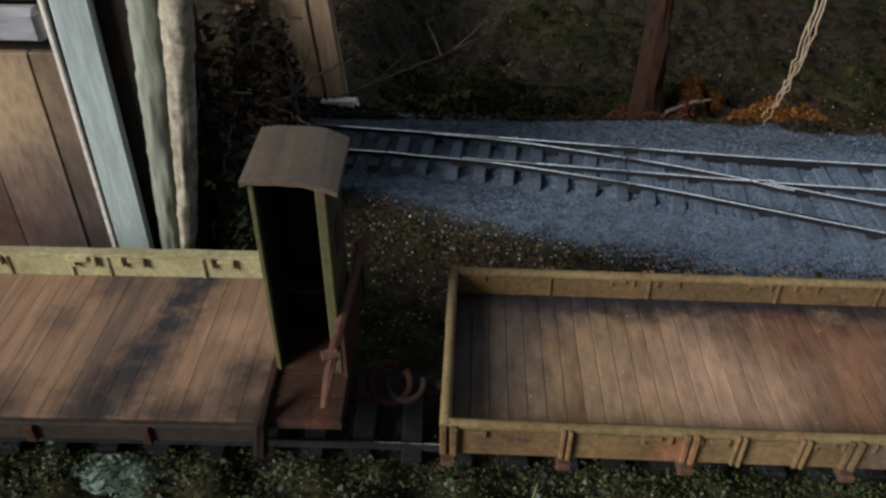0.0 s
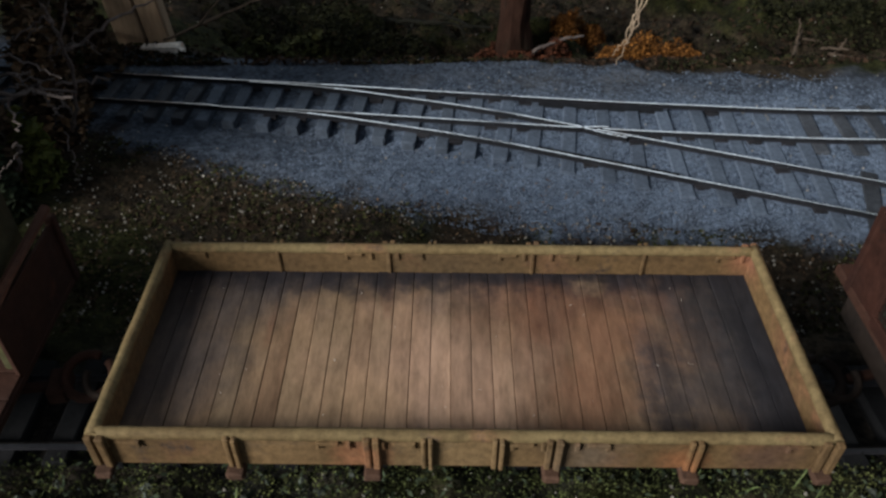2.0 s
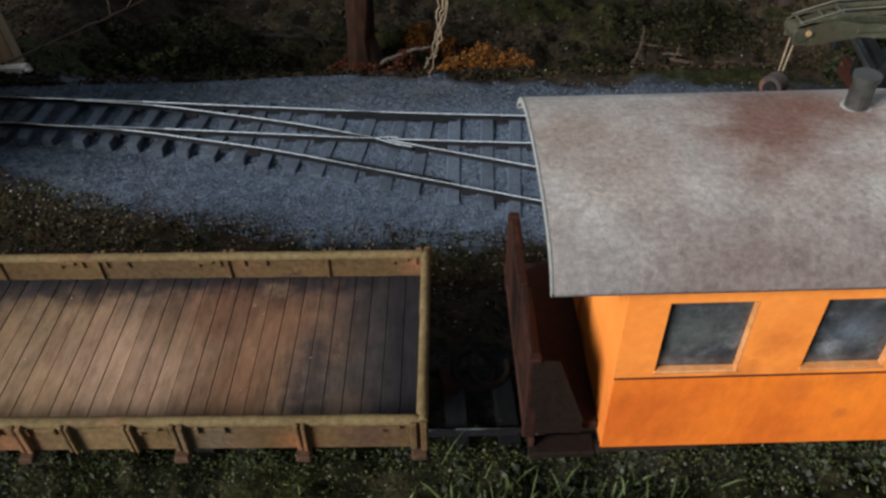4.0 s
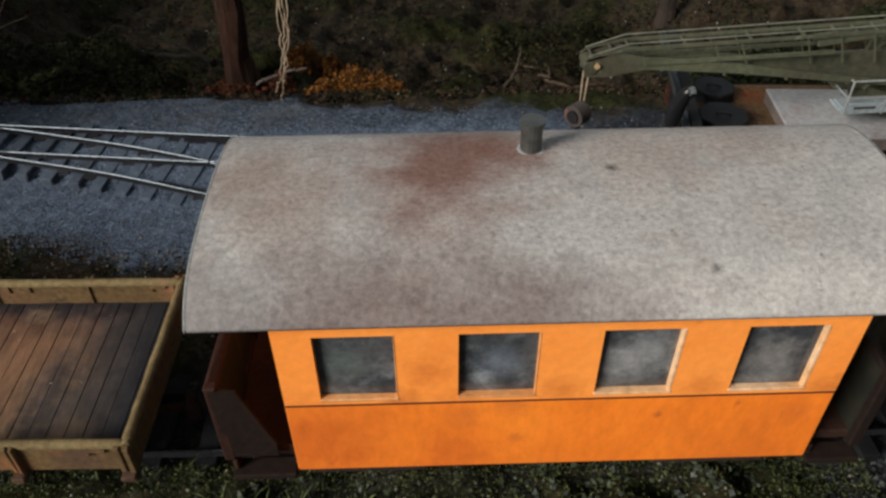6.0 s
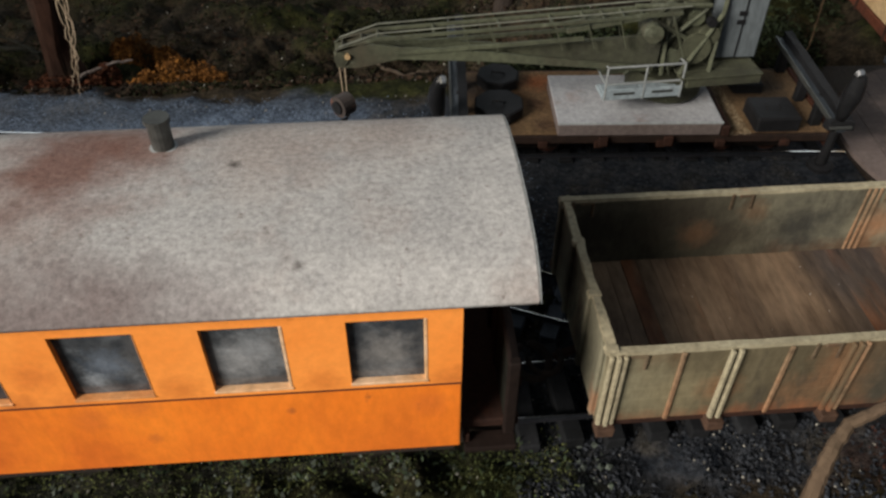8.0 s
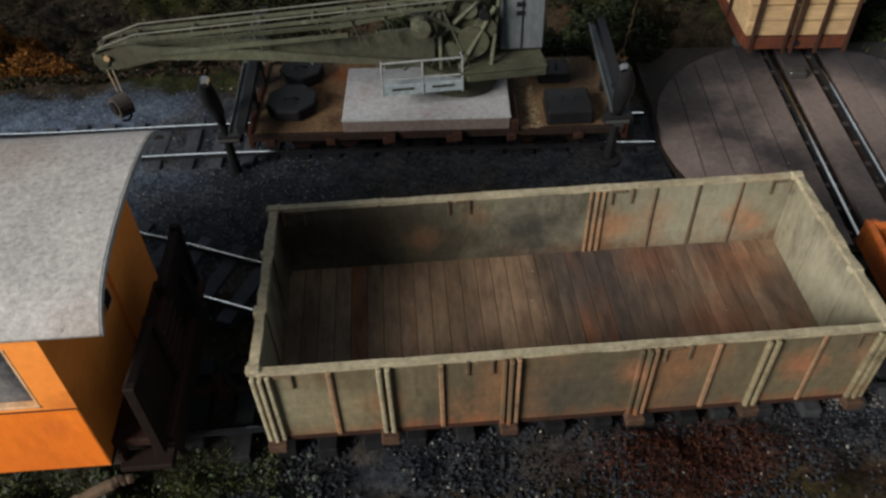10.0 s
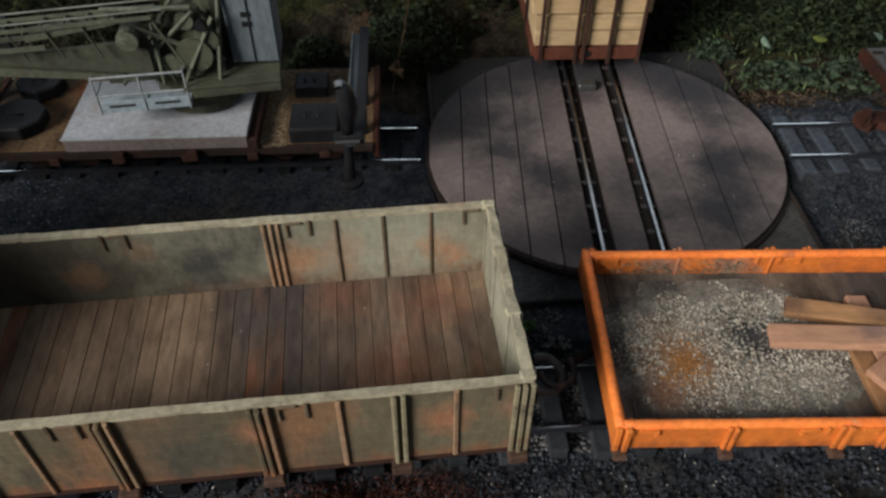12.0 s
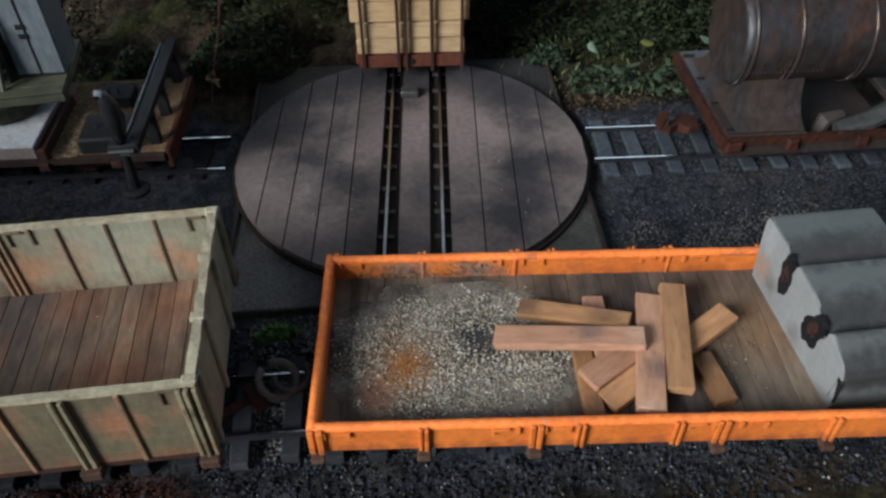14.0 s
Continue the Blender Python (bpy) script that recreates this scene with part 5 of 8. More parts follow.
# flat brake wagon with a sentry hut
def brake_wagon():
    L, W, zf, ztop, zb = 129.0, 48.0, 29.3, 36.3, 27.6
    w = thing("brake_wagon", -46, 151, 0, 0, "pale-decked brake wagon with olive sides and a rusty platform", "goods wagon", "wagons of the goods train")
    n = 31
    for k in range(n):
        a, b_ = 1.7 + (L - 3.4) * k / n, 1.7 + (L - 3.4) * (k + 1) / n
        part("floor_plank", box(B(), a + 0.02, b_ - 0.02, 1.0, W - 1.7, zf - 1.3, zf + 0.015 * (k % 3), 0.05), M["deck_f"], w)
    part("underframe", box(B(), 2, L - 2, 6, W - 6, zb - 4.5, zf - 1.3, 0.4), M["dark"], w)
    part("side_panel", box(B(), 0, L, W - 1.7, W, zb, ztop - 0.8, 0.15), M["olive_pale"], w)
    bm = B()
    sweep(bm, [(L * k / 26, W - 0.8, ztop) for k in range(27)], 2.4, -1.1, 0)
    part("top_rail", wear(bm, 0.12, 9), M["olive_pale"], w)
    part("side_panel", wear(box(B(), 0, L, -0.6, 1.0, zb - 3.4, zf - 0.4, 0.3), 0.1, 1), M["dark"], w, "dark brown lowered side")
    for xr in (24, 47.5, 56.8, L - 56.8, L - 47.5, L - 24):
        rib(w, "inner_rib", xr, W - 1.7, zf, ztop - 1.0, 1.0, 0.5, -1, M["olive_pale"])
        rib(w, "rib", xr, -0.6, zb - 3.4, zf - 0.6, 2.0, 1.0, -1, M["olive_pale"] if xr < 50 else M["rust"])
    for xs, fl in ((42, -1), (52, 1), (L - 52, -1), (L - 42, 1), (L - 20, 1)):
        staple(w, xs, W - 1.7, ztop - 1.0, -1, M["olive_pale"], fl)
    for a in (0, L - 1.7):
        part("end_panel", wear(box(B(), a, a + 1.7, 1, W - 1.7, zb - 3, zf + 0.5, 0.3), 0.1, 2), M["rust"], w)
    pl = part("platform", wear(box(B(), L, L + 15.5, 1.5, W - 6, zf - 3.0, zf - 1.2, 0.3), 0.1, 3), M["rust"], w, "brown rusted brake platform")
    for k in range(6):
        y0 = 1.8 + k * 6.6
        part("tread_plank", box(B(), L + 0.3, L + 15.2, y0, y0 + 6.3, zf - 1.2, zf - 0.6, 0.15), M["rust"], pl)
    part("end_sheet", wear(box(B(), L + 14.4, L + 15.4, 14, W - 4, zf - 3, zf + 13.5, 0.2), 0.1, 5), M["rust"], w)
    part("end_post", box(B(), L + 14, L + 16, W - 6, W - 4, zf - 3, zf + 15, 0.3), M["rust"], w)
    hr = part("hand_rail", wear(tube(B(), [(141.4, 1.0, 33.5), (141.8, 4.5, 37.5), (142.6, 8, 41.5), (144.4, 22, 45.6), (147.0, 38.6, 49.8)], [0.8, 1.0, 1.1, 1.0, 0.9], 8), 0.12, 3), M["rust_lit"], w, "rust-brown slanting hand rail")
    part("rail_joint", wear(tube(B(), [(140.6, 7.4, 41.0), (143.4, 8.6, 41.2)], 1.5, 9), 0.2, 4), M["rust_lit"], hr)
    part("end_stake", wear(tube(B(), [(127.6, -1.2, 22), (128.2, 0.6, 29), (129.6, 6, 33.5)], [1.6, 1.5, 1.0], 7), 0.2, 6), M["rust_dull"], w, "bent brown stake at the deck corner")
    running_gear(w, L, W / 2, zb - 3, 11.0)
    # hut: three walls, open towards the near side
    h = thing("sentry_hut", 83.0, 167.0, 28.7, 0, "narrow green-brown open-fronted hut with flat rusty roof", "hut")
    part("side_wall", box(B(), 0, 1.0, 0, 18.5, 0, 47.5, 0.15), M["hut"], h)
    part("side_wall", box(B(), 12.6, 13.6, 0, 18.5, 0, 47.5, 0.15), M["hut"], h)
    part("back_wall", box(B(), 1.0, 12.6, 17.5, 18.5, 0, 47.5), M["hut"], h)
    part("floor", box(B(), 1.0, 12.6, 0, 17.5, 0, 1.0), M["rust"], h)
    # Near-black panels paint the shade inside the open hut.
    part("lining", box(B(), 12.2, 12.6, 0.7, 17.4, 1.0, 47.3), M["near_black"], h, "near-black inside boards, the hut's shade painted in")
    part("lining", box(B(), 1.0, 1.4, 0.7, 17.4, 1.0, 47.3), M["near_black"], h)
    part("lining", box(B(), 1.4, 12.2, 17.1, 17.5, 1.0, 47.3), M["near_black"], h)
    for x0, wd in ((-0.15, 1.0), (12.0, 1.9)):
        part("door_post", wear(box(B(), x0, x0 + wd, -0.6, 0.6, 0, 47.5, 0.2), 0.08, 3), M["jamb"], h)
    bm = B()
    xs_ = [-1.5 + 17.6 * k / 12 for k in range(13)]
    crown_ = [(x_, 49.0 - 2.4 * max(0.0, (x_ - 6.0) / 10.1) ** 2.2 - 0.5 * max(0.0, (2.0 - x_) / 3.5) ** 2) for x_ in xs_]
    prism(bm, [(x_, z_ - 1.1) for x_, z_ in crown_] + crown_[::-1], "y", -1.2, 19.6)
    part("roof", wear(bm, 0.1, 2), M["hutroof"], h, "thin drooping brown sheet roof")
    part("window", box(B(), 13.55, 13.75, 7, 12, 26, 34), M["dark"], h, "small dark side window")
    part("seat_board", box(B(), 1.0, 12.6, 9, 17.5, 14, 15.2), M["rust"], h)


M["rust_end"] = mat("red_rust_sheet", (0.034, 0.014, 0.010), (0.018, 0.009, 0.0075), 0.75, 46, 600, 0.5, finemix=0.45, c3=(0.125, 0.036, 0.017), c3scale=44, c3at=0.55, c3soft=0.2, c4=(0.014, 0.010, 0.009), c4scale=52, c4at=0.56)
M["rust_dull"] = mat("dull_red_brown_sheet", (0.016, 0.0095, 0.0075), (0.010, 0.0070, 0.0062), 0.75, 50, 600, 0.4, c3=(0.034, 0.017, 0.012), c3scale=50, c3at=0.58, c3soft=0.2)
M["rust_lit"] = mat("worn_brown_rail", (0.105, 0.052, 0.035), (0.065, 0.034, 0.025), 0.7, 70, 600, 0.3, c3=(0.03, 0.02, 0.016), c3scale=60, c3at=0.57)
M["jamb"] = mat("mossy_green_jamb", (0.085, 0.083, 0.036), (0.055, 0.054, 0.028), 0.8, 60, 500, 0.3, c3=(0.10, 0.062, 0.034), c3scale=50, c3at=0.6)
M["near_black"] = mat("near_black_board", (0.0100, 0.0108, 0.0088), (0.0180, 0.0180, 0.0132), 0.9, 60, 500, 0.3)
M["hut"] = mat("green_brown_hut_board", (0.0518, 0.0504, 0.0274), (0.0360, 0.0331, 0.0202), 0.8, 60, 500, 0.3, c3=(0.11, 0.07, 0.04), c3scale=50, c3at=0.6)
M["hutroof"] = mat("brown_sheet_roof", (0.066, 0.049, 0.034), (0.100, 0.074, 0.051), 0.5, 30, 500, 0.2, finemix=0.35, c3=(0.044, 0.038, 0.036), c3scale=34, c3at=0.55, c3soft=0.2, c4=(0.15, 0.115, 0.068), c4scale=60, c4at=0.6)
brake_wagon()


# passenger coach
def coach():
    x0, x1, y0, y1 = 277.2, 380.6, 141.8, 194.0
    zb, zt = 29.2, 74.5
    c = thing("passenger_coach", 328.9, 168, 0, 0, "bright orange four-window coach with grey arched roof", "railway coach", "wagons of the goods train")
    ox, oy = 328.9, 168.0

    def bx(a, b_, p, q, r0, r1, r=0.0):
        return box(B(), a - ox, b_ - ox, p - oy, q - oy, r0, r1, r)

    wins = [(284.1, 298.4), (309.5, 323.9), (334.8, 349.1), (360.0, 374.3)]
    zw0, zw1 = 50.7, 68.0
    T = 2.2
    for s, (p, q) in (("near", (y0, y0 + T)), ("far", (y1 - T, y1))):
        cuts = [x0] + [v for w_ in wins for v in w_] + [x1]
        wall = part("side_wall", bx(x0, x1, p, q, zb, zw0), M["orange"], c)
        part("upper_panel", bx(x0, x1, p, q, zw1, zt), M["orange"], wall)
        for a, b_ in zip(cuts[::2], cuts[1::2]):
            part("window_pillar", bx(a, b_, p, q, zw0, zw1), M["orange"], wall)
        lower = (p - 0.12, p) if s == "near" else (q, q + 0.12)
        seam = (p - 0.16, p - 0.005) if s == "near" else (q + 0.005, q + 0.16)
        part("panel_seam", bx(x0 + 0.1, x1 - 0.1, *seam, zw0 - 1.45, zw0 - 1.05), M["rust_red"], wall, "thin dark seam between panels")
        part("lower_panel", bx(x0 + 0.2, x1 - 0.2, *lower, zb - 0.2, zw0 - 1.4), M["orange_low"], wall)
        for a, b_ in wins:
            wd = part("window", bx(a, b_, p + 1.3, p + 1.7, zw0, zw1), M["glass"], c, "dusty dark window pane with painted reflections") if s == "near" else part("window", bx(a, b_, q - 1.7, q - 1.3, zw0, zw1), M["glass"], c)
            e = p if s == "near" else q - 0.4
            part("window_sill", wear(bx(a - 0.1, b_ + 0.1, e - 0.25, e + 1.3, zw0 - 0.1, zw0 + 0.55, 0.12), 0.06, int(a)), M["sill"] if a > 330 else M["sill_o"], wd, "pale scuffed window sill")
            wj = 0.6 if a > 330 else 0.22
            part("window_jamb", bx(b_ - wj, b_ + 0.02, e - 0.1, e + 1.3, zw0 + 0.5, zw1 - 0.1, 0.1), M["sill"] if a > 330 else M["sill_o"], wd)
    def under_roof(y):
        u = min(1.0, abs(y - 168.0) / 27.7)
        return 79.2 - 4.2 * u * u - 2.9 * u**6

    for a, b_ in ((x0, x0 + T), (x1 - T, x1)):
        bm = B()
        for p, q in ((y0 + T, 163), (173, y1 - T)):
            ys = [p + (q - p) * k / 6 for k in range(7)]
            prism(bm, [(q - oy, zb), (p - oy, zb)] + [(y - oy, under_roof(y)) for y in ys], "x", a - ox, b_ - ox)
        box(bm, a - ox, b_ - ox, 163 - oy, 173 - oy, 66, 78.8)
        part("end_wall", bm, M["orange"], c)
        m_ = (a + b_) / 2
        dr = part("end_door", bx(m_ - 0.5, m_ + 0.5, 163, 173, zb, 66), M["orange"], c)
        f = a - 0.15 if a == x0 else b_ - 0.05
        for z0, z1 in ((49.5, 53.5), (55.5, 60.5)):
            bm = bx(f, f + 0.2, 165.8, 169.6, z0, z1, 0.09)
            dl = part("door_light", bm, M["near_black"], dr, "small dark door opening")
            rim = tube(B(), [(f + 0.1 - ox, y_ - oy, z_) for y_, z_ in ((165.7, z1), (169.7, z1), (169.7, z0), (165.7, z0), (165.7, z1))], 0.16, 6)
            part("light_rim", wear(rim, 0.06, int(z0)), M["sill"], dl, "pale chipped rim")
    part("floor", bx(x0, x1, y0 + 0.2, y1 - 0.2, zb - 0.8, zb + 0.6), M["dark"], c)
    # roof: an arched sheet with turned-down eaves
    n, R0, R1 = 28, 264.3, 393.4
    yc, half = 168.0, 27.7

    def prof(k, lift):
        u = -1 + 2 * k / n
        e = math.copysign(abs(u) ** 0.92, u)
        return yc - oy + e * ((half if e < 0 else half - 1.3) + lift * 0.8), 79.6 - 3.3 * e * e - 3.4 * abs(e) ** 7 + lift * (1 - 0.7 * abs(e) ** 6)
    poly = [prof(k, 1.2) for k in range(n + 1)]
    poly = [(poly[0][0], 72.6)] + poly + [(poly[-1][0], 72.6)]
    inner = [prof(k, 0.0) for k in range(n + 1)]
    inner = [(inner[0][0] + 0.3, 72.6)] + inner + [(inner[-1][0] - 0.3, 72.6)]
    bm = B()
    rings = [[bm.verts.new((x - ox, q[0], q[1])) for q in poly + inner[::-1]] for x in (R0, R0 + 0.15, R0 + 0.6, (R0 + R1) / 2, R1 - 0.6, R1 - 0.15, R1)]
    m_ = len(poly)
    for r0, r1 in zip(rings, rings[1:]):
        for k in range(2 * m_):
            q = (k + 1) % (2 * m_)
            bm.faces.new((r0[k], r0[q], r1[q], r1[k]))
    for r0 in (rings[0], rings[-1]):
        for k in range(m_ - 1):
            bm.faces.new((r0[k], r0[k + 1], r0[2 * m_ - 2 - k]))
            bm.faces.new((r0[k], r0[2 * m_ - 2 - k], r0[2 * m_ - 1 - k]))
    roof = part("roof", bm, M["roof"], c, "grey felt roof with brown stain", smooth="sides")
    for xe in (R0 - ox - 0.15, R1 - ox - 0.35):
        part("roof_edge", prism(B(), poly + inner[::-1], "x", xe, xe + 0.5), M["white"], roof, "pale worn roof edge")
    bm = tube(B(), [(325.3 - ox, 179.5 - oy, 77), (325.3 - ox, 179.5 - oy, 86.4)], 2.15, 16)
    ch = part("chimney", bm, M["chim"], roof, "dull grey stove pipe", smooth=False)
    part("flashing", tube(B(), [(325.3 - ox, 179.5 - oy, 78.6), (325.3 - ox, 179.5 - oy, 80.4)], 2.7, 14), M["white"], ch)
    part("cap", tube(B(), [(325.3 - ox, 179.5 - oy, 86.0), (325.3 - ox, 179.5 - oy, 87.0)], 2.5, 16), M["chim"], ch)
    part("vent_cap", tube(B(), [(335.8 - ox, 170.3 - oy, 78.2), (335.8 - ox, 170.3 - oy, 80.3)], 0.9, 10), M["dark"], roof, "small dark flush vent cap")
    # platforms and underframe
    part("underframe", bx(266, 392, 148, 188, 20, 28.4, 0.4), M["dark"], c)
    # Right end gets a darker sheet, the coach's shadow put into its colour.
    for a, b_, xs, sheet in ((262.6, x0, 263.2, M["rust_end"]), (x1, 393.2, 390.6, M["rust_dull"])):
        p = part("platform", bx(a, b_, 145, 191, 30.0, 32.4, 0.3), M["rust"], c, "rusty brown end platform")
        out = -1 if a < 300 else 1
        for lo, hi, zt_ in (((143.5, 161.8, 53.0), (174.6, 185.4, 51.8)) if out < 0 else ((143.5, 160.5, 52.8), (171.5, 189.5, 51.0))):
            part("end_sheet", wear(bx(xs - 0.3, xs + 0.9, lo, hi, 31.6, zt_ - 1.2, 0.3), 0.3, 2 + int(lo)), sheet, p)
            # Black inner faces paint the shade behind each end sheet.
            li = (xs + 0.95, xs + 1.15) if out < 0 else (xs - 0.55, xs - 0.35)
            part("inner_lining", bx(*li, lo, hi, 31.6, zt_ - 1.2), M["near_black"], p, "near-black inner face, its shade painted in")
            part("hand_rail", wear(bx(xs - 0.8, xs + 1.4, lo - 0.4, hi + 0.4, zt_ - 1.4, zt_, 0.55), 0.3, 3 + int(lo)), sheet, p)
        if out < 0:
            fp = part("fall_plate", bx(xs - 0.2, xs + 0.5, 162.6, 173.8, 31.6, 51.6, 0.1), M["near_black"], p, "black wire mesh panel")
            for k in range(7):
                part("mesh_wire", bx(xs - 0.45, xs - 0.15, 163.4 + 1.5 * k, 163.8 + 1.5 * k, 34, 50.6), M["rust_dull"], fp)
                part("mesh_wire", bx(xs - 0.5, xs - 0.2, 163.0, 173.4, 35.4 + 2.2 * k, 35.8 + 2.2 * k), M["rust_dull"], fp)
            for q0, q1, r0, r1 in ((162.2, 163.2, 31.6, 53.2), (173.2, 174.2, 31.6, 53.2), (162.2, 174.2, 51.2, 53.4), (162.2, 174.2, 31.6, 34.4)):
                part("mesh_frame", wear(bx(xs - 0.9, xs + 0.9, q0, q1, r0, r1, 0.2), 0.08, int(r1)), sheet, fp)
            bm = prism(B(), [(xs - ox, 31.8), (xs - ox, 52.6), (268.0 - ox, 52.0), (273.4 - ox, 36.0), (273.4 - ox, 31.8)], "y", 143.2 - oy, 143.9 - oy)
            part("side_sheet", wear(bm, 0.1, 6), M["rust_dull"], p, "dark slanting side sheet of the platform")
        else:
            fp = part("fall_plate", bx(xs - 0.6 + 0.5 * out, xs + 0.6 + 0.5 * out, 160, 172, 31.6, 48.5, 0.2), M["rust"], p)
            for k in range(5):
                part("plate_slat", bx(xs - 1.0 + 0.9 * out, xs + 1.0 + 0.9 * out, 161, 171, 33.5 + 3 * k, 34.4 + 3 * k, 0.15), M["rust"], fp)
        for yy, zt_ in (((144.2, 53.2), (184.8, 52.2)) if out < 0 else ((143.5, 53), (160.5, 52.6), (171.5, 51.2), (189.5, 51.4))):
            part("rail_post", bx(xs - 0.9, xs + 1.5, yy - 1, yy + 1, 30.4, zt_, 0.3), sheet, p)
        part("step", wear(bx(a + 1, b_ - 0.5, 141.5, 146, 26.0, 27.6, 0.3), 0.1, 4), M["rust_dull"], p)
        part("step_bracket", bx(a + 1.2, a + 2.2, 143, 146, 27.6, 30.4, 0.2), M["rust"], p)
        if out > 0:
            part("hose", tube(B(), [((xs + out * 1.5) - ox, 178 - oy, 30), ((xs + out * 3) - ox, 180 - oy, 36), ((xs + out * 1.5) - ox, 182 - oy, 43)], 0.9, 8), M["black"], p)
    for bx_ in (290, 368):
        bg = part("bogie", bx(bx_ - 13, bx_ + 13, 153, 155.5, 10, 16, 0.5), M["dark"], c)
        part("side_frame", bx(bx_ - 13, bx_ + 13, 180.5, 183, 10, 16, 0.5), M["dark"], bg)
        part("bolster", bx(bx_ - 3, bx_ + 3, 153, 183, 14, 20.5), M["dark"], bg)
        for ax in (bx_ - 8, bx_ + 8):
            for s in (-8.75, 8.75):
                bm = B()
                zr = front_z(ax)
                yr = lerp(FRONT_Y, ax)
                prism(bm, [(ax - ox + 4.4 * math.cos(t_), zr + 4.4 + 4.4 * math.sin(t_)) for t_ in [2 * math.pi * k / 16 for k in range(16)]], "y", yr - oy + s - 0.9, yr - oy + s + 0.9)
                part("wheel", bm, M["rust"], bg)


coach()


# ring couplings between the wagons
def coupling(x, y, z, seed):
    c = thing("ring_coupling", x, y, z, seed * 7, "rusty iron ring coupling between two wagons", "coupling", "couplings of the train")
    part("ring", ring(B(), (-0.8, 0, 1.6), 4.6, 1.0, (0.1, -0.4, 0.9), arc=0.93, start=0.05 * seed), M["ringiron"] if seed == 4 else M["rust"] if seed == 1 else M["dark"], c, smooth=True)
    part("hook", ring(B(), (2.6, -0.6, 1.6), 4.2, 0.8, (-0.1, -0.3, 0.95), n=14, arc=0.6, start=0.3), M["iron"] if seed == 4 else M["dark"], c, smooth=True)
    part("drawbar", box(B(), -16, -5.4, -1.0, 1.0, -1, 0.6, 0.3), M["rust"], c)
    part("drawbar", box(B(), 6.0, 17, -1.0, 1.0, -1, 0.6, 0.3), M["rust"], c)
    part("buffer_block", box(B(), -9, -5, -3.4, 3.4, -2.4, 1.6, 0.5), M["rust"], c)


coupling(107.5, 171.5, 19, 1)
coupling(255.3, 169.0, 19, 2)
coupling(402.6, 173.8, 14, 3)
coupling(554.6, 174.0, 12, 4)


# load of the orange wagon
def in_wagon(lx, ly):
    a = radians(-4.6)
    return 563.0 + lx * math.cos(a) - ly * math.sin(a), 149.6 + lx * math.sin(a) + ly * math.cos(a)


def timber(p, q, w, h, z0, z1, seed):
    """A sawn plank from p to q; its underside rises from z0 to z1."""
    a, b_ = Vector((*p, z0)), Vector((*q, z1))
    d = b_ - a
    t = new("timber_plank")
    yaw, pitch = math.atan2(d.y, d.x), -math.asin(d.z / d.length)
    t.matrix_world = Matrix.Translation(a * U) @ Matrix.Rotation(yaw, 4, "Z") @ Matrix.Rotation(pitch, 4, "Y")
    tagged(t, "short raw sawn plank lying in the orange wagon", "plank", "timber in the wagon")
    bm = B()
    box(bm, 0, d.length, -w / 2, w / 2, 0, h)
    bmesh.ops.bevel(bm, geom=list(bm.edges), offset=0.18, segments=1, affect="EDGES", clamp_overlap=True)
    part("board", wear(bm, 0.22, seed), M[("plank", "plank_b", "plank_r")[seed % 3]], t)


zf_o = 21.5
timber((625.8, 170.0), (624.0, 147.5), 4.6, 2.0, zf_o, zf_o, 1)
timber((632.0, 182.0), (630.2, 160.0), 5.0, 2.0, zf_o, zf_o, 11)
timber((638.0, 164.5), (624.2, 156.6), 6.2, 2.2, zf_o + 2.1, zf_o + 2.0, 2)
timber((662.2, 171.5), (627.4, 151.4), 5.8, 2.2, zf_o + 2.4, zf_o + 0.2, 3)
timber((652.2, 162.0), (653.4, 148.2), 5.0, 2.2, zf_o, zf_o, 4)
timber((644.3, 177.6), (635.2, 145.9), 6.2, 2.4, zf_o + 3.8, zf_o + 3.2, 5)
timber((650.7, 179.7), (643.0, 150.0), 5.8, 2.4, zf_o + 4.4, zf_o + 3.6, 6)
timber((613.7, 180.5), (637.4, 169.6), 5.4, 2.2, zf_o + 0.8, zf_o + 4.2, 7)
timber((606.1, 172.0), (638.8, 163.2), 5.4, 2.4, zf_o + 1.0, zf_o + 6.3, 8)


def sawdust():
    """A shallow spread of sawdust and chips over the floor of the wagon."""
    rs = np.random.RandomState(5)
    verts, faces = [], []
    nu, nv = 56, 40
    for j in range(nv + 1):
        for i in range(nu + 1):
            lx, ly = 3 + 60 * i / nu, 2.6 + 43 * j / nv
            e = 1 - ((lx - 31) / 29) ** 2 - ((ly - 24) / 22.5) ** 2 + 0.35 * noise.noise((lx * 0.12, ly * 0.12, 5.0))
            h = 0.12 + 0.8 * max(e, 0) ** 0.6 + 0.3 * noise.noise((lx * 0.5, ly * 0.5, 7.0)) if e > -0.12 else -0.5
            verts.append((lx * U, ly * U, (zf_o - 0.05 + max(h, -0.4)) * U))
    for j in range(nv):
        for i in range(nu):
            a = j * (nu + 1) + i
            faces.append((a, a + 1, a + nu + 2, a + nu + 1))
    me = bpy.data.meshes.new("sawdust")
    me.from_pydata(verts, [], faces)
    me.materials.append(M["sand"])
    for p in me.polygons:
        p.use_smooth = True
    heap = tagged(new("sawdust_heap", me), "grey and ochre sawdust heap spread on the wagon floor", "sawdust", kind="stuff")
    heap.matrix_world = pose(563.0 * U, 149.6 * U, 0, 0, 0, -4.6)


sawdust()


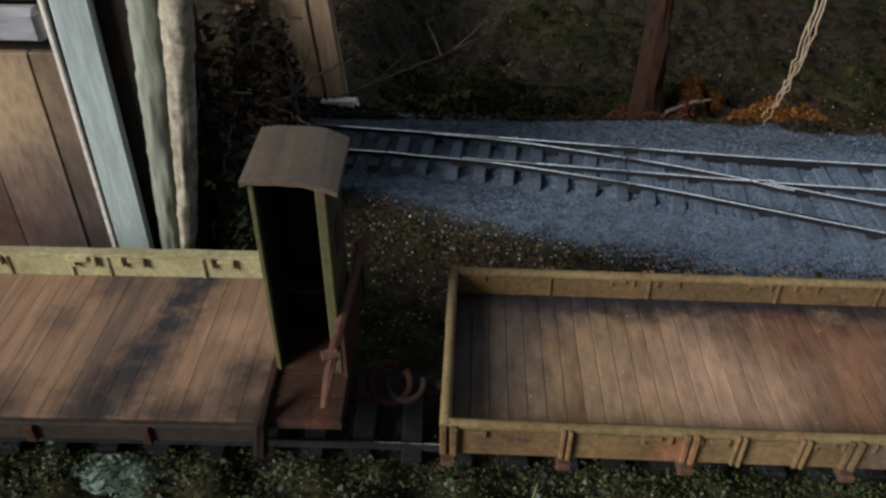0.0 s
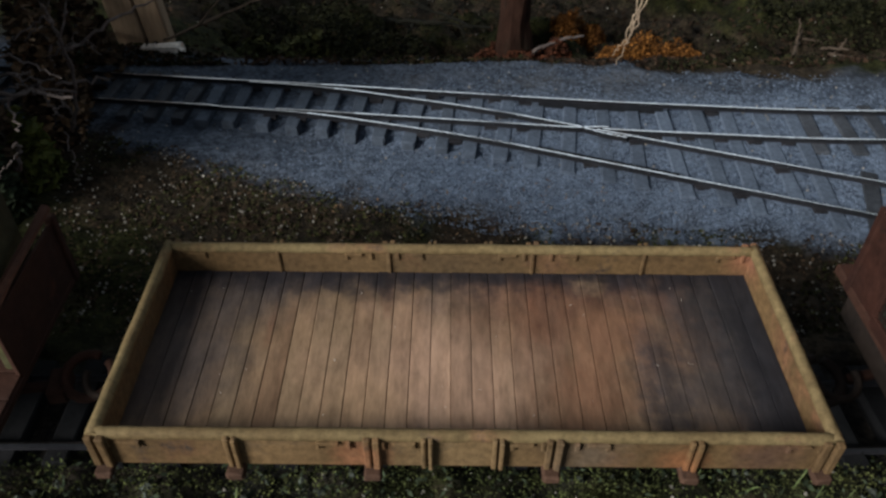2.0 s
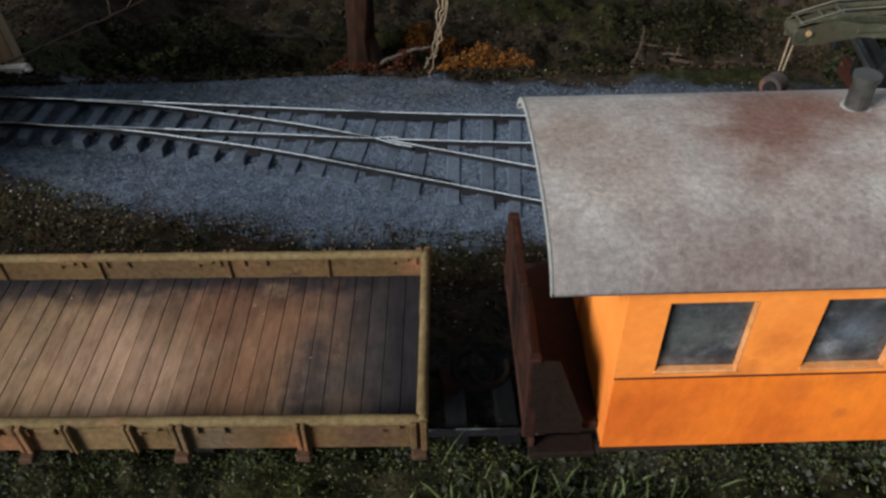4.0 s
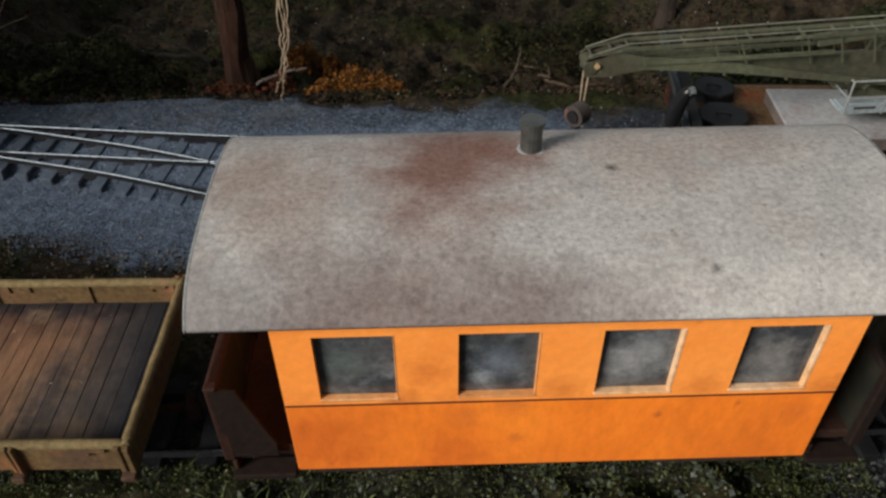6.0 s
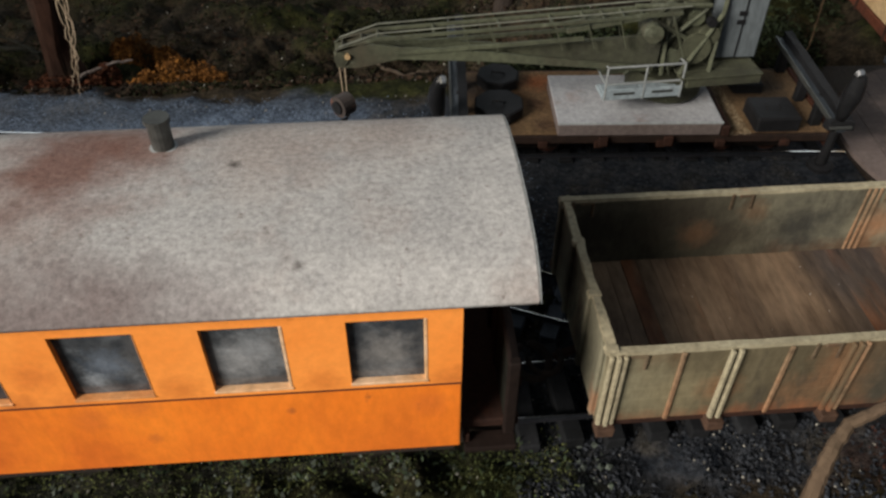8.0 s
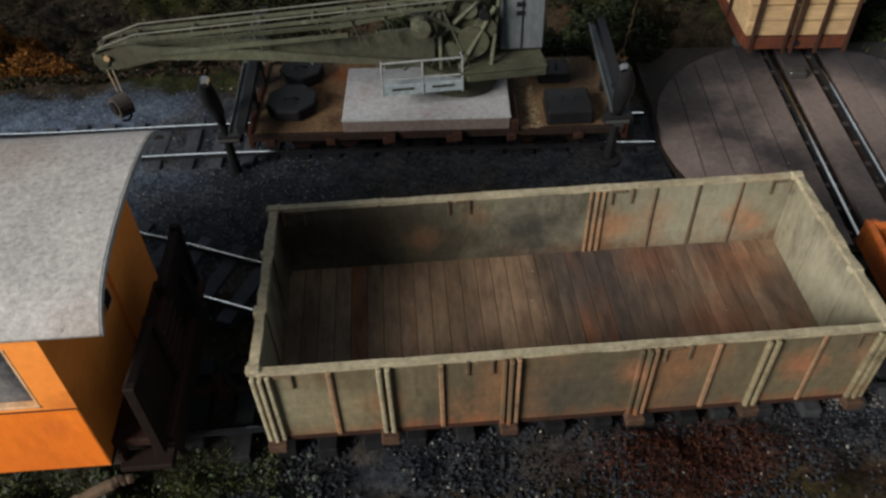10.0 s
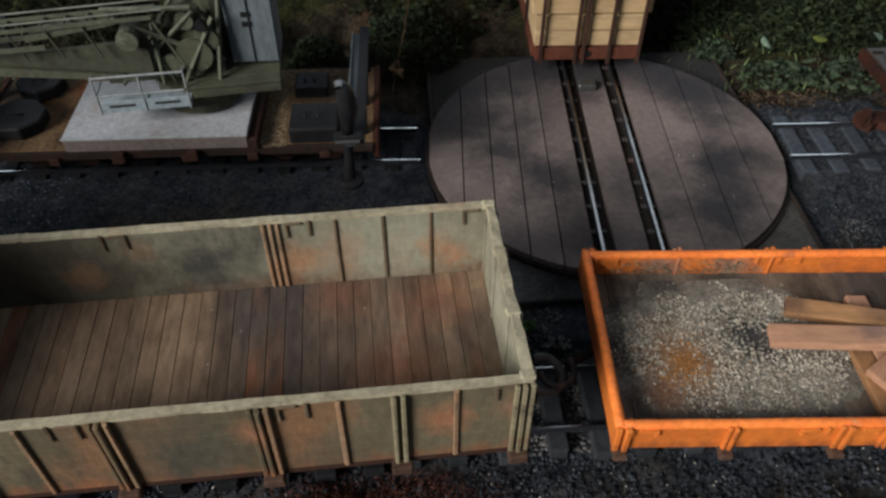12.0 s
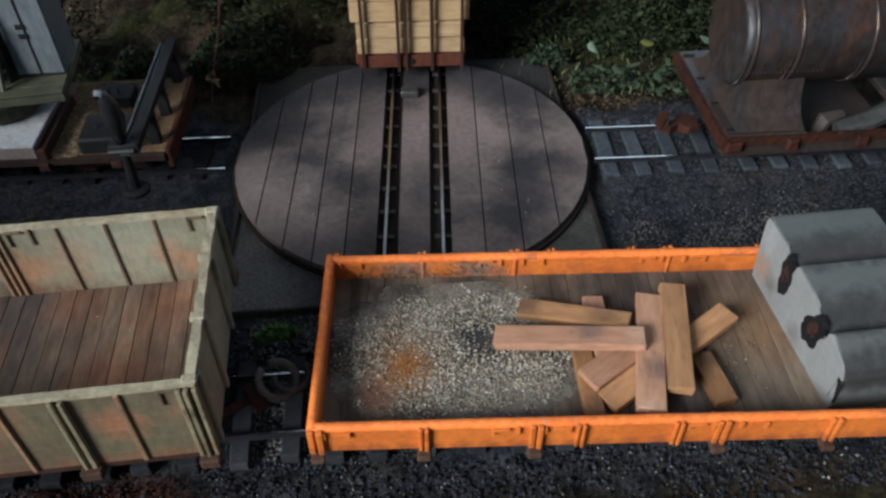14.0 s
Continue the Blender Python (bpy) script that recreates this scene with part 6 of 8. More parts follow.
def tank():
    t = thing("moulded_tank", 675.6, 144.2, 0, 0.2, "grey moulded tank load with three flat humps", "tank")
    zb = 21.5
    # outline of the end, from the far foot over three humps to the near foot
    poly = [(42.0, zb), (43.6, 33.0), (44.2, 38.6), (43.4, 39.9), (42.2, 40.2), (33.8, 40.1), (32.9, 39.6), (30.2, 36.6), (28.6, 34.6), (27.9, 36.2), (27.6, 38.9), (26.8, 39.5), (17.4, 38.8), (16.4, 38.2), (13.2, 34.4), (10.8, 32.6), (10.1, 34.2), (9.7, 36.4), (8.8, 36.9), (2.6, 34.6), (1.4, 33.4), (0.7, 31.6), (0.4, zb)]
    bm = B()
    prism(bm, poly[::-1], "x", 0, 26)
    bmesh.ops.bevel(bm, geom=[e for e in bm.edges if abs(e.verts[0].co.x - e.verts[1].co.x) < 1e-6], offset=0.35, segments=2, affect="EDGES", clamp_overlap=True)
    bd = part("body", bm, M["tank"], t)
    part("end_plate", wear(prism(B(), [(p[0] * 0.985 + 0.3, p[1] - 0.35) for p in poly[::-1]], "x", -0.3, 0.2), 0.07, 3), M["tank_end"], bd, "pale end face")
    # Black strips in the valleys: grime, deepened with painted shade.
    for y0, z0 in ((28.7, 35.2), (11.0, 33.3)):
        part("grimy_valley", sweep(B(), [(0.5, y0, z0), (25.5, y0, z0)], 1.9, -0.6, 0.35), M["near_black"], bd, "black strip in the valley, grime with shade painted in")
    for yc, zc, ry, rz, sh in ((29.8, 33.2, 2.4, 5.6, -0.12), (14.6, 31.6, 3.4, 4.9, 0.2)):
        rim = [2 * math.pi * k / 26 for k in range(26)]
        for nm, f, x0, x1, mt, lb in (("scorch_hole", 1.0, -0.5, 0.6, M["black"], "blackened opening between humps"), ("rusty_plug", 0.45, -0.62, 0.2, M["rust"], "rust-brown inside of the opening")):
            bm = B()
            prism(bm, [(yc + f * ry * (1 + 0.13 * math.sin(3 * a + yc) + 0.1 * math.sin(7 * a)) * math.cos(a) - sh * f * rz * math.sin(a), zc + (0.5 if f < 1 else 0) + f * rz * (1 + 0.1 * math.sin(5 * a + 1)) * math.sin(a)) for a in rim], "x", x0, x1)
            part(nm, wear(bm, 0.16, int(yc)), mt, t, lb)
    part("drain_slot", wear(box(B(), -0.45, 0.4, 0.6, 2.6, 23.5, 31.0, 0.3), 0.25, 9), M["black"], t, "blackened slot at the corner")

tank()


# breakdown crane on its flat wagon
def crane_wagon():
    w = thing("crane_wagon", 394.5, 268.0, 0, -3.2, "low flat wagon with dusty ochre deck carrying a crane", "goods wagon")
    L, W = 123.0, 43.0
    for k in range(24):
        a = L * k / 24
        part("deck_plank", box(B(), a + 0.03, a + L / 24 - 0.03, 0.6, W - 0.6, 17.6, 19.6 + 0.04 * (k % 3), 0.06), M["cream"], w)
    for y0 in (-0.8, W - 0.8):
        part("side_sill", wear(box(B(), 0, L, y0, y0 + 1.6, 16.6, 19.4, 0.25), 0.1, 1), M["sill_d"], w, "dark sooty brown side sill")
        for xr in (6, 26, 45, 66, 86, 108):
            part("stake_pocket", wear(box(B(), xr - 1.6, xr + 1.6, y0 - 1.2 if y0 < 0 else y0 + 1.6, y0 if y0 < 0 else y0 + 2.8, 15.6, 18.0, 0.2), 0.1, xr), M["rust"], w)
    for a in (-1.6, L):
        part("end_beam", wear(box(B(), a, a + 1.6, 0, W, 13.5, 20.4, 0.25), 0.15, 2), M["flake"], w, "flaking rusty end beam")
    part("underframe", box(B(), 3, L - 3, 8, W - 8, 10.5, 17.6), M["dark"], w)
    running_gear(w, L, W / 2 - 0.5, 13, 5.0)
    s = thing("tread_slab", 425.0, 265.0, 20.0, -3.4, "pale chequered steel slab lying across the wagon deck", "slab")
    part("body", box(B(), 0, 54.6, 0, 31.0, 0, 4.4, 0.3), M["slabside"], s)
    part("tread_plate", wear(box(B(), -0.2, 54.8, -0.25, 31.2, 4.4, 5.2, 0.2), 0.06, 4), M["slab"], s, "pale worn tread plate")
    part("worn_edge", wear(box(B(), -0.3, 54.9, -0.42, 0.3, 4.75, 5.3, 0.12), 0.05, 5), M["white"], s, "bright worn front edge")
    part("end_board", wear(box(B(), 54.9, 57.6, -0.4, 31, -0.2, 3.4, 0.3), 0.15, 8), M["rust"], s, "dark brown end board")
    for k in range(2):
        part("bearer", box(B(), 14 + 22 * k, 17 + 22 * k, -1.4, 0.2, -3.5, 0, 0.2), M["rust"], s)
    for x, y, r, n, rot in ((407.3, 281.5, 9.0, 8, 0.3), (409.5, 301.0, 8.0, 8, 0.1)):
        b_ = thing("ballast_weight", x, y, 19.8, 0, "dark octagonal iron weight on the crane wagon deck", "weight", "weights on the crane wagon")
        bm = B()
        prism(bm, [(r * math.cos(rot + 2 * math.pi * k / n), r * math.sin(rot + 2 * math.pi * k / n)) for k in range(n)], "z", 0, 4.2)
        bmesh.ops.bevel(bm, geom=list(bm.edges), offset=0.5, segments=1, affect="EDGES")
        part("body", bm, M["black"], b_)
        part("lifting_eye", ring(B(), (0, 0, 4.4), 2.2, 0.35, (0.2, 0.6, 1), n=12, m=5), M["black"], b_)
    for x, y, sc in ((492.0, 262.5, 1.0), (493.0, 287.0, 0.72)):
        b_ = thing("ballast_weight", x, y, 19.6, -2, "dark rectangular iron weight on the crane wagon deck", "weight", "weights on the crane wagon")
        part("body", wear(box(B(), 0, 15.0 * sc, 0, 14.0 * sc, 0, 5.6 * sc, 0.6), 0.15, int(x)), M["black"], b_)
        for yy in (4, 11):
            part("handle", ring(B(), ((2.5 + yy * 0.6) * sc, 7 * sc, 5.4 * sc), 1.4, 0.3, (1, 0, 0.2), n=8, m=5, arc=0.5), M["black"], b_)


crane_wagon()


def crane():
    c = thing("breakdown_crane", 470, 276, 26.5, 0, "faded green breakdown crane with lowered lattice jib", "crane")
    ox, oy, oz = 470, 276, 26.5
    g, d = M["crane"], M["crane_d"]

    def bx(a, b_, p, q, r0, r1, r=0.2, turn=None):
        return box(B(), a - ox, b_ - ox, p - oy, q - oy, r0 - oz, r1 - oz, r, turn)

    def v(x, y, z):
        return (x - ox, y - oy, z - oz)

    part("turntable_ring", tube(B(), [v(465, 285, 26.5), v(465, 285, 35)], 13, 20), d, c, smooth=False)
    rot = Matrix.Rotation(radians(4), 4, "Z")
    part("platform", wear(bx(440, 491, 279, 300, 35.5, 38.5, 0.3, rot), 0.15, 2), g, c, "green plank platform")
    part("side_platform", wear(bx(465.5, 491, 267, 278.8, 35.5, 38.5, 0.3, rot), 0.15, 3), d, c)
    for k in range(4):
        part("platform_plank", bx(463, 491, 266.6 + 4.5 * k, 270.6 + 4.5 * k, 38.6, 39.3, 0.15, rot), d, c)
    # machinery house with sloping plates
    cheek = [(456 - ox, 38.5 - oz), (475 - ox, 38.5 - oz), (476 - ox, 49 - oz), (471 - ox, 60 - oz), (464 - ox, 61 - oz), (458 - ox, 50 - oz)]
    for y0 in (274.5, 293):
        part("cheek_plate", prism(B(), cheek, "y", y0 - oy, y0 + 1.6 - oy), M["crane_d"], c)
    for a, b_ in (((446, 271, 39), (470, 273, 60)), ((452, 270.5, 58), (476, 273, 44)), ((458, 270, 39), (458, 272.5, 57)), ((464, 270, 39), (475, 272.5, 58)), ((474, 270.5, 39), (477, 276, 63)), ((448, 283, 39), (466, 283, 64)), ((470, 271, 62), (446, 271, 62.5))):
        part("strut", tube(B(), [v(*a), v(*b_)], 0.75, 6), g, c)
    for k, (xa, ya, za, ra) in enumerate(((461, 271.5, 44, 3.2), (472, 272, 51, 3.6), (467, 272.5, 57, 2.6), (450, 272, 46, 2.4))):
        part("gear_wheel", tube(B(), [v(xa, ya, za), v(xa, ya + 1.4, za)], ra, 14), d if k % 2 else g, c)
    part("motor_box", wear(bx(459, 472, 283, 292, 38.5, 55, 0.5), 0.3, 7), d, c)
    part("control_box", wear(bx(446, 453, 276, 284, 38.5, 46, 0.4), 0.2, 8), g, c)
    part("winch_drum", tube(B(), [v(466, 274, 50), v(466, 293, 50)], 6.5, 14), d, c)
    part("gear_wheel", tube(B(), [v(468, 271, 47), v(468, 272.2, 47)], 5.2, 18), d, c)
    part("hub", tube(B(), [v(471.5, 270.6, 56), v(471.5, 273, 56)], 1.5, 10), M["black"], c, "dark bolt hole boss")
    for a, b_ in (((455, 272.5, 38.8), (462, 272.5, 62)), ((461, 271.6, 38.8), (455, 271.6, 55)), ((467, 271.5, 38.8), (459, 271.5, 58)), ((474, 294, 38.8), (464, 294, 62))):
        part("brace", sweep(B(), [v(*a), v(*b_)], 1.4, -0.8, 0.8), g, c)
    part("boiler", tube(B(), [v(472, 289, 38.5), v(472, 289, 74)], 5.5, 14), d, c)
    # jib: two side plates tapering into a lattice
    for y0 in (267.2, 273.6):
        bm = B()
        prism(bm, [(p[0] - ox, p[1] - oz) for p in ((353.4, 52.6), (354.0, 47.2), (361, 47.0), (373, 49.4), (400, 47.6), (430, 44.4), (452, 42.2), (452, 43.6), (430, 46.6), (402, 50.6), (384, 52.4), (374, 53.2), (366, 54.6), (358, 54.2))], "y", y0 - oy, y0 + 0.8 - oy)
        jp = part("jib_plate", bm, g, c, "pale green riveted jib plate")
        part("upper_chord", sweep(B(), [v(354.5, y0 + 0.4, 52.8), v(366, y0 + 0.4, 56.2), v(400, y0 + 0.4, 58.0), v(460, y0 + 0.4, 61.4)], 0.8, -0.5, 0.4), g, jp)
        part("middle_chord", sweep(B(), [v(372, y0 - 0.2, 51.8), v(430, y0 - 0.2, 54.6)], 0.9, -0.8, 0.3), g, jp)
        part("guy_cable", tube(B(), [v(355, y0 + 1.5, 53.4), v(367, y0 + 1.5, 57.4), v(463, y0 + 1.5, 63)], 0.25, 5), M["cable"], jp)
        for xa in (396, 404, 424, 434, 444):
            part("lattice_bar", sweep(B(), [v(xa, y0 + 0.4, 50.5), v(xa - 3, y0 + 0.4, 57.4 + (xa - 400) * 0.055)], 0.8, -0.4, 0.4), g, jp)
    for xa, za in ((356, 53.2), (362, 55.0), (367, 56.2), (384, 57.2), (404, 58.2), (420, 59.1), (430, 59.7), (436, 60.0), (442, 60.4), (448, 60.7), (378, 49), (398, 47), (418, 45), (438, 43)):
        part("cross_bar", tube(B(), [v(xa, 267.4, za), v(xa, 274.2, za)], 0.45, 6), g, c)
    bm = prism(B(), [(p[0] - ox, p[1] - oz) for p in ((374, 50.0), (400, 48.2), (430, 45.0), (456, 42.6), (456, 53.5), (436, 51.8), (404, 50.4))], "y", 270.0 - oy, 271.4 - oy)
    part("jib_web", bm, d, c, "dark green web plate inside the jib")
    for yy in (268.6, 272.8):
        part("rack_bar", sweep(B(), [v(425, yy, 56.5), v(450, yy, 60.5)], 1.4, -0.9, 0.6), g, c)
    sh = part("sheave", tube(B(), [v(355.6, 266.6, 50.4), v(355.6, 275, 50.4)], 2.2, 16), d, c)
    part("sheave_pin", tube(B(), [v(357.5, 266.2, 51.2), v(357.5, 267.4, 51.2)], 0.9, 10), M["crate"], sh, "yellow pin end")
    part("sheave", tube(B(), [v(452, 266.4, 55), v(452, 275, 55)], 3.0, 14), g, c)
    # hoist wires and pulley block
    for dx in (-0.9, 0.9):
        part("hoist_wire", tube(B(), [v(355.3 + dx, 270.6, 48), v(355.4 + dx * 0.7, 272.3, 36)], 0.22, 5), M["vine"], c)
    hb = part("hook_block", tube(B(), [v(352.8, 270.6, 31), v(356.4, 273.8, 31)], 3.7, 18), M["iron"], c, "round dark pulley block")
    part("block_cheek", tube(B(), [v(352.2, 270.0, 31), v(352.8, 270.6, 31)], 2.2, 14), M["black"], hb)
    part("hook", ring(B(), v(354.6, 272.4, 27.0), 2.0, 0.5, (0.7, -0.7, 0), n=12, m=6, arc=0.75), M["black"], hb)
    # railed access platform
    r3 = Matrix.Rotation(radians(3), 4, "Z")
    p = part("access_platform", wear(bx(438.4, 464.2, 267.2, 276.0, 32.4, 33.4, 0.2, Matrix.Translation((0, 0.6, 0)) @ r3), 0.1, 3), M["paleblue"], c, "pale blue railed access platform")
    for k in range(2):
        part("floor_panel", wear(box(B(), -31.0 + 13.0 * k, -18.6 + 13.0 * k, -8.4, -0.4, 7.0, 7.6, 0.15, r3), 0.06, k), M["paleblue"], p)
        part("kick_plate", wear(box(B(), -31.0 + 13.0 * k, -18.6 + 13.0 * k, -9.0, -8.6, 6.4, 10.2, 0.1, r3), 0.05, k), M["paleblue"], p)
        part("label_plate", box(B(), -28.6 + 12.8 * k, -21.6 + 12.8 * k, -9.2, -9.02, 8.2, 9.0, 0.0, r3), M["chim"], p)
    top = 44.6
    for xa in (438.6, 451.4, 464.0):
        a = r3 @ Vector(v(xa, 267.2, 32.5))
        b_ = r3 @ Vector(v(xa, 267.2, top))
        part("rail_post", tube(B(), [a, b_], 0.34, 6), M["railgrey"], p)
    for z in (top, 38.6):
        part("guard_rail", tube(B(), [r3 @ Vector(v(438.6, 267.2, z)), r3 @ Vector(v(464.0, 267.2, z))], 0.36, 6), M["railgrey"], p)
    for xa in (438.6, 464.0):
        part("guard_rail", tube(B(), [r3 @ Vector(v(xa, 267.2, 38.6)), r3 @ Vector(v(xa, 275.6, 38.6))], 0.32, 6), M["railgrey"], p)
        part("guard_rail", tube(B(), [r3 @ Vector(v(xa, 267.2, top)), r3 @ Vector(v(xa, 275.6, top - 1.5))], 0.32, 6), M["railgrey"], p)
    part("step_tread", bx(433, 445, 284, 287.5, 39.5, 40.6), M["white"], c)
    # driver's cabin
    cb = part("cabin", wear(bx(477.6, 491.4, 276.5, 291, 40.5, 80, 0.4), 0.12, 5), M["cab"], c, "pale blue-grey driver's cabin")
    part("door_seam", bx(484.0, 484.4, 276.2, 276.6, 41, 80, 0), M["black"], cb)
    for dz in (52.5, 55.5):
        part("door_catch", bx(482.2, 484.8, 276.1, 276.6, dz, dz + 1.5, 0.1), M["black"], cb)


crane()


# end gear of the crane wagon
def end_gear():
    """Black end gear of the crane wagon: a long channel across each end and a goose-necked coupling hook."""
    for x0, x1, y0, y1, z0, z1, nm in ((513.4, 517.2, 246.5, 306, 33.0, 34.0, "at the wagon end"), (393.2, 396.8, 261, 322, 27.6, 37.0, "at the crane wagon end")):
        b = thing("end_channel", x0, y0, z0, 0, "black iron channel with grey-blue web, " + nm, "channel", "channels of the crane wagon")
        n = 8
        pts = [((x1 - x0) * k / n, (y1 - y0) * k / n, (z1 - z0) * k / n) for k in range(n + 1)]
        part("channel", wear(sweep(B(), pts, 3.0, -2.6, 0), 0.18, 3), M["black"], b)
        part("web", wear(sweep(B(), [(p[0] - 2.6, p[1], p[2]) for p in pts], 2.6, -3.2, -2.4), 0.12, 4), M["blueiron"], b, "grey-blue web of the channel")
        part("lip", wear(sweep(B(), [(p[0] - 4.0, p[1], p[2]) for p in pts], 0.6, -3.2, -1.6), 0.1, 5), M["chim"], b, "worn bright lip")
        for f in (0.34, 0.6, 0.94):
            q = Vector(pts[0]).lerp(Vector(pts[-1]), f)
            part("foot", wear(box(B(), q.x - 2.2, q.x + 1.2, q.y - 1.4, q.y + 1.4, 19.0 - z0, q.z - 2.4, 0.3), 0.15, int(f * 10)), M["black"], b)
    for x, y, z, flip, kz, ky, lab in ((509.6, 248.4, 15.0, 1, 0.8, 0.2, "black goose-necked coupling hook with a worn silver knob"), (386.0, 270.0, 1.0, -1, 1.0, 1.0, "black goose-necked coupling hook at the wagon end")):
        p = thing("coupling_hook", x, y, z, 0, lab, "coupling", "coupling hooks of the crane wagon")

        def up(pts):
            return [(a * flip, b * ky, c * kz) for a, b, c in pts]
        part("base_plate", tube(B(), [(0, 0, -0.6), (0, 0, 0.2), (0, 0, 1.4), (0, 0, 2.0)], [3.2, 4.2, 4.2, 3.0], 14), M["black"], p)
        part("stand", tube(B(), up([(0, 0, 1.4), (0.4, 0, 12), (0.6, -0.5, 24)]), [1.9, 1.4, 1.3], 10), M["black"], p)
        part("bracket", wear(box(B(), -3.4, 5.0, -1.8, 1.8, 15.0, 18.2, 0.5), 0.2, 2), M["black"], p)
        part("neck", wear(tube(B(), up([(0.6, -0.5, 23), (0.9, -1.5, 28), (1.4, -3.5, 34), (1.2, -6.0, 39.5), (0.6, -8.0, 43.0), (-0.2, -9.0, 45.4)]), [1.5, 2.3, 2.9, 2.6, 1.9, 1.1], 12), 0.15, 3), M["blackgloss"], p, "swollen glossy goose neck", smooth=True)
        part("knob", tube(B(), [(-0.3 * flip, -10.4 * ky - 1.2, 44.0 * kz), (-0.2 * flip, -9.0 * ky, 44.6 * kz)], [1.0, 1.5], 10), M["steel"], p, "bare silver knob")
        part("pin", tube(B(), [(-3.0, -2.2, 16.6), (4.0, -2.2, 16.6)], 0.6, 8), M["chim"], p)


end_gear()


# crate wagon behind the turntable
def crate_wagon():
    w = thing("crate_wagon", 599.0, 318.5, 0, -4.5, "rust-red stake wagon stacked with pale timber crates", "goods wagon")
    part("frame", wear(box(B(), -20.5, 20.5, 0, 95, 10.5, 14.8, 0.4), 0.2, 3), M["rust_red"], w)
    part("buffer_beam", wear(box(B(), -19.5, 20.0, -1.8, 0, 10.0, 15.0, 0.3), 0.2, 4), M["rust_red"], w)
    part("headstock_bolt", tube(B(), [(0, -2.4, 12.5), (0, -1.8, 12.5)], 1.3, 10), M["black"], w)
    for xs in (-17.5, -4.5, -1.5, 8.0, 19.0):
        part("stake", wear(box(B(), xs - 0.6, xs + 0.6, -3.0, -1.8, 8.5, 62, 0.15), 0.12, int(xs)), M["rust"], w, "dark rusty upright stake")
    for sy in (20, 50, 80):
        for xs in (-21.2, 20.4):
            part("stake", box(B(), xs, xs + 1.2, sy, sy + 1.2, 10, 60), M["rust"], w)
    running_gear_short(w)
    k = 0
    for row, (z0, z1) in enumerate(((15.0, 27.5), (28.0, 44.0), (44.5, 60))):
        for i in range(4):
            c = thing("timber_crate", 0, 0, 0, 0, "pale rough timber crate stacked on the stake wagon", "crate", "crates on the stake wagon")
            c.matrix_world = w.matrix_world @ pose(0, i * 23 * U, z0 * U)
            half = 21.5 if row else 19.8
            h = z1 - z0
            part("box", box(B(), -half, half, 0.4, 22.4, 0.2, h - 0.2, 0.2), M["crate"], c)
            for b_ in range(2):
                part("front_board", wear(box(B(), -half, half, -0.6, 0.4, h * b_ / 2 + 0.25, h * (b_ + 1) / 2 - 0.25, 0.2), 0.2, k), M["crate"], c)
                k += 1


def running_gear_short(w):
    for ay in (12, 80):
        for s in (-8.75, 8.75):
            bm = B()
            prism(bm, [(ay + 4.2 * math.cos(a), 9.2 + 4.2 * math.sin(a)) for a in [2 * math.pi * k / 16 for k in range(16)]], "x", s - 0.9, s + 0.9)
            part("wheel", bm, M["rust"], w)
        part("axle_guard", box(B(), -13, 13, ay - 4, ay + 4, 8.0, 10.5, 0.3), M["dark"], w)


crate_wagon()


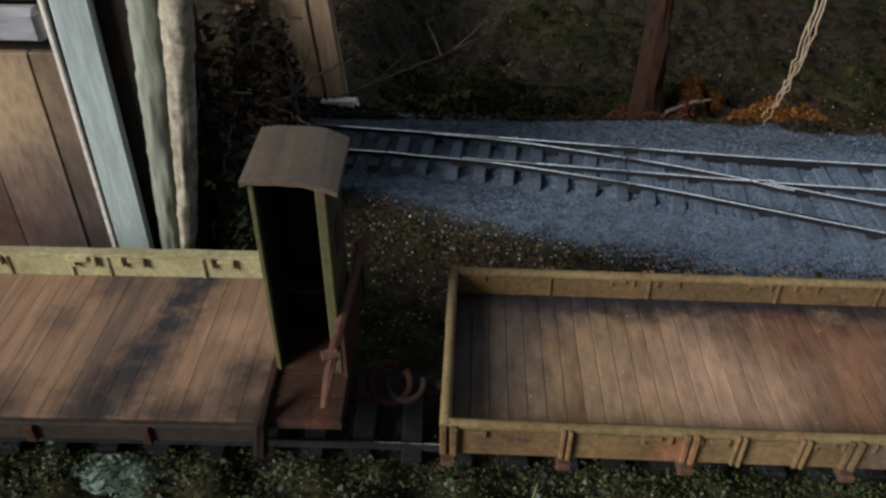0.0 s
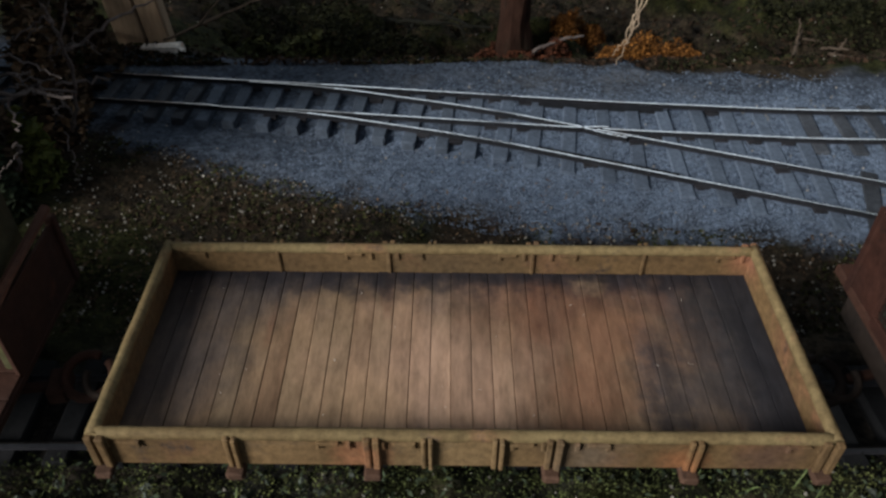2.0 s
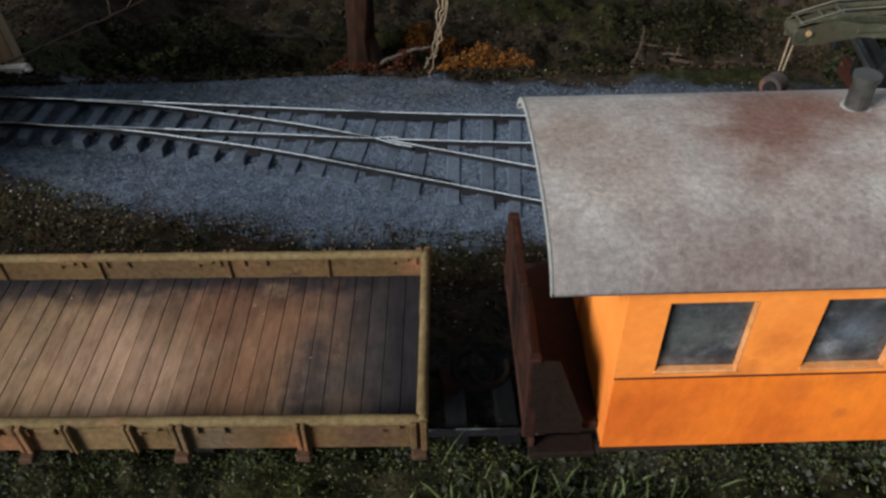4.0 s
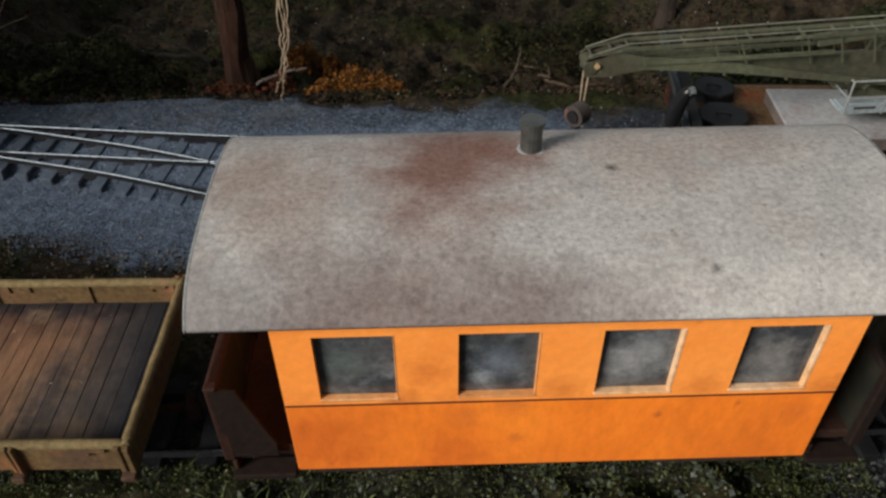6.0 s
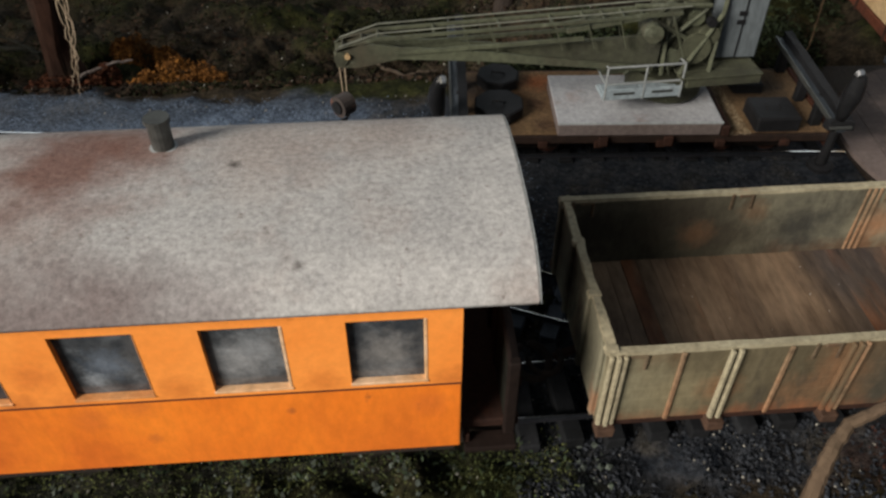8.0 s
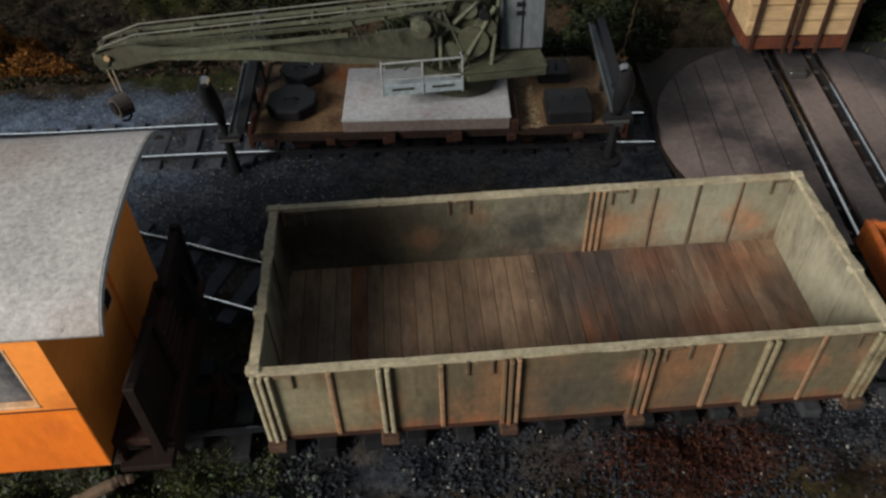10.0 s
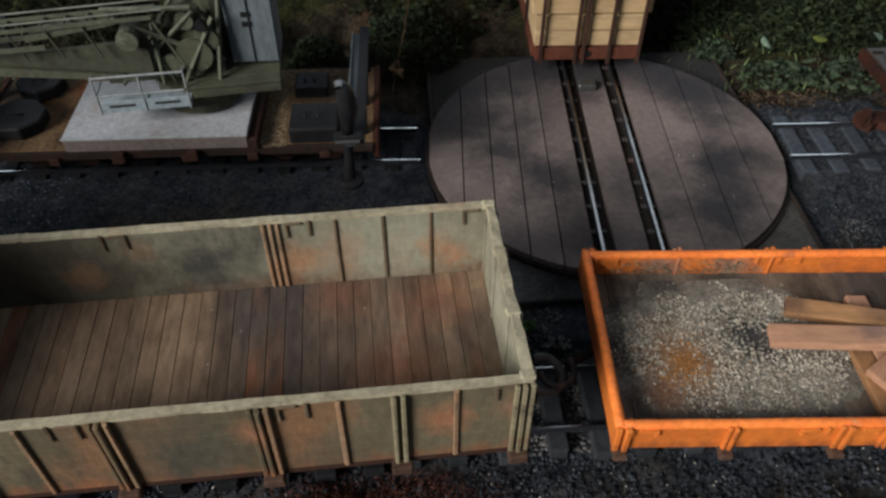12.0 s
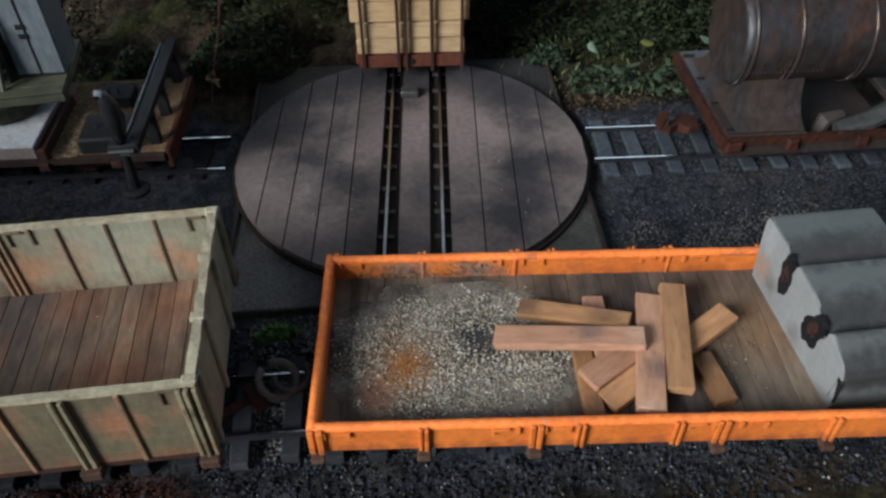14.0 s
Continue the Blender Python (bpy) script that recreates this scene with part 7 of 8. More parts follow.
# rusty boiler on a flat wagon
def boiler_wagon():
    w = thing("boiler_wagon", 690.4, 242.4, 0, -2.5, "rust-brown flat wagon with thick bolted deck plate", "goods wagon")
    L, W = 128.0, 52.0
    part("deck_plate", wear(box(B(), 0, 25.4, 0, W, 20.6, 22.6, 0.4), 0.25, 2), M["boiler"], w)
    part("deck_plate", wear(box(B(), 60, L, 0, W, 20.6, 22.6, 0.4), 0.25, 3), M["boiler"], w)
    for y0 in (0, W - 3):
        part("frame_rail", wear(box(B(), 0, L, y0 + 0.4, y0 + 2.6, 14.5, 20.6, 0.4), 0.2, 4), M["dark"], w)
    bm = sweep(B(), [(-0.6, -0.6 + 1.77 * k, 22.0 + 0.25 * math.sin(k * 2.3)) for k in range(31)], 1.3, -4.2, 0)
    part("end_beam", wear(bm, 0.16, 5), M["flake"], w, "flaking rust-red end beam")
    bm = sweep(B(), [(L * k / 70, 0, 22.3) for k in range(71)], 1.3, -3.0, 0)
    part("edge_strip", wear(bm, 0.12, 9), M["flake"], w, "flaking rust-red plate edge")
    for k in range(4):
        part("deck_slot", wear(box(B(), 0.9, 4.6, 2.6 + 15.0 * k, 4.2 + 15.0 * k, 22.2, 22.75, 0.1), 0.12, k), M["near_black"], w, "dark slot in the deck plate")
    for xa, wa in ((2.4, 4.6), (21.0, 3.6), (43.0, 3.2), (64, 3.2)):
        part("stake_pocket", wear(box(B(), xa - wa / 2, xa + wa / 2, -2.4, -0.4, 17.6, 21.4, 0.4), 0.3, int(xa)), M["flake"], w, "flaking rust-red stake pocket")
    part("well_floor", box(B(), 25, 60, 3, W - 3, 13.5, 14.5), M["dark"], w)
    part("valve", tube(B(), [(34, 9, 14.5), (36, 10, 20), (42, 11, 21)], [2.2, 2.6, 1.6], 10), M["iron"], w, "pale scuffed metal valve")
    hook = [(-2, 22.5), (-5.5, 21.5), (-8.5, 23.5), (-12, 22), (-14.6, 24), (-15, 27.6), (-13, 30.5), (-12.6, 27.4), (-10.4, 26.2), (-8.2, 27.4), (-7.4, 30.4), (-5, 29), (-2, 28.5)]
    cp = part("coupler", wear(prism(B(), [(a, b - 6) for a, b in hook], "z", 13.0, 15.4), 0.3, 7), M["flake"], w, "flaking rust-red hook coupler")
    part("coupler_jaw", wear(prism(B(), [(15.8, 15), (16.4, 18.6), (18.5, 20.4), (20.5, 18.2), (21.4, 15)], "x", -14.8, -12.6), 0.25, 8), M["flake"], cp)
    for bx in (22, L - 22):
        for ax in (bx - 8, bx + 8):
            for s in (-8.75, 8.75):
                bm = B()
                prism(bm, [(ax + 4.2 * math.cos(a), 9.2 + 4.2 * math.sin(a)) for a in [2 * math.pi * k / 16 for k in range(16)]], "y", 21 + s - 0.9, 21 + s + 0.9)
                part("wheel", bm, M["rust"], w)
        part("bogie_frame", box(B(), bx - 12, bx + 12, 8, 34, 8.5, 13.5, 0.4), M["dark"], w)
    bl = thing("steam_boiler", 693.9, 266.2, 45.0, -3.0, "rusty riveted cylindrical steam boiler with iron bands", "boiler")
    R = 16.0
    part("barrel", tube(B(), [(0, 0, 0), (0.8, 0, 0), (2, 0, 0), (2.6, 0, 0), (120, 0, 0)], [R - 1.2, R - 0.4, R, R, R], 64), M["boiler"], bl, smooth="sides")
    for xb in (2.4, 16.0, 38.0, 60):
        bd = part("band", tube(B(), [(xb, 0, 0), (xb + 0.4, 0, 0), (xb + 0.9, 0, 0), (xb + 1.3, 0, 0)], [R, R + 0.45, R + 0.45, R], 64), M["boiler_band"], bl, "worn shiny iron band", smooth="sides")
        for k in range(30):
            a = math.pi * 0.98 + k * 0.045
            p, q = math.cos(a) * (R + 0.1), math.sin(a) * (R + 0.1)
            part("rivet", tube(B(), [(xb - 1.2, p, q), (xb - 1.2, p * 1.02, q * 1.02)], 0.26, 5), M["boiler"], bd)
    seam = math.pi * 1.12
    for k in range(18):
        part("rivet", tube(B(), [(4.5 + 1.25 * k, math.cos(seam) * R, math.sin(seam) * R), (4.5 + 1.25 * k, math.cos(seam) * (R + 0.35), math.sin(seam) * (R + 0.35))], 0.24, 5), M["boiler_band"], bl)
    # saddle: a skirt that flares from the barrel on to the deck
    bm = B()
    rows = []
    for f, yy in ((0.0, -13.2), (0.25, -14.2), (0.5, -15.8), (0.75, -18.2), (1.0, -22.6)):
        zz = -9.5 - 13.1 * f ** 0.85
        rows.append([bm.verts.new((3.2 - 2.2 * f * f, yy, zz)), bm.verts.new((21.5 + 0.6 * f, yy, zz)), bm.verts.new((21.5 + 0.6 * f, -yy, zz)), bm.verts.new((3.2 - 2.2 * f * f, -yy, zz))])
    for r0, r1 in zip(rows, rows[1:]):
        for k in range(4):
            bm.faces.new((r0[k], r0[(k + 1) % 4], r1[(k + 1) % 4], r1[k]))
    bm.faces.new(rows[0][::-1])
    bm.faces.new(rows[-1])
    part("saddle", wear(bm, 0.1, 2), M["boiler"], bl, "flared saddle under the smokebox")
    part("saddle_rib", wear(sweep(B(), [(21.4, -13.6, -9.8), (21.4, -15.9, -16.5), (21.4, -18.4, -20.2), (21.4, -23.4, -22.4)], 1.5, -0.6, 0.7), 0.12, 5), M["boiler_band"], bl)
    part("saddle", wear(box(B(), 66, 76, -16, 16, -22.6, -10, 0.5), 0.2, 3), M["boiler"], bl)
    part("steam_pipe", wear(tube(B(), [(34, -20.5, -24), (44, -20, -22), (52, -18.5, -18), (70, -18, -16)], [2.4, 3.0, 3.2, 3.2], 12), 0.25, 6), M["chim"], bl, "scuffed grey steam pipe")


boiler_wagon()


# timber building, post, trees and roots on the far side
def timber_building():
    b = thing("timber_shed", 20, 236, 0, 0, "weathered plank shed with blue-grey and green boards", "shed")
    H = 96
    # Back and roof run on out of view, added to shade the track.
    part("back_board", box(B(), -260, 22, 3, 5, 0, H), M["dark"], b)
    taper = Matrix.Identity(4)
    taper[0][2] = 0.012
    part("blue_board", wear(box(B(), -0.8, 8.9, -1.5, 1.2, 0, H, 0.4, taper), 0.2, 3), M["bluewood"], b, "flaking blue-grey upright board")

    def slab(x0, x1, top0, top1, depth, y0, seed, name, material, label):
        """A waney-edged slab of half-round section, uneven along its height."""
        bm = B()
        rows, n, m = [], 46, 10
        for i in range(n + 1):
            f = i / n
            z = H * f
            a, c = x0 + (top0 - x0) * f, x1 + (top1 - x1) * f
            a += 0.3 * noise.noise((z * 0.09, seed, 0)) + 0.5 * noise.noise((z * 0.35, seed, 3))
            c += 0.9 * noise.noise((z * 0.07, seed, 5)) + 0.9 * noise.noise((z * 0.3, seed, 8))
            row = []
            for k in range(m + 1):
                u = k / m
                d = depth * math.sin(math.pi * u) ** 0.6 + 0.7 * noise.noise((u * 6, z * 0.12, seed))
                row.append(bm.verts.new((a + (c - a) * u, y0 - d, z)))
            row += [bm.verts.new((c, y0 + 2, z)), bm.verts.new((a, y0 + 2, z))]
            rows.append(row)
        for r0, r1 in zip(rows, rows[1:]):
            for k in range(len(r0)):
                q = (k + 1) % len(r0)
                bm.faces.new((r0[k], r0[q], r1[q], r1[k]))
        bm.faces.new(rows[0][::-1])
        bm.faces.new(rows[-1])
        return part(name, bm, material, b, label, smooth=True)

    slab(10.2, 16.4, 19.0, 28.0, 2.2, 1.5, 2, "green_board", M["greenwood"], "lichen-covered green upright slab")
    slab(15.6, 20.0, 27.0, 36.5, 3.0, 2.3, 7, "bark_slab", M["barkslab"], "pale lichen-crusted bark slab")
    part("white_strip", wear(box(B(), -2.4, -1.2, -1.8, 0.4, 0, H, 0.2), 0.15, 4), M["chalk"], b, "thin white painted strip")
    x = -2.6
    for k, w in enumerate((7.4, 19, 24, 13, 26, 18, 24, 20, 24, 22, 24, 20)):
        part("door_board", wear(box(B(), x - w + 0.25, x, -0.5 - 0.3 * (k % 2), 2.0, 0, 71, 0.3), 0.15, k), M["doorwood"], b)
        x -= w
    part("lintel", wear(box(B(), -234, -3.0, -2.4, 3.0, 74.0, 83, 1.6), 0.4, 5), M["lintel"], b, "grey weathered lintel beam")
    for k in range(20):
        part("wall_board", box(B(), -14.6 - 11.4 * k, -3.8 - 11.4 * k, -0.5, 2.0, 84.5, H, 0.3), M["dark"], b)
    for k in range(3):
        part("side_board", wear(box(B(), 19 + k * 0.8, 21 + k * 0.8, 5.2 + 11.2 * k, 16.0 + 11.2 * k, -4, H, 0.3), 0.2, k), M["dark"], b)
    part("roof", box(B(), -270, 34, -3, 36, H, H + 4, 0.6), M["doorwood"], b)


timber_building()




def post():
    p = thing("timber_post", 64, 359, -6, 0, "split pale timber post with a broken base", "post")
    lean = Matrix.Rotation(radians(-5.5), 4, "Y")
    part("shaft", wear(box(B(), -10.5, 0.4, -4, 4, 0, 140, 0.6, lean), 0.3, 3), M["post"], p)
    part("half_shaft", wear(box(B(), 0.9, 9.6, -3.4, 4, 0, 140, 0.6, lean), 0.3, 4), M["post"], p)
    part("foot_chip", wear(box(B(), -2, 14, -9.5, -3, 4.6 + ground_z(70, 352), 8.2 + ground_z(70, 352), 0.9), 0.9, 5), M["chalk"], p, "white splintered foot")


post()


def tree(x, y, zb, r, h, label, mat_, seed, lean=(0, 0)):
    rr = random.Random(seed)
    t = thing("tree", x, y, zb, 0, label, "tree")
    pts, rads = [], []
    for k in range(9):
        f = k / 8
        pts.append((lean[0] * f + rr.uniform(-1, 1) * (k > 0), lean[1] * f + rr.uniform(-1, 1) * (k > 0), -4 + h * f))
        rads.append(r * (1.5 if k == 0 else 1.0) * (1 - 0.6 * f))
    tr = part("trunk", wear(tube(B(), pts, rads, 12), r * 0.10, seed), mat_, t)
    for k in range(7):
        a = rr.uniform(0, 6.28)
        f = rr.uniform(0.55, 1.0)
        s = Vector((lean[0] * f, lean[1] * f, -4 + h * f))
        e = s + Vector((math.cos(a) * 70, math.sin(a) * 70, rr.uniform(15, 50)))
        part("limb", tube(B(), [s, s.lerp(e, 0.5) + Vector((0, 0, 8)), e], [r * 0.35, r * 0.22, r * 0.08], 6), mat_, tr)
    for k in range(5):
        a = rr.uniform(0, 6.28)
        part("root", tube(B(), [(math.cos(a) * r * 0.6, math.sin(a) * r * 0.6, 5), (math.cos(a) * r * 1.9, math.sin(a) * r * 1.9, -1), (math.cos(a) * r * 3, math.sin(a) * r * 3, -4)], [r * 0.4, r * 0.28, r * 0.1], 6), mat_, tr)
    # Foliage hangs out of view, added to shade the ground behind.
    verts, faces = [], []
    for k in range(5200):
        c = Vector((rr.gauss(0, 1), rr.gauss(0, 1), rr.gauss(0, 1)))
        c = c.normalized() * rr.random() ** 0.4
        q = Vector((lean[0] + c.x * 120, lean[1] + c.y * 95, h + 42 + c.z * 48 + 10 * math.sin(c.x * 9 + seed)))
        ax = Vector((rr.gauss(0, 1), rr.gauss(0, 1), rr.gauss(0, 1))).normalized()
        bx = ax.orthogonal().normalized()
        s = rr.uniform(2.5, 5.5)
        n0 = len(verts)
        verts += [(q + ax * s) * U, (q + bx * s * 0.5) * U, (q - ax * s) * U, (q - bx * s * 0.5) * U]
        faces.append((n0, n0 + 1, n0 + 2, n0 + 3))
    me = bpy.data.meshes.new("crown")
    me.from_pydata([tuple(v) for v in verts], [], faces)
    me.materials.append(M["leaf"])
    cr = new("crown", me)
    cr.parent = t


tree(215, 401, -32, 7.2, 190, "dark tree with reddish mossy trunk behind the track", M["bark"], 2, (-8, 10))
tree(432, 440, -30, 4.6, 200, "slim black-barked tree behind the crane", M["dark"], 5, (4, 0))
# Two unseen trees, added only to shade the background.
tree(20, 420, -10, 9, 210, "unseen tree added behind the post to shade the bank", M["bark_pale"], 7, (0, 10))
tree(560, 470, 6, 6, 215, "unseen tree added behind the crate wagon for shade", M["bark_pale"], 9, (0, 10))


def strand(name, pts, r, material, label, category, n=5, wob=0.6, seed=0):
    """A crooked twig or fibre through the given points."""
    rr = random.Random(seed)
    out, rad = [], []
    P = [Vector(p) for p in pts]
    m = 7
    for a, b_ in zip(P, P[1:]):
        for k in range(m):
            out.append(a.lerp(b_, k / m) + Vector((rr.uniform(-wob, wob), rr.uniform(-wob, wob), rr.uniform(-wob, wob))))
    out.append(P[-1])
    rad = [r * (1 - 0.55 * k / (len(out) - 1)) for k in range(len(out))]
    return single(name, tube(B(), out, rad, n), material, label, category)


def forked(name, pts, r, material, label, category, seed, forks=3, reach=0.4):
    """A crooked branch: a stem with side shoots."""
    rr = random.Random(seed)
    P = [Vector(p) for p in pts]
    base = P[0].copy()
    branch = thing(name, base.x, base.y, base.z, 0, label, category)

    def crooked(Q, w):
        fine = []
        for u, v in zip(Q, Q[1:]):
            for k in range(6):
                fine.append(u.lerp(v, k / 6) - base + Vector((rr.uniform(-1, 1), rr.uniform(-1, 1), rr.uniform(-1, 1))) * w * 0.55)
        fine.append(Q[-1] - base)
        return tube(B(), fine, [w * (1 - 0.65 * k / (len(fine) - 1)) for k in range(len(fine))], 6)

    stem = part("stem", crooked(P, r), material, branch)
    for _ in range(forks):
        k = rr.randrange(len(P) - 1)
        foot = P[k].lerp(P[k + 1], rr.random())
        d = (P[k + 1] - P[k]).normalized()
        out = (d + Vector((rr.gauss(0, 0.8), rr.gauss(0, 0.8), rr.gauss(0.3, 0.6)))).normalized() * (P[-1] - P[0]).length * reach * rr.uniform(0.5, 1.1)
        part("side_shoot", crooked([foot, foot + out * 0.5 + Vector((rr.uniform(-1, 1), rr.uniform(-1, 1), 0.6)), foot + out], r * 0.6), material, stem)
    return branch


for k, (dx, dz, x1, z1) in enumerate(((0, 0, 243.5, 5.5), (2.6, 0, 245.6, 1.5), (1.4, 0, 247.0, 10.0), (3.4, 0, 249.0, 22.0))):
    strand("hanging_root", [(249.5 + dx, 331, 95), (250 + dx, 332.5, 44), (249.2 + dx * 0.7, 333, 27), (247 + dx * 0.5, 333.6, 13), (x1, 335, z1)], 0.3, M["vine"], "thin pale root hanging down to the ballast", "root", 5, 0.75, 1 + k)
forked("fallen_twig", [(337, 389, -34), (348, 408, -31), (359, 429, -29)], 1.3, M["twig"], "grey fallen twig propped on the bank", "twig", 4, 2, 0.3)
forked("fallen_twig", [(345, 436, -37), (360, 420, -34), (376, 398, -31), (404, 366, -27)], 1.5, M["twig"], "long grey fallen twig lying on the bank", "twig", 5, 3, 0.25)
strand("fallen_twig", [(374, 388, -29), (390, 378, -27)], 1.9, M["twig"], "short thick broken stick on the bank", "twig", 6, 0.4, 6)
strand("fallen_twig", [(217, 393, -27), (226, 397, -22.5), (236, 401, -20.5), (246, 404, -20.5)], 1.1, M["twig_pale"], "bleached root curving over the bank", "root", 6, 0.4, 7)
forked("fallen_twig", [(72, 352, 4), (92, 358, 10), (112, 366, 16), (132, 380, 20)], 0.6, M["twig"], "bare forked branch lying by the post", "twig", 8, 4, 0.4)
forked("fallen_twig", [(150, 452, -36), (176, 438, -30), (205, 424, -26)], 1.5, M["near_black"], "black branch on the shaded bank", "twig", 10, 3, 0.4)
forked("fallen_twig", [(196, 420, -24), (180, 432, -22), (160, 440, -20)], 0.9, M["near_black"], "black branch on the shaded bank", "twig", 12, 3, 0.4)
forked("lichen_twig", [(60, 285, 6), (63.6, 285, 13.6), (67, 284, 24), (67.5, 283, 39), (66, 282, 50)], 0.8, M["twig_pale"], "bare lilac-grey lichen twig standing by the track", "twig", 21, 6, 0.35)
rt = random.Random(31)
for k in range(34):
    a = Vector((rt.uniform(44, 66), rt.uniform(246, 320), rt.uniform(4, 70)))
    d = Vector((rt.gauss(0.3, 1), rt.gauss(-0.3, 1), rt.gauss(0.2, 0.8))).normalized() * rt.uniform(12, 26)
    strand("dry_twig", [a, a + d * 0.5 + Vector((rt.uniform(-2, 2), 0, rt.uniform(-2, 2))), a + d], rt.uniform(0.25, 0.45), M["twig_pale"], "bare pale twig in the bush by the shed", "twig", 5, 0.8, 40 + k)
strand("bent_stalk", [(396, 70, 0), (405, 82, 70), (408.7, 86.8, 100.5), (410, 88.6, 103.6), (412.3, 90.7, 105.2), (417, 91.4, 107.6), (418.6, 92, 107.2)], 1.0, M["bark_pale"], "brown bent dry stalk rising from the mossy turf", "stalk", 8, 0.1, 11)
for k, (a, b_) in enumerate((((48, 262, 30), (78, 258, 34)), ((46, 300, 18), (80, 330, 30)), ((50, 255, 4), (62, 251, 24)), ((58, 290, 10), (50, 300, 44)), ((45, 275, 22), (70, 300, 16)), ((55, 330, 10), (40, 320, 40)))):
    strand("dry_twig", [a, tuple((p + q) / 2 + 2 for p, q in zip(a, b_)), b_], 0.8, M["twig_pale"], "bare pale twig in the bush by the shed", "twig", 5, 1.2, 20 + k)


# loose stuff: stones, chips, litter, leaves, moss
def scatter(name, n, pick, size, material, label, category, seed, flat=False, lift=0.3, zf=None):
    """Many small angular grains or leaves as one mesh; pick(rng) gives x, y or None."""
    rs = random.Random(seed)
    verts, faces = [], []
    made = 0
    for _ in range(n * 8):
        if made >= n:
            break
        q = pick(rs)
        if q is None:
            continue
        made += 1
        x, y = q[0], q[1]
        z = (zf(x, y) if zf else ground_z(x, y)) + (q[2] if len(q) > 2 else 0)
        s = rs.uniform(*size)
        a = Vector((rs.gauss(0, 1), rs.gauss(0, 1), rs.gauss(0, 1) * (0.45 if flat else 1))).normalized()
        b_ = a.orthogonal().normalized()
        b_ = Matrix.Rotation(rs.uniform(0, 6.28), 3, a) @ b_
        c = Vector((x, y, z + lift * s))
        k = len(verts)
        if flat:
            w = rs.uniform(0.35, 0.6)
            verts += [c + a * s, c + b_ * s * w, c - a * s, c - b_ * s * w]
            faces.append((k, k + 1, k + 2, k + 3))
        else:
            d = a.cross(b_)
            u, v, w = rs.uniform(0.6, 1), rs.uniform(0.5, 0.9), rs.uniform(0.4, 0.8)
            verts += [c + a * s * u, c - a * s * u, c + b_ * s * v, c - b_ * s * v, c + d * s * w, c - d * s * w]
            for i, j in ((0, 2), (2, 1), (1, 3), (3, 0)):
                faces += [(k + i, k + j, k + 4), (k + j, k + i, k + 5)]
    me = bpy.data.meshes.new(name)
    me.from_pydata([tuple(v * U) for v in verts], [], faces)
    me.materials.append(material)
    return tagged(new(name, me), label, category, kind="stuff")


def on_ballast(rs):
    x = rs.uniform(40, 420)
    y = rs.uniform(200, 355)
    m = 5 * noise.noise((x * 0.05, y * 0.05, 0))
    if x > 90 and lerp(DIV_Y, x) - 10 < y < lerp(MAIN_Y, x) + 9 and rs.random() < 0.4:
        return None
    return (x, y) if near_edge(x) - 4 + m < y < far_edge(x) + 3 + m else None


def on_dark(rs):
    x = rs.uniform(330, 760)
    y = rs.uniform(200, 300)
    if (x - TT[0]) ** 2 + (y - TT[1]) ** 2 < 61**2 or (abs(x - TT[0]) < 58 and y > 204):
        return None
    return (x, y)


def on_front(rs):
    x = rs.uniform(395, 760)
    y = rs.uniform(136, 162) if rs.random() < 0.7 else rs.uniform(162, 205)
    return (x, y) if rs.random() < 0.75 - 1.6 * noise.noise((x * 0.045, y * 0.06, 7)) else None


def on_earth(rs):
    x = rs.uniform(60, 300)
    y = rs.uniform(196, 292)
    return (x, y) if y < near_edge(x) + 6 * noise.noise((x * 0.06, y * 0.06, 3)) else None


def on_bank(rs):
    x = rs.uniform(40, 470)
    return (x, 338 + 250 * rs.random() ** 1.6)


def on_verge(rs):
    x = rs.uniform(-60, 440)
    return (x, rs.gauss(154, 5))


# Pale stones thin out left and far, where the painted shade lies.
scatter("ballast_stones", 24000, lambda r: (lambda q: q if q and r.random() < 0.05 + 0.95 * min(1.0, max(0.0, (q[0] - 125 + 0.35 * (285 - q[1])) / 80)) and r.random() < 1 - min(0.85, max(0.0, (q[0] - 290) / 80)) and r.random() < 1 - min(0.75, max(0.0, (q[1] - 292) / 30)) else None)(on_ballast(r)), (0.22, 0.52), M["stone"], "fine blue-grey ballast round the turnout", "ballast", 1)
scatter("dark_ballast_stones", 20000, lambda r: (lambda q: q if q and (q[0] > 630 or r.random() < 0.15) else None)(on_dark(r)), (0.22, 0.5), M["stone_k"], "fine black ballast round the yard tracks", "ballast", 2)
scatter("front_ballast_stones", 16000, on_front, (0.35, 1.0), M["stone_d"], "coarse dark ballast beside the front track", "ballast", 3)
scatter("gap_grit", 2600, lambda r: (r.uniform(543, 566), r.uniform(160, 206)), (0.3, 0.8), M["stone_y"], "loose brown grit between the wagons", "ballast", 19)
scatter("front_stone_chips", 1300, on_front, (0.2, 0.65), M["stone_l"], "pale stone chips in the front ballast", "stones", 4)
scatter("earth_stones", 1500, on_earth, (0.3, 0.75), M["stone_l"], "pale stone chips on the earth", "stones", 5)
scatter("pale_chips", 330, on_ballast, (0.3, 0.7), M["stone_l"], "pale chips on the ballast", "stones", 6)
scatter("leaf_litter", 8000, on_earth, (0.3, 0.95), M["litter"], "brown crumbled leaf litter on the earth", "leaf litter", 7, flat=True)
scatter("earth_moss", 9000, lambda r: (lambda q: q if q and noise.noise((q[0] * 0.03, q[1] * 0.03, 9)) > -0.05 else None)(on_earth(r)), (0.3, 0.9), M["moss"], "green moss crumbs on the earth", "moss", 8, flat=True)
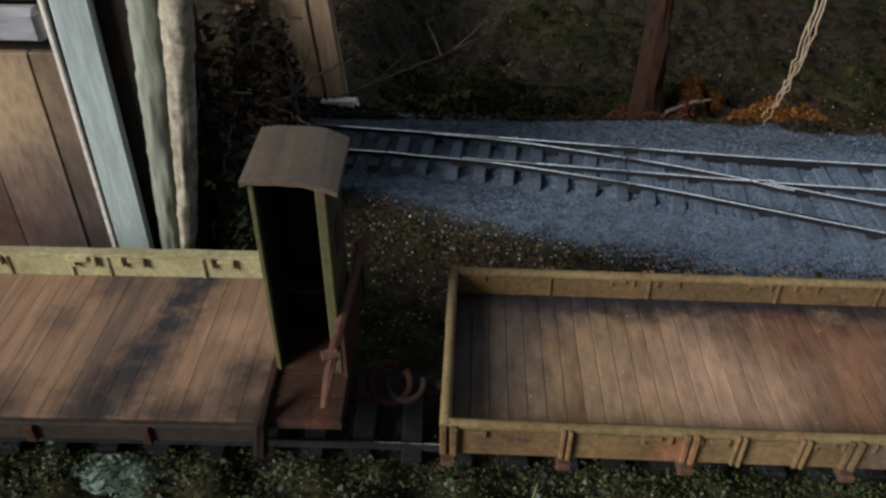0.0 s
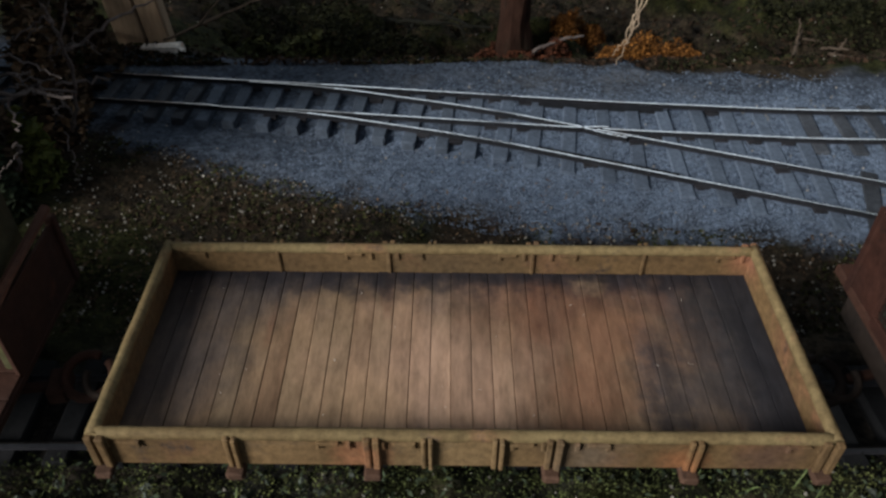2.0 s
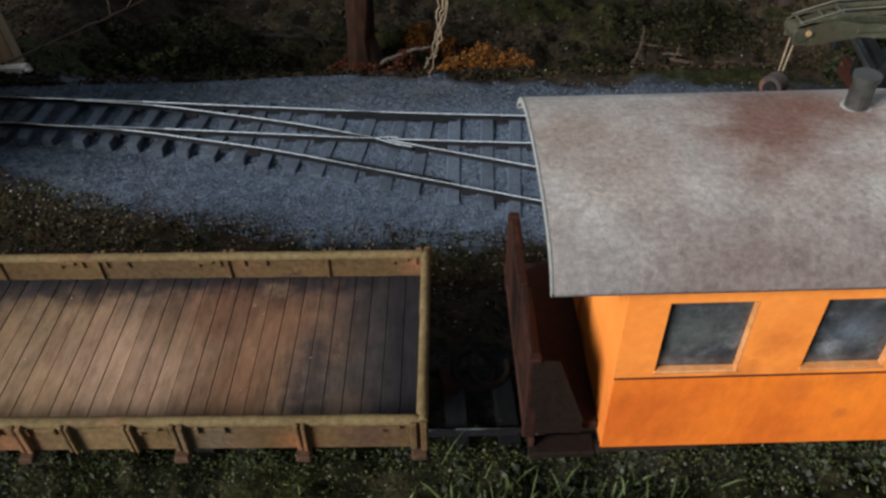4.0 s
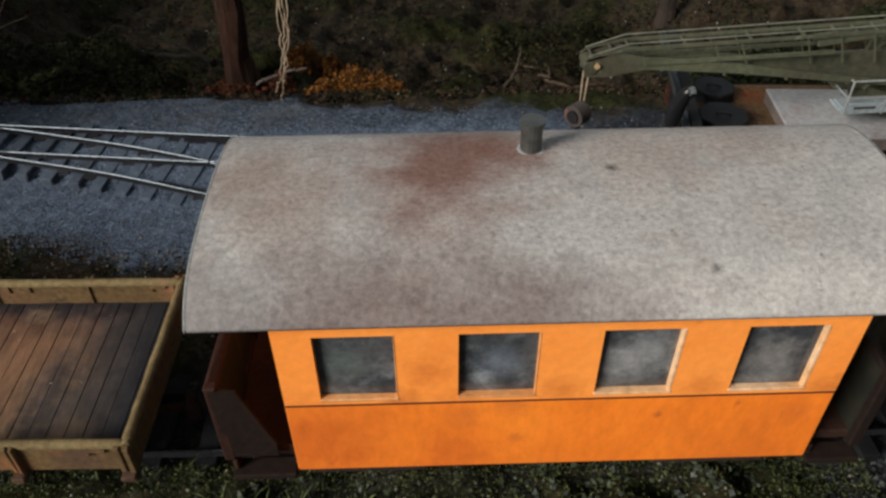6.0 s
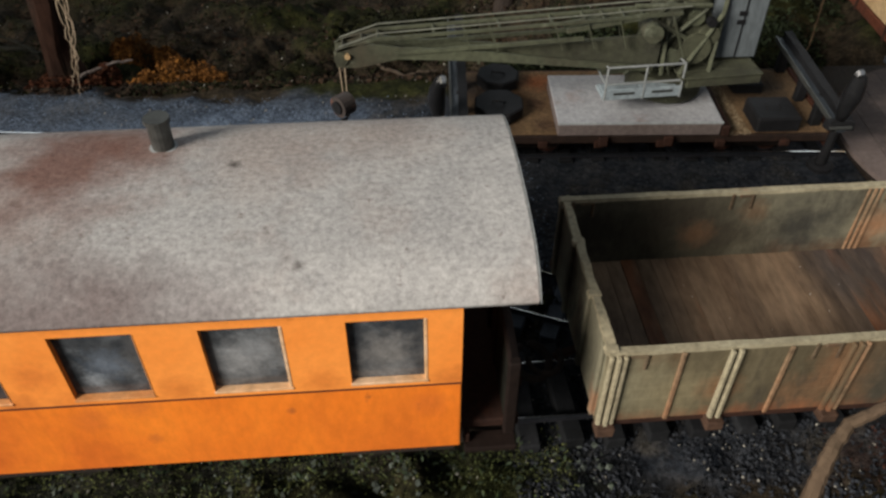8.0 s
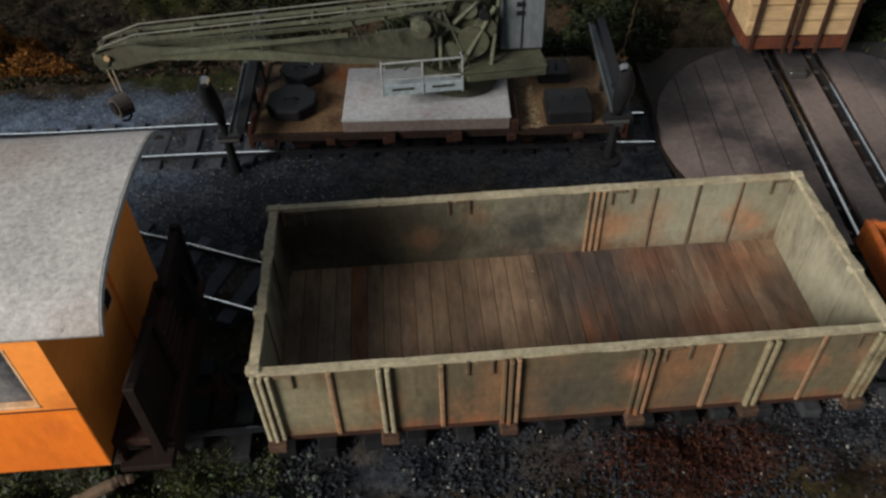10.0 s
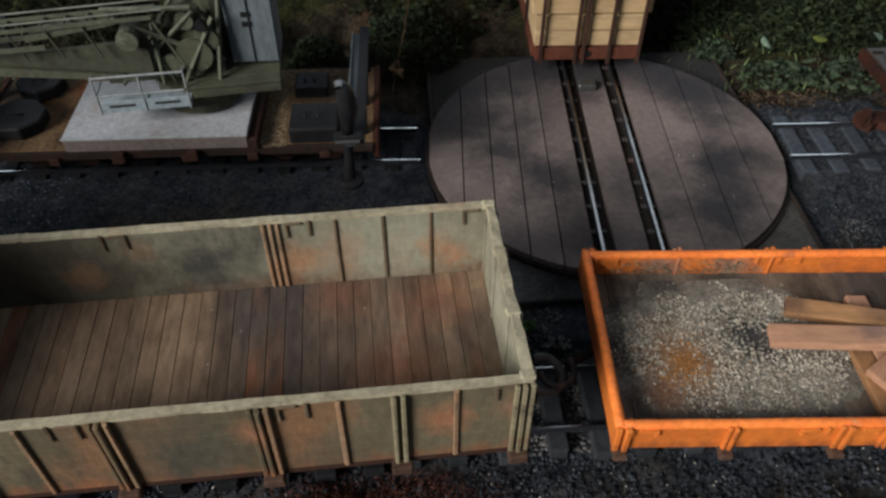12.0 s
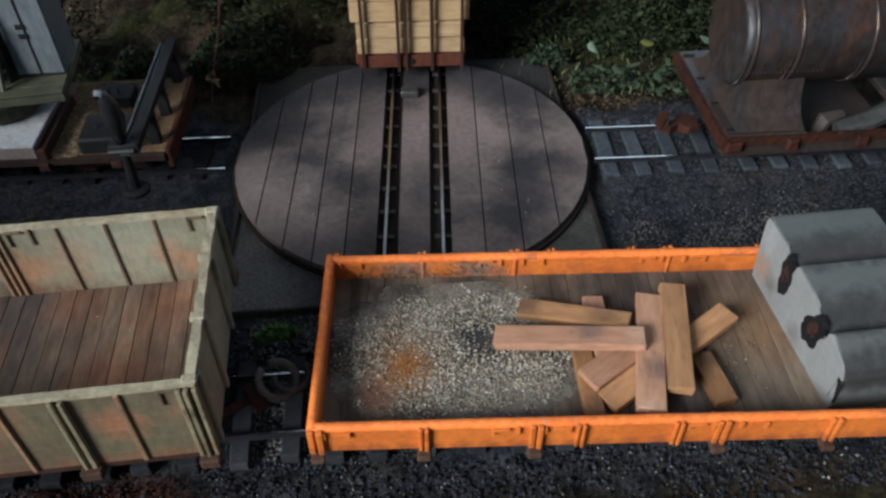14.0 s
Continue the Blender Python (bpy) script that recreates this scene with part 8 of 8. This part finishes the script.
scatter("bank_litter", 15000, on_bank, (0.6, 1.9), M["bank_litter"], "brown leaf litter on the shaded bank", "leaf litter", 9, flat=True)
scatter("bank_moss", 20000, lambda r: (lambda q: q if noise.noise((q[0] * 0.02, q[1] * 0.03, 4)) > 0.0 else None)(on_bank(r)), (0.5, 1.6), M["bank_moss"], "dark green moss on the shaded bank", "moss", 10, flat=True)
scatter("bank_chips", 750, on_bank, (0.35, 0.9), M["stone_l"], "pale chips scattered on the bank", "stones", 11)
scatter("verge_moss", 30000, lambda r: (lambda q: (q[0], q[1], abs(r.gauss(0, 1.4))) if q[1] < 164 and q[0] < 410 else None)(on_verge(r)), (0.15, 0.5), M["moss_v"], "green mossy turf along the front track", "moss", 12, flat=True)
scatter("verge_leaves", 1500, lambda r: (lambda q: (q[0], q[1], abs(r.gauss(0, 2.0))) if q[1] < 162 and q[0] < 410 else None)(on_verge(r)), (0.4, 1.1), M["leaf_pale"], "grey-green scraps of foliage along the front track", "foliage", 13, flat=True)
scatter("verge_stones", 520, lambda r: (lambda q: (q[0], q[1] - 3) if q[1] < 164 and q[0] < 420 and noise.noise((q[0] * 0.05, q[1] * 0.05, 2)) > -0.1 else None)(on_verge(r)), (0.5, 1.7), M["stone_v"], "grey-green stones in the mossy turf", "stones", 61)
scatter("verge_chips", 260, lambda r: (lambda q: (q[0], q[1] - 2) if q[1] < 163 and q[0] < 420 else None)(on_verge(r)), (0.3, 0.8), M["stone_l"], "pale chips in the mossy turf", "stones", 62)
scatter("rusty_heap", 7000, lambda r: (r.gauss(510, 11), r.gauss(149, 5), abs(r.gauss(0, 0.8))), (0.22, 0.6), M["flake"], "rust-red scrap flakes beside the track", "scrap", 14, flat=True)


def clump(cx, cy, rx, ry, h):
    def pick(rs):
        a, r = rs.uniform(0, 6.28), math.sqrt(rs.random())
        e = max(0.0, 1 - r * r)
        return cx + rx * r * math.cos(a), cy + ry * r * math.sin(a), h * e * rs.uniform(0.5, 1.0)
    return pick


for cx, cy, rx, ry, h, sd in ((258, 384, 22, 9, 11, 1), (247, 424, 13, 8, 12, 2), (284, 384, 16, 9, 12, 3), (240, 416, 8, 6, 9, 4), (268, 390, 18, 8, 15, 5), (256, 428, 7, 6, 9, 6)):
    scatter("moss_clump", 1900, clump(cx, cy, rx, ry, h), (0.4, 1.2), M["moss_o"], "rusty orange moss clump on the bank", "moss", 30 + sd, flat=True)
for cx, cy, rx, ry, h, sd in ((214, 392, 16, 12, 12, 1), (228, 398, 12, 9, 8, 2), (204, 402, 12, 10, 9, 3)):
    scatter("leaf_heap", 1500, clump(cx, cy, rx, ry, h), (0.5, 1.8), M["red_litter"], "reddish-brown leaf heap about the tree foot", "leaf litter", 130 + sd, flat=True)
for cx, cy, rx, ry, h, sd in ((150, 400, 34, 26, 10, 1), (120, 430, 40, 30, 12, 2), (185, 380, 14, 14, 8, 3), (380, 440, 40, 30, 16, 4)):
    scatter("moss_mound", 3200, clump(cx, cy, rx, ry, h), (0.5, 1.6), M["bank_moss"], "dull green moss mound on the shaded bank", "moss", 140 + sd, flat=True)
for cx, cy, rx, ry, h, sd, mm in ((640, 358, 30, 22, 16, 1, "leaf"), (700, 345, 34, 22, 16, 2, "leaf"), (670, 372, 60, 30, 26, 3, "leaf"), (675, 312, 16, 9, 7, 4, "leaf_pale"), (700, 308, 16, 10, 9, 5, "leaf_pale"), (655, 330, 9, 7, 8, 6, "leaf_pale"), (740, 345, 50, 40, 30, 7, "leaf"), (640, 390, 40, 26, 24, 8, "leaf")):
    scatter("bush", 6000 if mm == "leaf" else 520, clump(cx, cy, rx, ry, h), (0.6, 1.8) if mm == "leaf" else (0.7, 2.0), M[mm], "low tangled green foliage behind the yard", "bush", 50 + sd, flat=True)
for cx, cy, rx, ry, h, sd, mm in ((50, 258, 7, 10, 74, 1, "litter"), (54, 292, 7, 18, 60, 12, "litter_t"), (50, 300, 8, 18, 90, 15, "litter"), (52, 250, 6, 6, 34, 14, "leaf_pale"), (52, 296, 9, 18, 40, 2, "litter"), (44, 318, 8, 14, 70, 3, "moss"), (56, 266, 6, 10, 26, 4, "yleaf"), (36, 345, 12, 14, 60, 5, "litter"), (110, 395, 26, 16, 8, 6, "moss"), (52, 330, 10, 12, 50, 17, "litter")):
    scatter("bush", 620, clump(cx, cy, rx, ry, h), (0.8, 3.0), M[mm], "dry tangled bush beside the plank shed", "bush", 70 + sd, flat=True)
for cx, cy, rx, ry, h, sd in ((535, 345, 24, 22, 14, 4), (545, 385, 40, 30, 20, 5), (428, 330, 26, 14, 20, 1), (500, 322, 16, 12, 24, 2), (455, 345, 26, 16, 26, 3)):
    scatter("bush", 2400, clump(cx, cy, rx, ry, h), (0.6, 1.8), M["leaf"], "dark green bush behind the crane wagon", "bush", 90 + sd, flat=True)
def on_sawdust(hot):
    def pick(r):
        lx, ly = r.uniform(2.5, 72), r.uniform(2.5, 45)
        e = ((lx - 31) / 29) ** 2 + ((ly - 23) / 19) ** 2 + 0.55 * noise.noise((lx * 0.11, ly * 0.11, 1.0)) + 0.35 * noise.noise((lx * 0.35, ly * 0.35, 4.0))
        if lx > 56:
            e = 0.75 + ((ly - 20) / 7) ** 2 + (lx - 56) / 30
        if r.random() < (e - 0.55) * 1.9:
            return None
        ochre = math.exp(-((lx - 20) ** 2 + (ly - 20) ** 2) / 60.0) + 0.6 * math.exp(-((lx - 13) ** 2 + (ly - 11) ** 2) / 40.0)
        black = math.exp(-(((lx - 38) / 6.5) ** 2 + ((ly - 26) / 5.5) ** 2))
        if r.random() < black or (r.random() < ochre) != hot:
            return None
        return (*in_wagon(lx, ly), 0.35 * r.random() + 0.9 * max(0, 1 - ((lx - 31) / 29) ** 2 - ((ly - 24) / 22) ** 2) ** 0.6)
    return pick


scatter("ochre_sawdust_chips", 900, on_sawdust(True), (0.15, 0.45), M["chip_o"], "rusty ochre sawdust chips on the wagon floor", "sawdust", 18, zf=lambda x, y: zf_o, flat=True)
scatter("sawdust_chips", 12000, on_sawdust(False), (0.12, 0.5), M["chip"], "pale sawdust chips on the wagon floor", "sawdust", 15, zf=lambda x, y: zf_o, flat=True)
scatter("sawdust_chips", 110, lambda r: in_wagon(r.gauss(97, 5), r.gauss(22, 6)), (0.2, 0.45), M["chip_d"], "pale sawdust chips strewn under the planks", "sawdust", 16, zf=lambda x, y: zf_o)
scatter("sawdust_chips", 700, lambda r: (lambda k, d: (*in_wagon((17, 38, 30)[k] + r.gauss(0, (5, 4, 8)[k]), 48.2 - 0.6 * d), d * (4.6, 5.6, 2.0)[k]))(r.choice((0, 0, 1, 1, 2)), r.random() ** 1.4), (0.15, 0.5), M["chip_d"], "dusty sawdust clinging to the wagon side", "sawdust", 67, zf=lambda x, y: zf_o, flat=True)
scatter("weed", 420, clump(551, 198.5, 6, 4, 4.5), (0.8, 2.0), M["weed"], "small green weed beside the turntable board", "plant", 40, flat=True)
scatter("weed", 160, clump(412, 205, 9, 2.5, 4), (0.6, 1.6), M["bank_moss"], "small green weed behind the sage wagon", "plant", 41, flat=True)


def fallen_leaf(x, y, z, s, material, seed, label):
    rr = random.Random(seed)
    bm = B()
    rim = [bm.verts.new((s * math.cos(a) * (1 + 0.15 * math.sin(3 * a)), s * 0.7 * math.sin(a), 0.12 * s * math.cos(2 * a))) for a in [2 * math.pi * k / 12 for k in range(12)]]
    mid = bm.verts.new((0, 0, 0.2 * s))
    for a, b_ in zip(rim, rim[1:] + rim[:1]):
        bm.faces.new((a, b_, mid))
    ob = single("fallen_leaf", bm, material, label, "leaf", smooth=True)
    ob.matrix_world = pose(x * U, y * U, z * U, rr.uniform(-25, 25), rr.uniform(-25, 25), rr.uniform(0, 360))


for q in ((669, 318, 12, 3.0, "mint", 1), (713, 317, 13, 3.0, "mint", 2), (691, 319, 12, 2.6, "yleaf", 3), (676, 306, 9, 2.4, "leaf_pale", 4), (690, 301, 8, 2.2, "leaf_pale", 5), (683, 309, 9, 2.6, "leaf_pale", 6), (697, 303, 9, 2.4, "leaf_pale", 7)):
    fallen_leaf(*q[:4], M[q[4]], q[5], {"mint": "pale mint-green leaf in the foliage", "yleaf": "yellow-green leaf in the foliage"}.get(q[4], "broad dull green leaf in the foliage"))
def blades(name, n, pick, tall, material, label, seed):
    """Upright tapering blades of grass as one mesh."""
    rs = random.Random(seed)
    verts, faces = [], []
    for _ in range(n):
        x, y = pick(rs)
        z = ground_z(x, y)
        h, a = rs.uniform(*tall), rs.uniform(0, 6.28)
        lean = Vector((rs.gauss(0, 0.5), rs.gauss(0, 0.5), 1)).normalized() * h
        side = Vector((math.cos(a), math.sin(a), 0)) * rs.uniform(0.15, 0.35)
        base = Vector((x, y, z))
        mid = base + lean * 0.55 + Vector((0, 0, 0.1 * h))
        k = len(verts)
        verts += [base - side, base + side, mid + side * 0.8, mid - side * 0.8, base + lean]
        faces += [(k, k + 1, k + 2, k + 3), (k + 3, k + 2, k + 4)]
    me = bpy.data.meshes.new(name)
    me.from_pydata([tuple(v * U) for v in verts], [], faces)
    me.materials.append(material)
    return tagged(new(name, me), label, "grass", kind="stuff")


blades("grass", 170, lambda r: (r.gauss(268, 18), r.gauss(143, 5)), (3, 10), M["grass"], "fresh green grass tufts beside the coach", 43)
blades("grass", 300, lambda r: (r.uniform(40, 400), r.gauss(142, 5)), (2, 5), M["grass"], "sparse green grass along the front track", 44)
blades("grass", 320, lambda r: (r.uniform(625, 720), r.uniform(300, 350)), (2, 6), M["grass"], "green grass among the foliage behind the turntable", 45)
scatter("tan_litter", 1000, lambda r: (r.uniform(92, 230), r.uniform(194, 262)), (0.25, 0.7), M["litter_t"], "tan leaf litter on the earth by the train", "leaf litter", 49, flat=True)
scatter("deck_specks", 26, lambda r: (r.uniform(124, 238), r.uniform(150, 190)), (0.1, 0.24), M["chalk"], "tiny white specks on the wagon floor", "specks", 46, zf=lambda x, y: 29.5)
scatter("deck_specks", 22, lambda r: (r.uniform(418, 538), r.uniform(154, 194)), (0.1, 0.24), M["chalk"], "tiny white specks on the wagon floor", "specks", 47, zf=lambda x, y: 25.0)
scatter("deck_specks", 16, lambda r: (r.uniform(545, 645), r.uniform(235, 300)), (0.12, 0.3), M["chalk"], "tiny white specks on the turntable", "specks", 48, zf=lambda x, y: 4.6)
scatter("deck_grit", 2600, lambda r: (lambda x, y: (x, y) if not (490.5 < x < 508.5 and 260 < y < 299) else None)(r.uniform(482.5, 507), r.uniform(262, 304)), (0.15, 0.45), M["grit"], "sandy ochre grit strewn on the crane wagon deck", "grit", 42, zf=lambda x, y: 19.6)
bm = B()
bmesh.ops.create_icosphere(bm, subdivisions=3, radius=1)
for v in bm.verts:
    v.co = Vector((47 + v.co.x * 14, 152 + v.co.y * 9, 4 + v.co.z * 7)) + v.co * 3.0 * noise.noise(v.co * 2.3)
single("lichen_rock", bm, M["lichen"], "pale green lichen-covered rock beside the track", "rock", smooth=True)
scatter("lichen_flakes", 900, lambda r: (lambda a, q: (47 + 13 * q * math.cos(a), 152 + 8.5 * q * math.sin(a), 9.5 * math.sqrt(max(0, 1 - q * q))))(r.uniform(0, 6.28), math.sqrt(r.random())), (0.25, 0.8), M["lichen"], "pale lichen flakes on the rock", "lichen", 17, flat=True, zf=lambda x, y: 3.0)
scatter("yard_grit", 2600, lambda r: (lambda x, y: (x, y) if r.random() < 0.6 + 1.4 * noise.noise((x * 0.05, y * 0.05, 5)) else None)(r.uniform(656, 720), r.gauss(214, 9)), (0.22, 0.55), M["stone_y"], "grey-brown grit beside the turntable board", "grit", 63)
scatter("plate_chips", 7, lambda r: (r.gauss(702, 3), r.gauss(255, 3)), (0.25, 0.55), M["chalk"], "white chips lying on the boiler wagon deck", "specks", 64, zf=lambda x, y: 22.7)
strand("dry_stalk", [(534, 318, 42), (532, 314, 33), (529.5, 310, 24), (527, 307, 17), (525.5, 305, 8), (524.5, 303.5, 1)], 0.35, M["litter_t"], "thin tan stalk hanging beside the crane wagon", "stalk", 5, 0.3, 65)
scatter("dry_leaf", 22, clump(527.3, 306.5, 2.0, 1.8, 8), (0.8, 2.2), M["litter_t"], "curled tan dry leaf on the stalk", "leaf", 66, flat=True, zf=lambda x, y: 13.0)
# pale blades, curled leaves and a sprig in the bush by the shed
strand("grass_blade", [(42.7, 264, 46.6), (51, 263, 47.6), (59.2, 262, 48.0)], 0.5, M["mint"], "pale straight grass blade in the bush", "grass blade", 5, 0.1, 68)
strand("grass_blade", [(42.5, 252, 1.0), (43.0, 252, 7.0), (49, 252, 12.4), (55.6, 252, 17.7)], 0.7, M["mint"], "pale bent grass blade beside the shed", "grass blade", 5, 0.15, 69)
for k, (dx, dz) in enumerate(((-3.0, 2.5), (2.6, 3.6), (0.6, -4.4), (4.0, -0.6))):
    strand("pale_sprig", [(55.2, 268, 65.8), (55.2 + dx * 0.5, 267.4, 65.8 + dz * 0.6), (55.2 + dx, 267, 65.8 + dz)], 0.5, M["twig_pale"], "short pale lichen sprig in the bush", "sprig", 5, 0.15, 70 + k)
for q in ((41.8, 256, 19.9, 3.0, "ivy", 11), (45.5, 255, 19.6, 2.2, "ivy", 12), (48.2, 258, 62.0, 2.6, "litter_t", 13), (50.5, 261, 53.0, 2.4, "litter_t", 14), (43.0, 257, 31.0, 1.8, "ivy", 15), (47.0, 257, 27.0, 1.6, "leaf_pale", 16)):
    fallen_leaf(*q[:4], M[q[4]], q[5], "curled tan dead leaf caught in the bush")
scatter("brown_litter", 1500, lambda r: (r.gauss(668, 9), r.gauss(300, 5)), (0.4, 1.3), M["litter"], "brown leaf litter between the track and the foliage", "leaf litter", 71, flat=True)
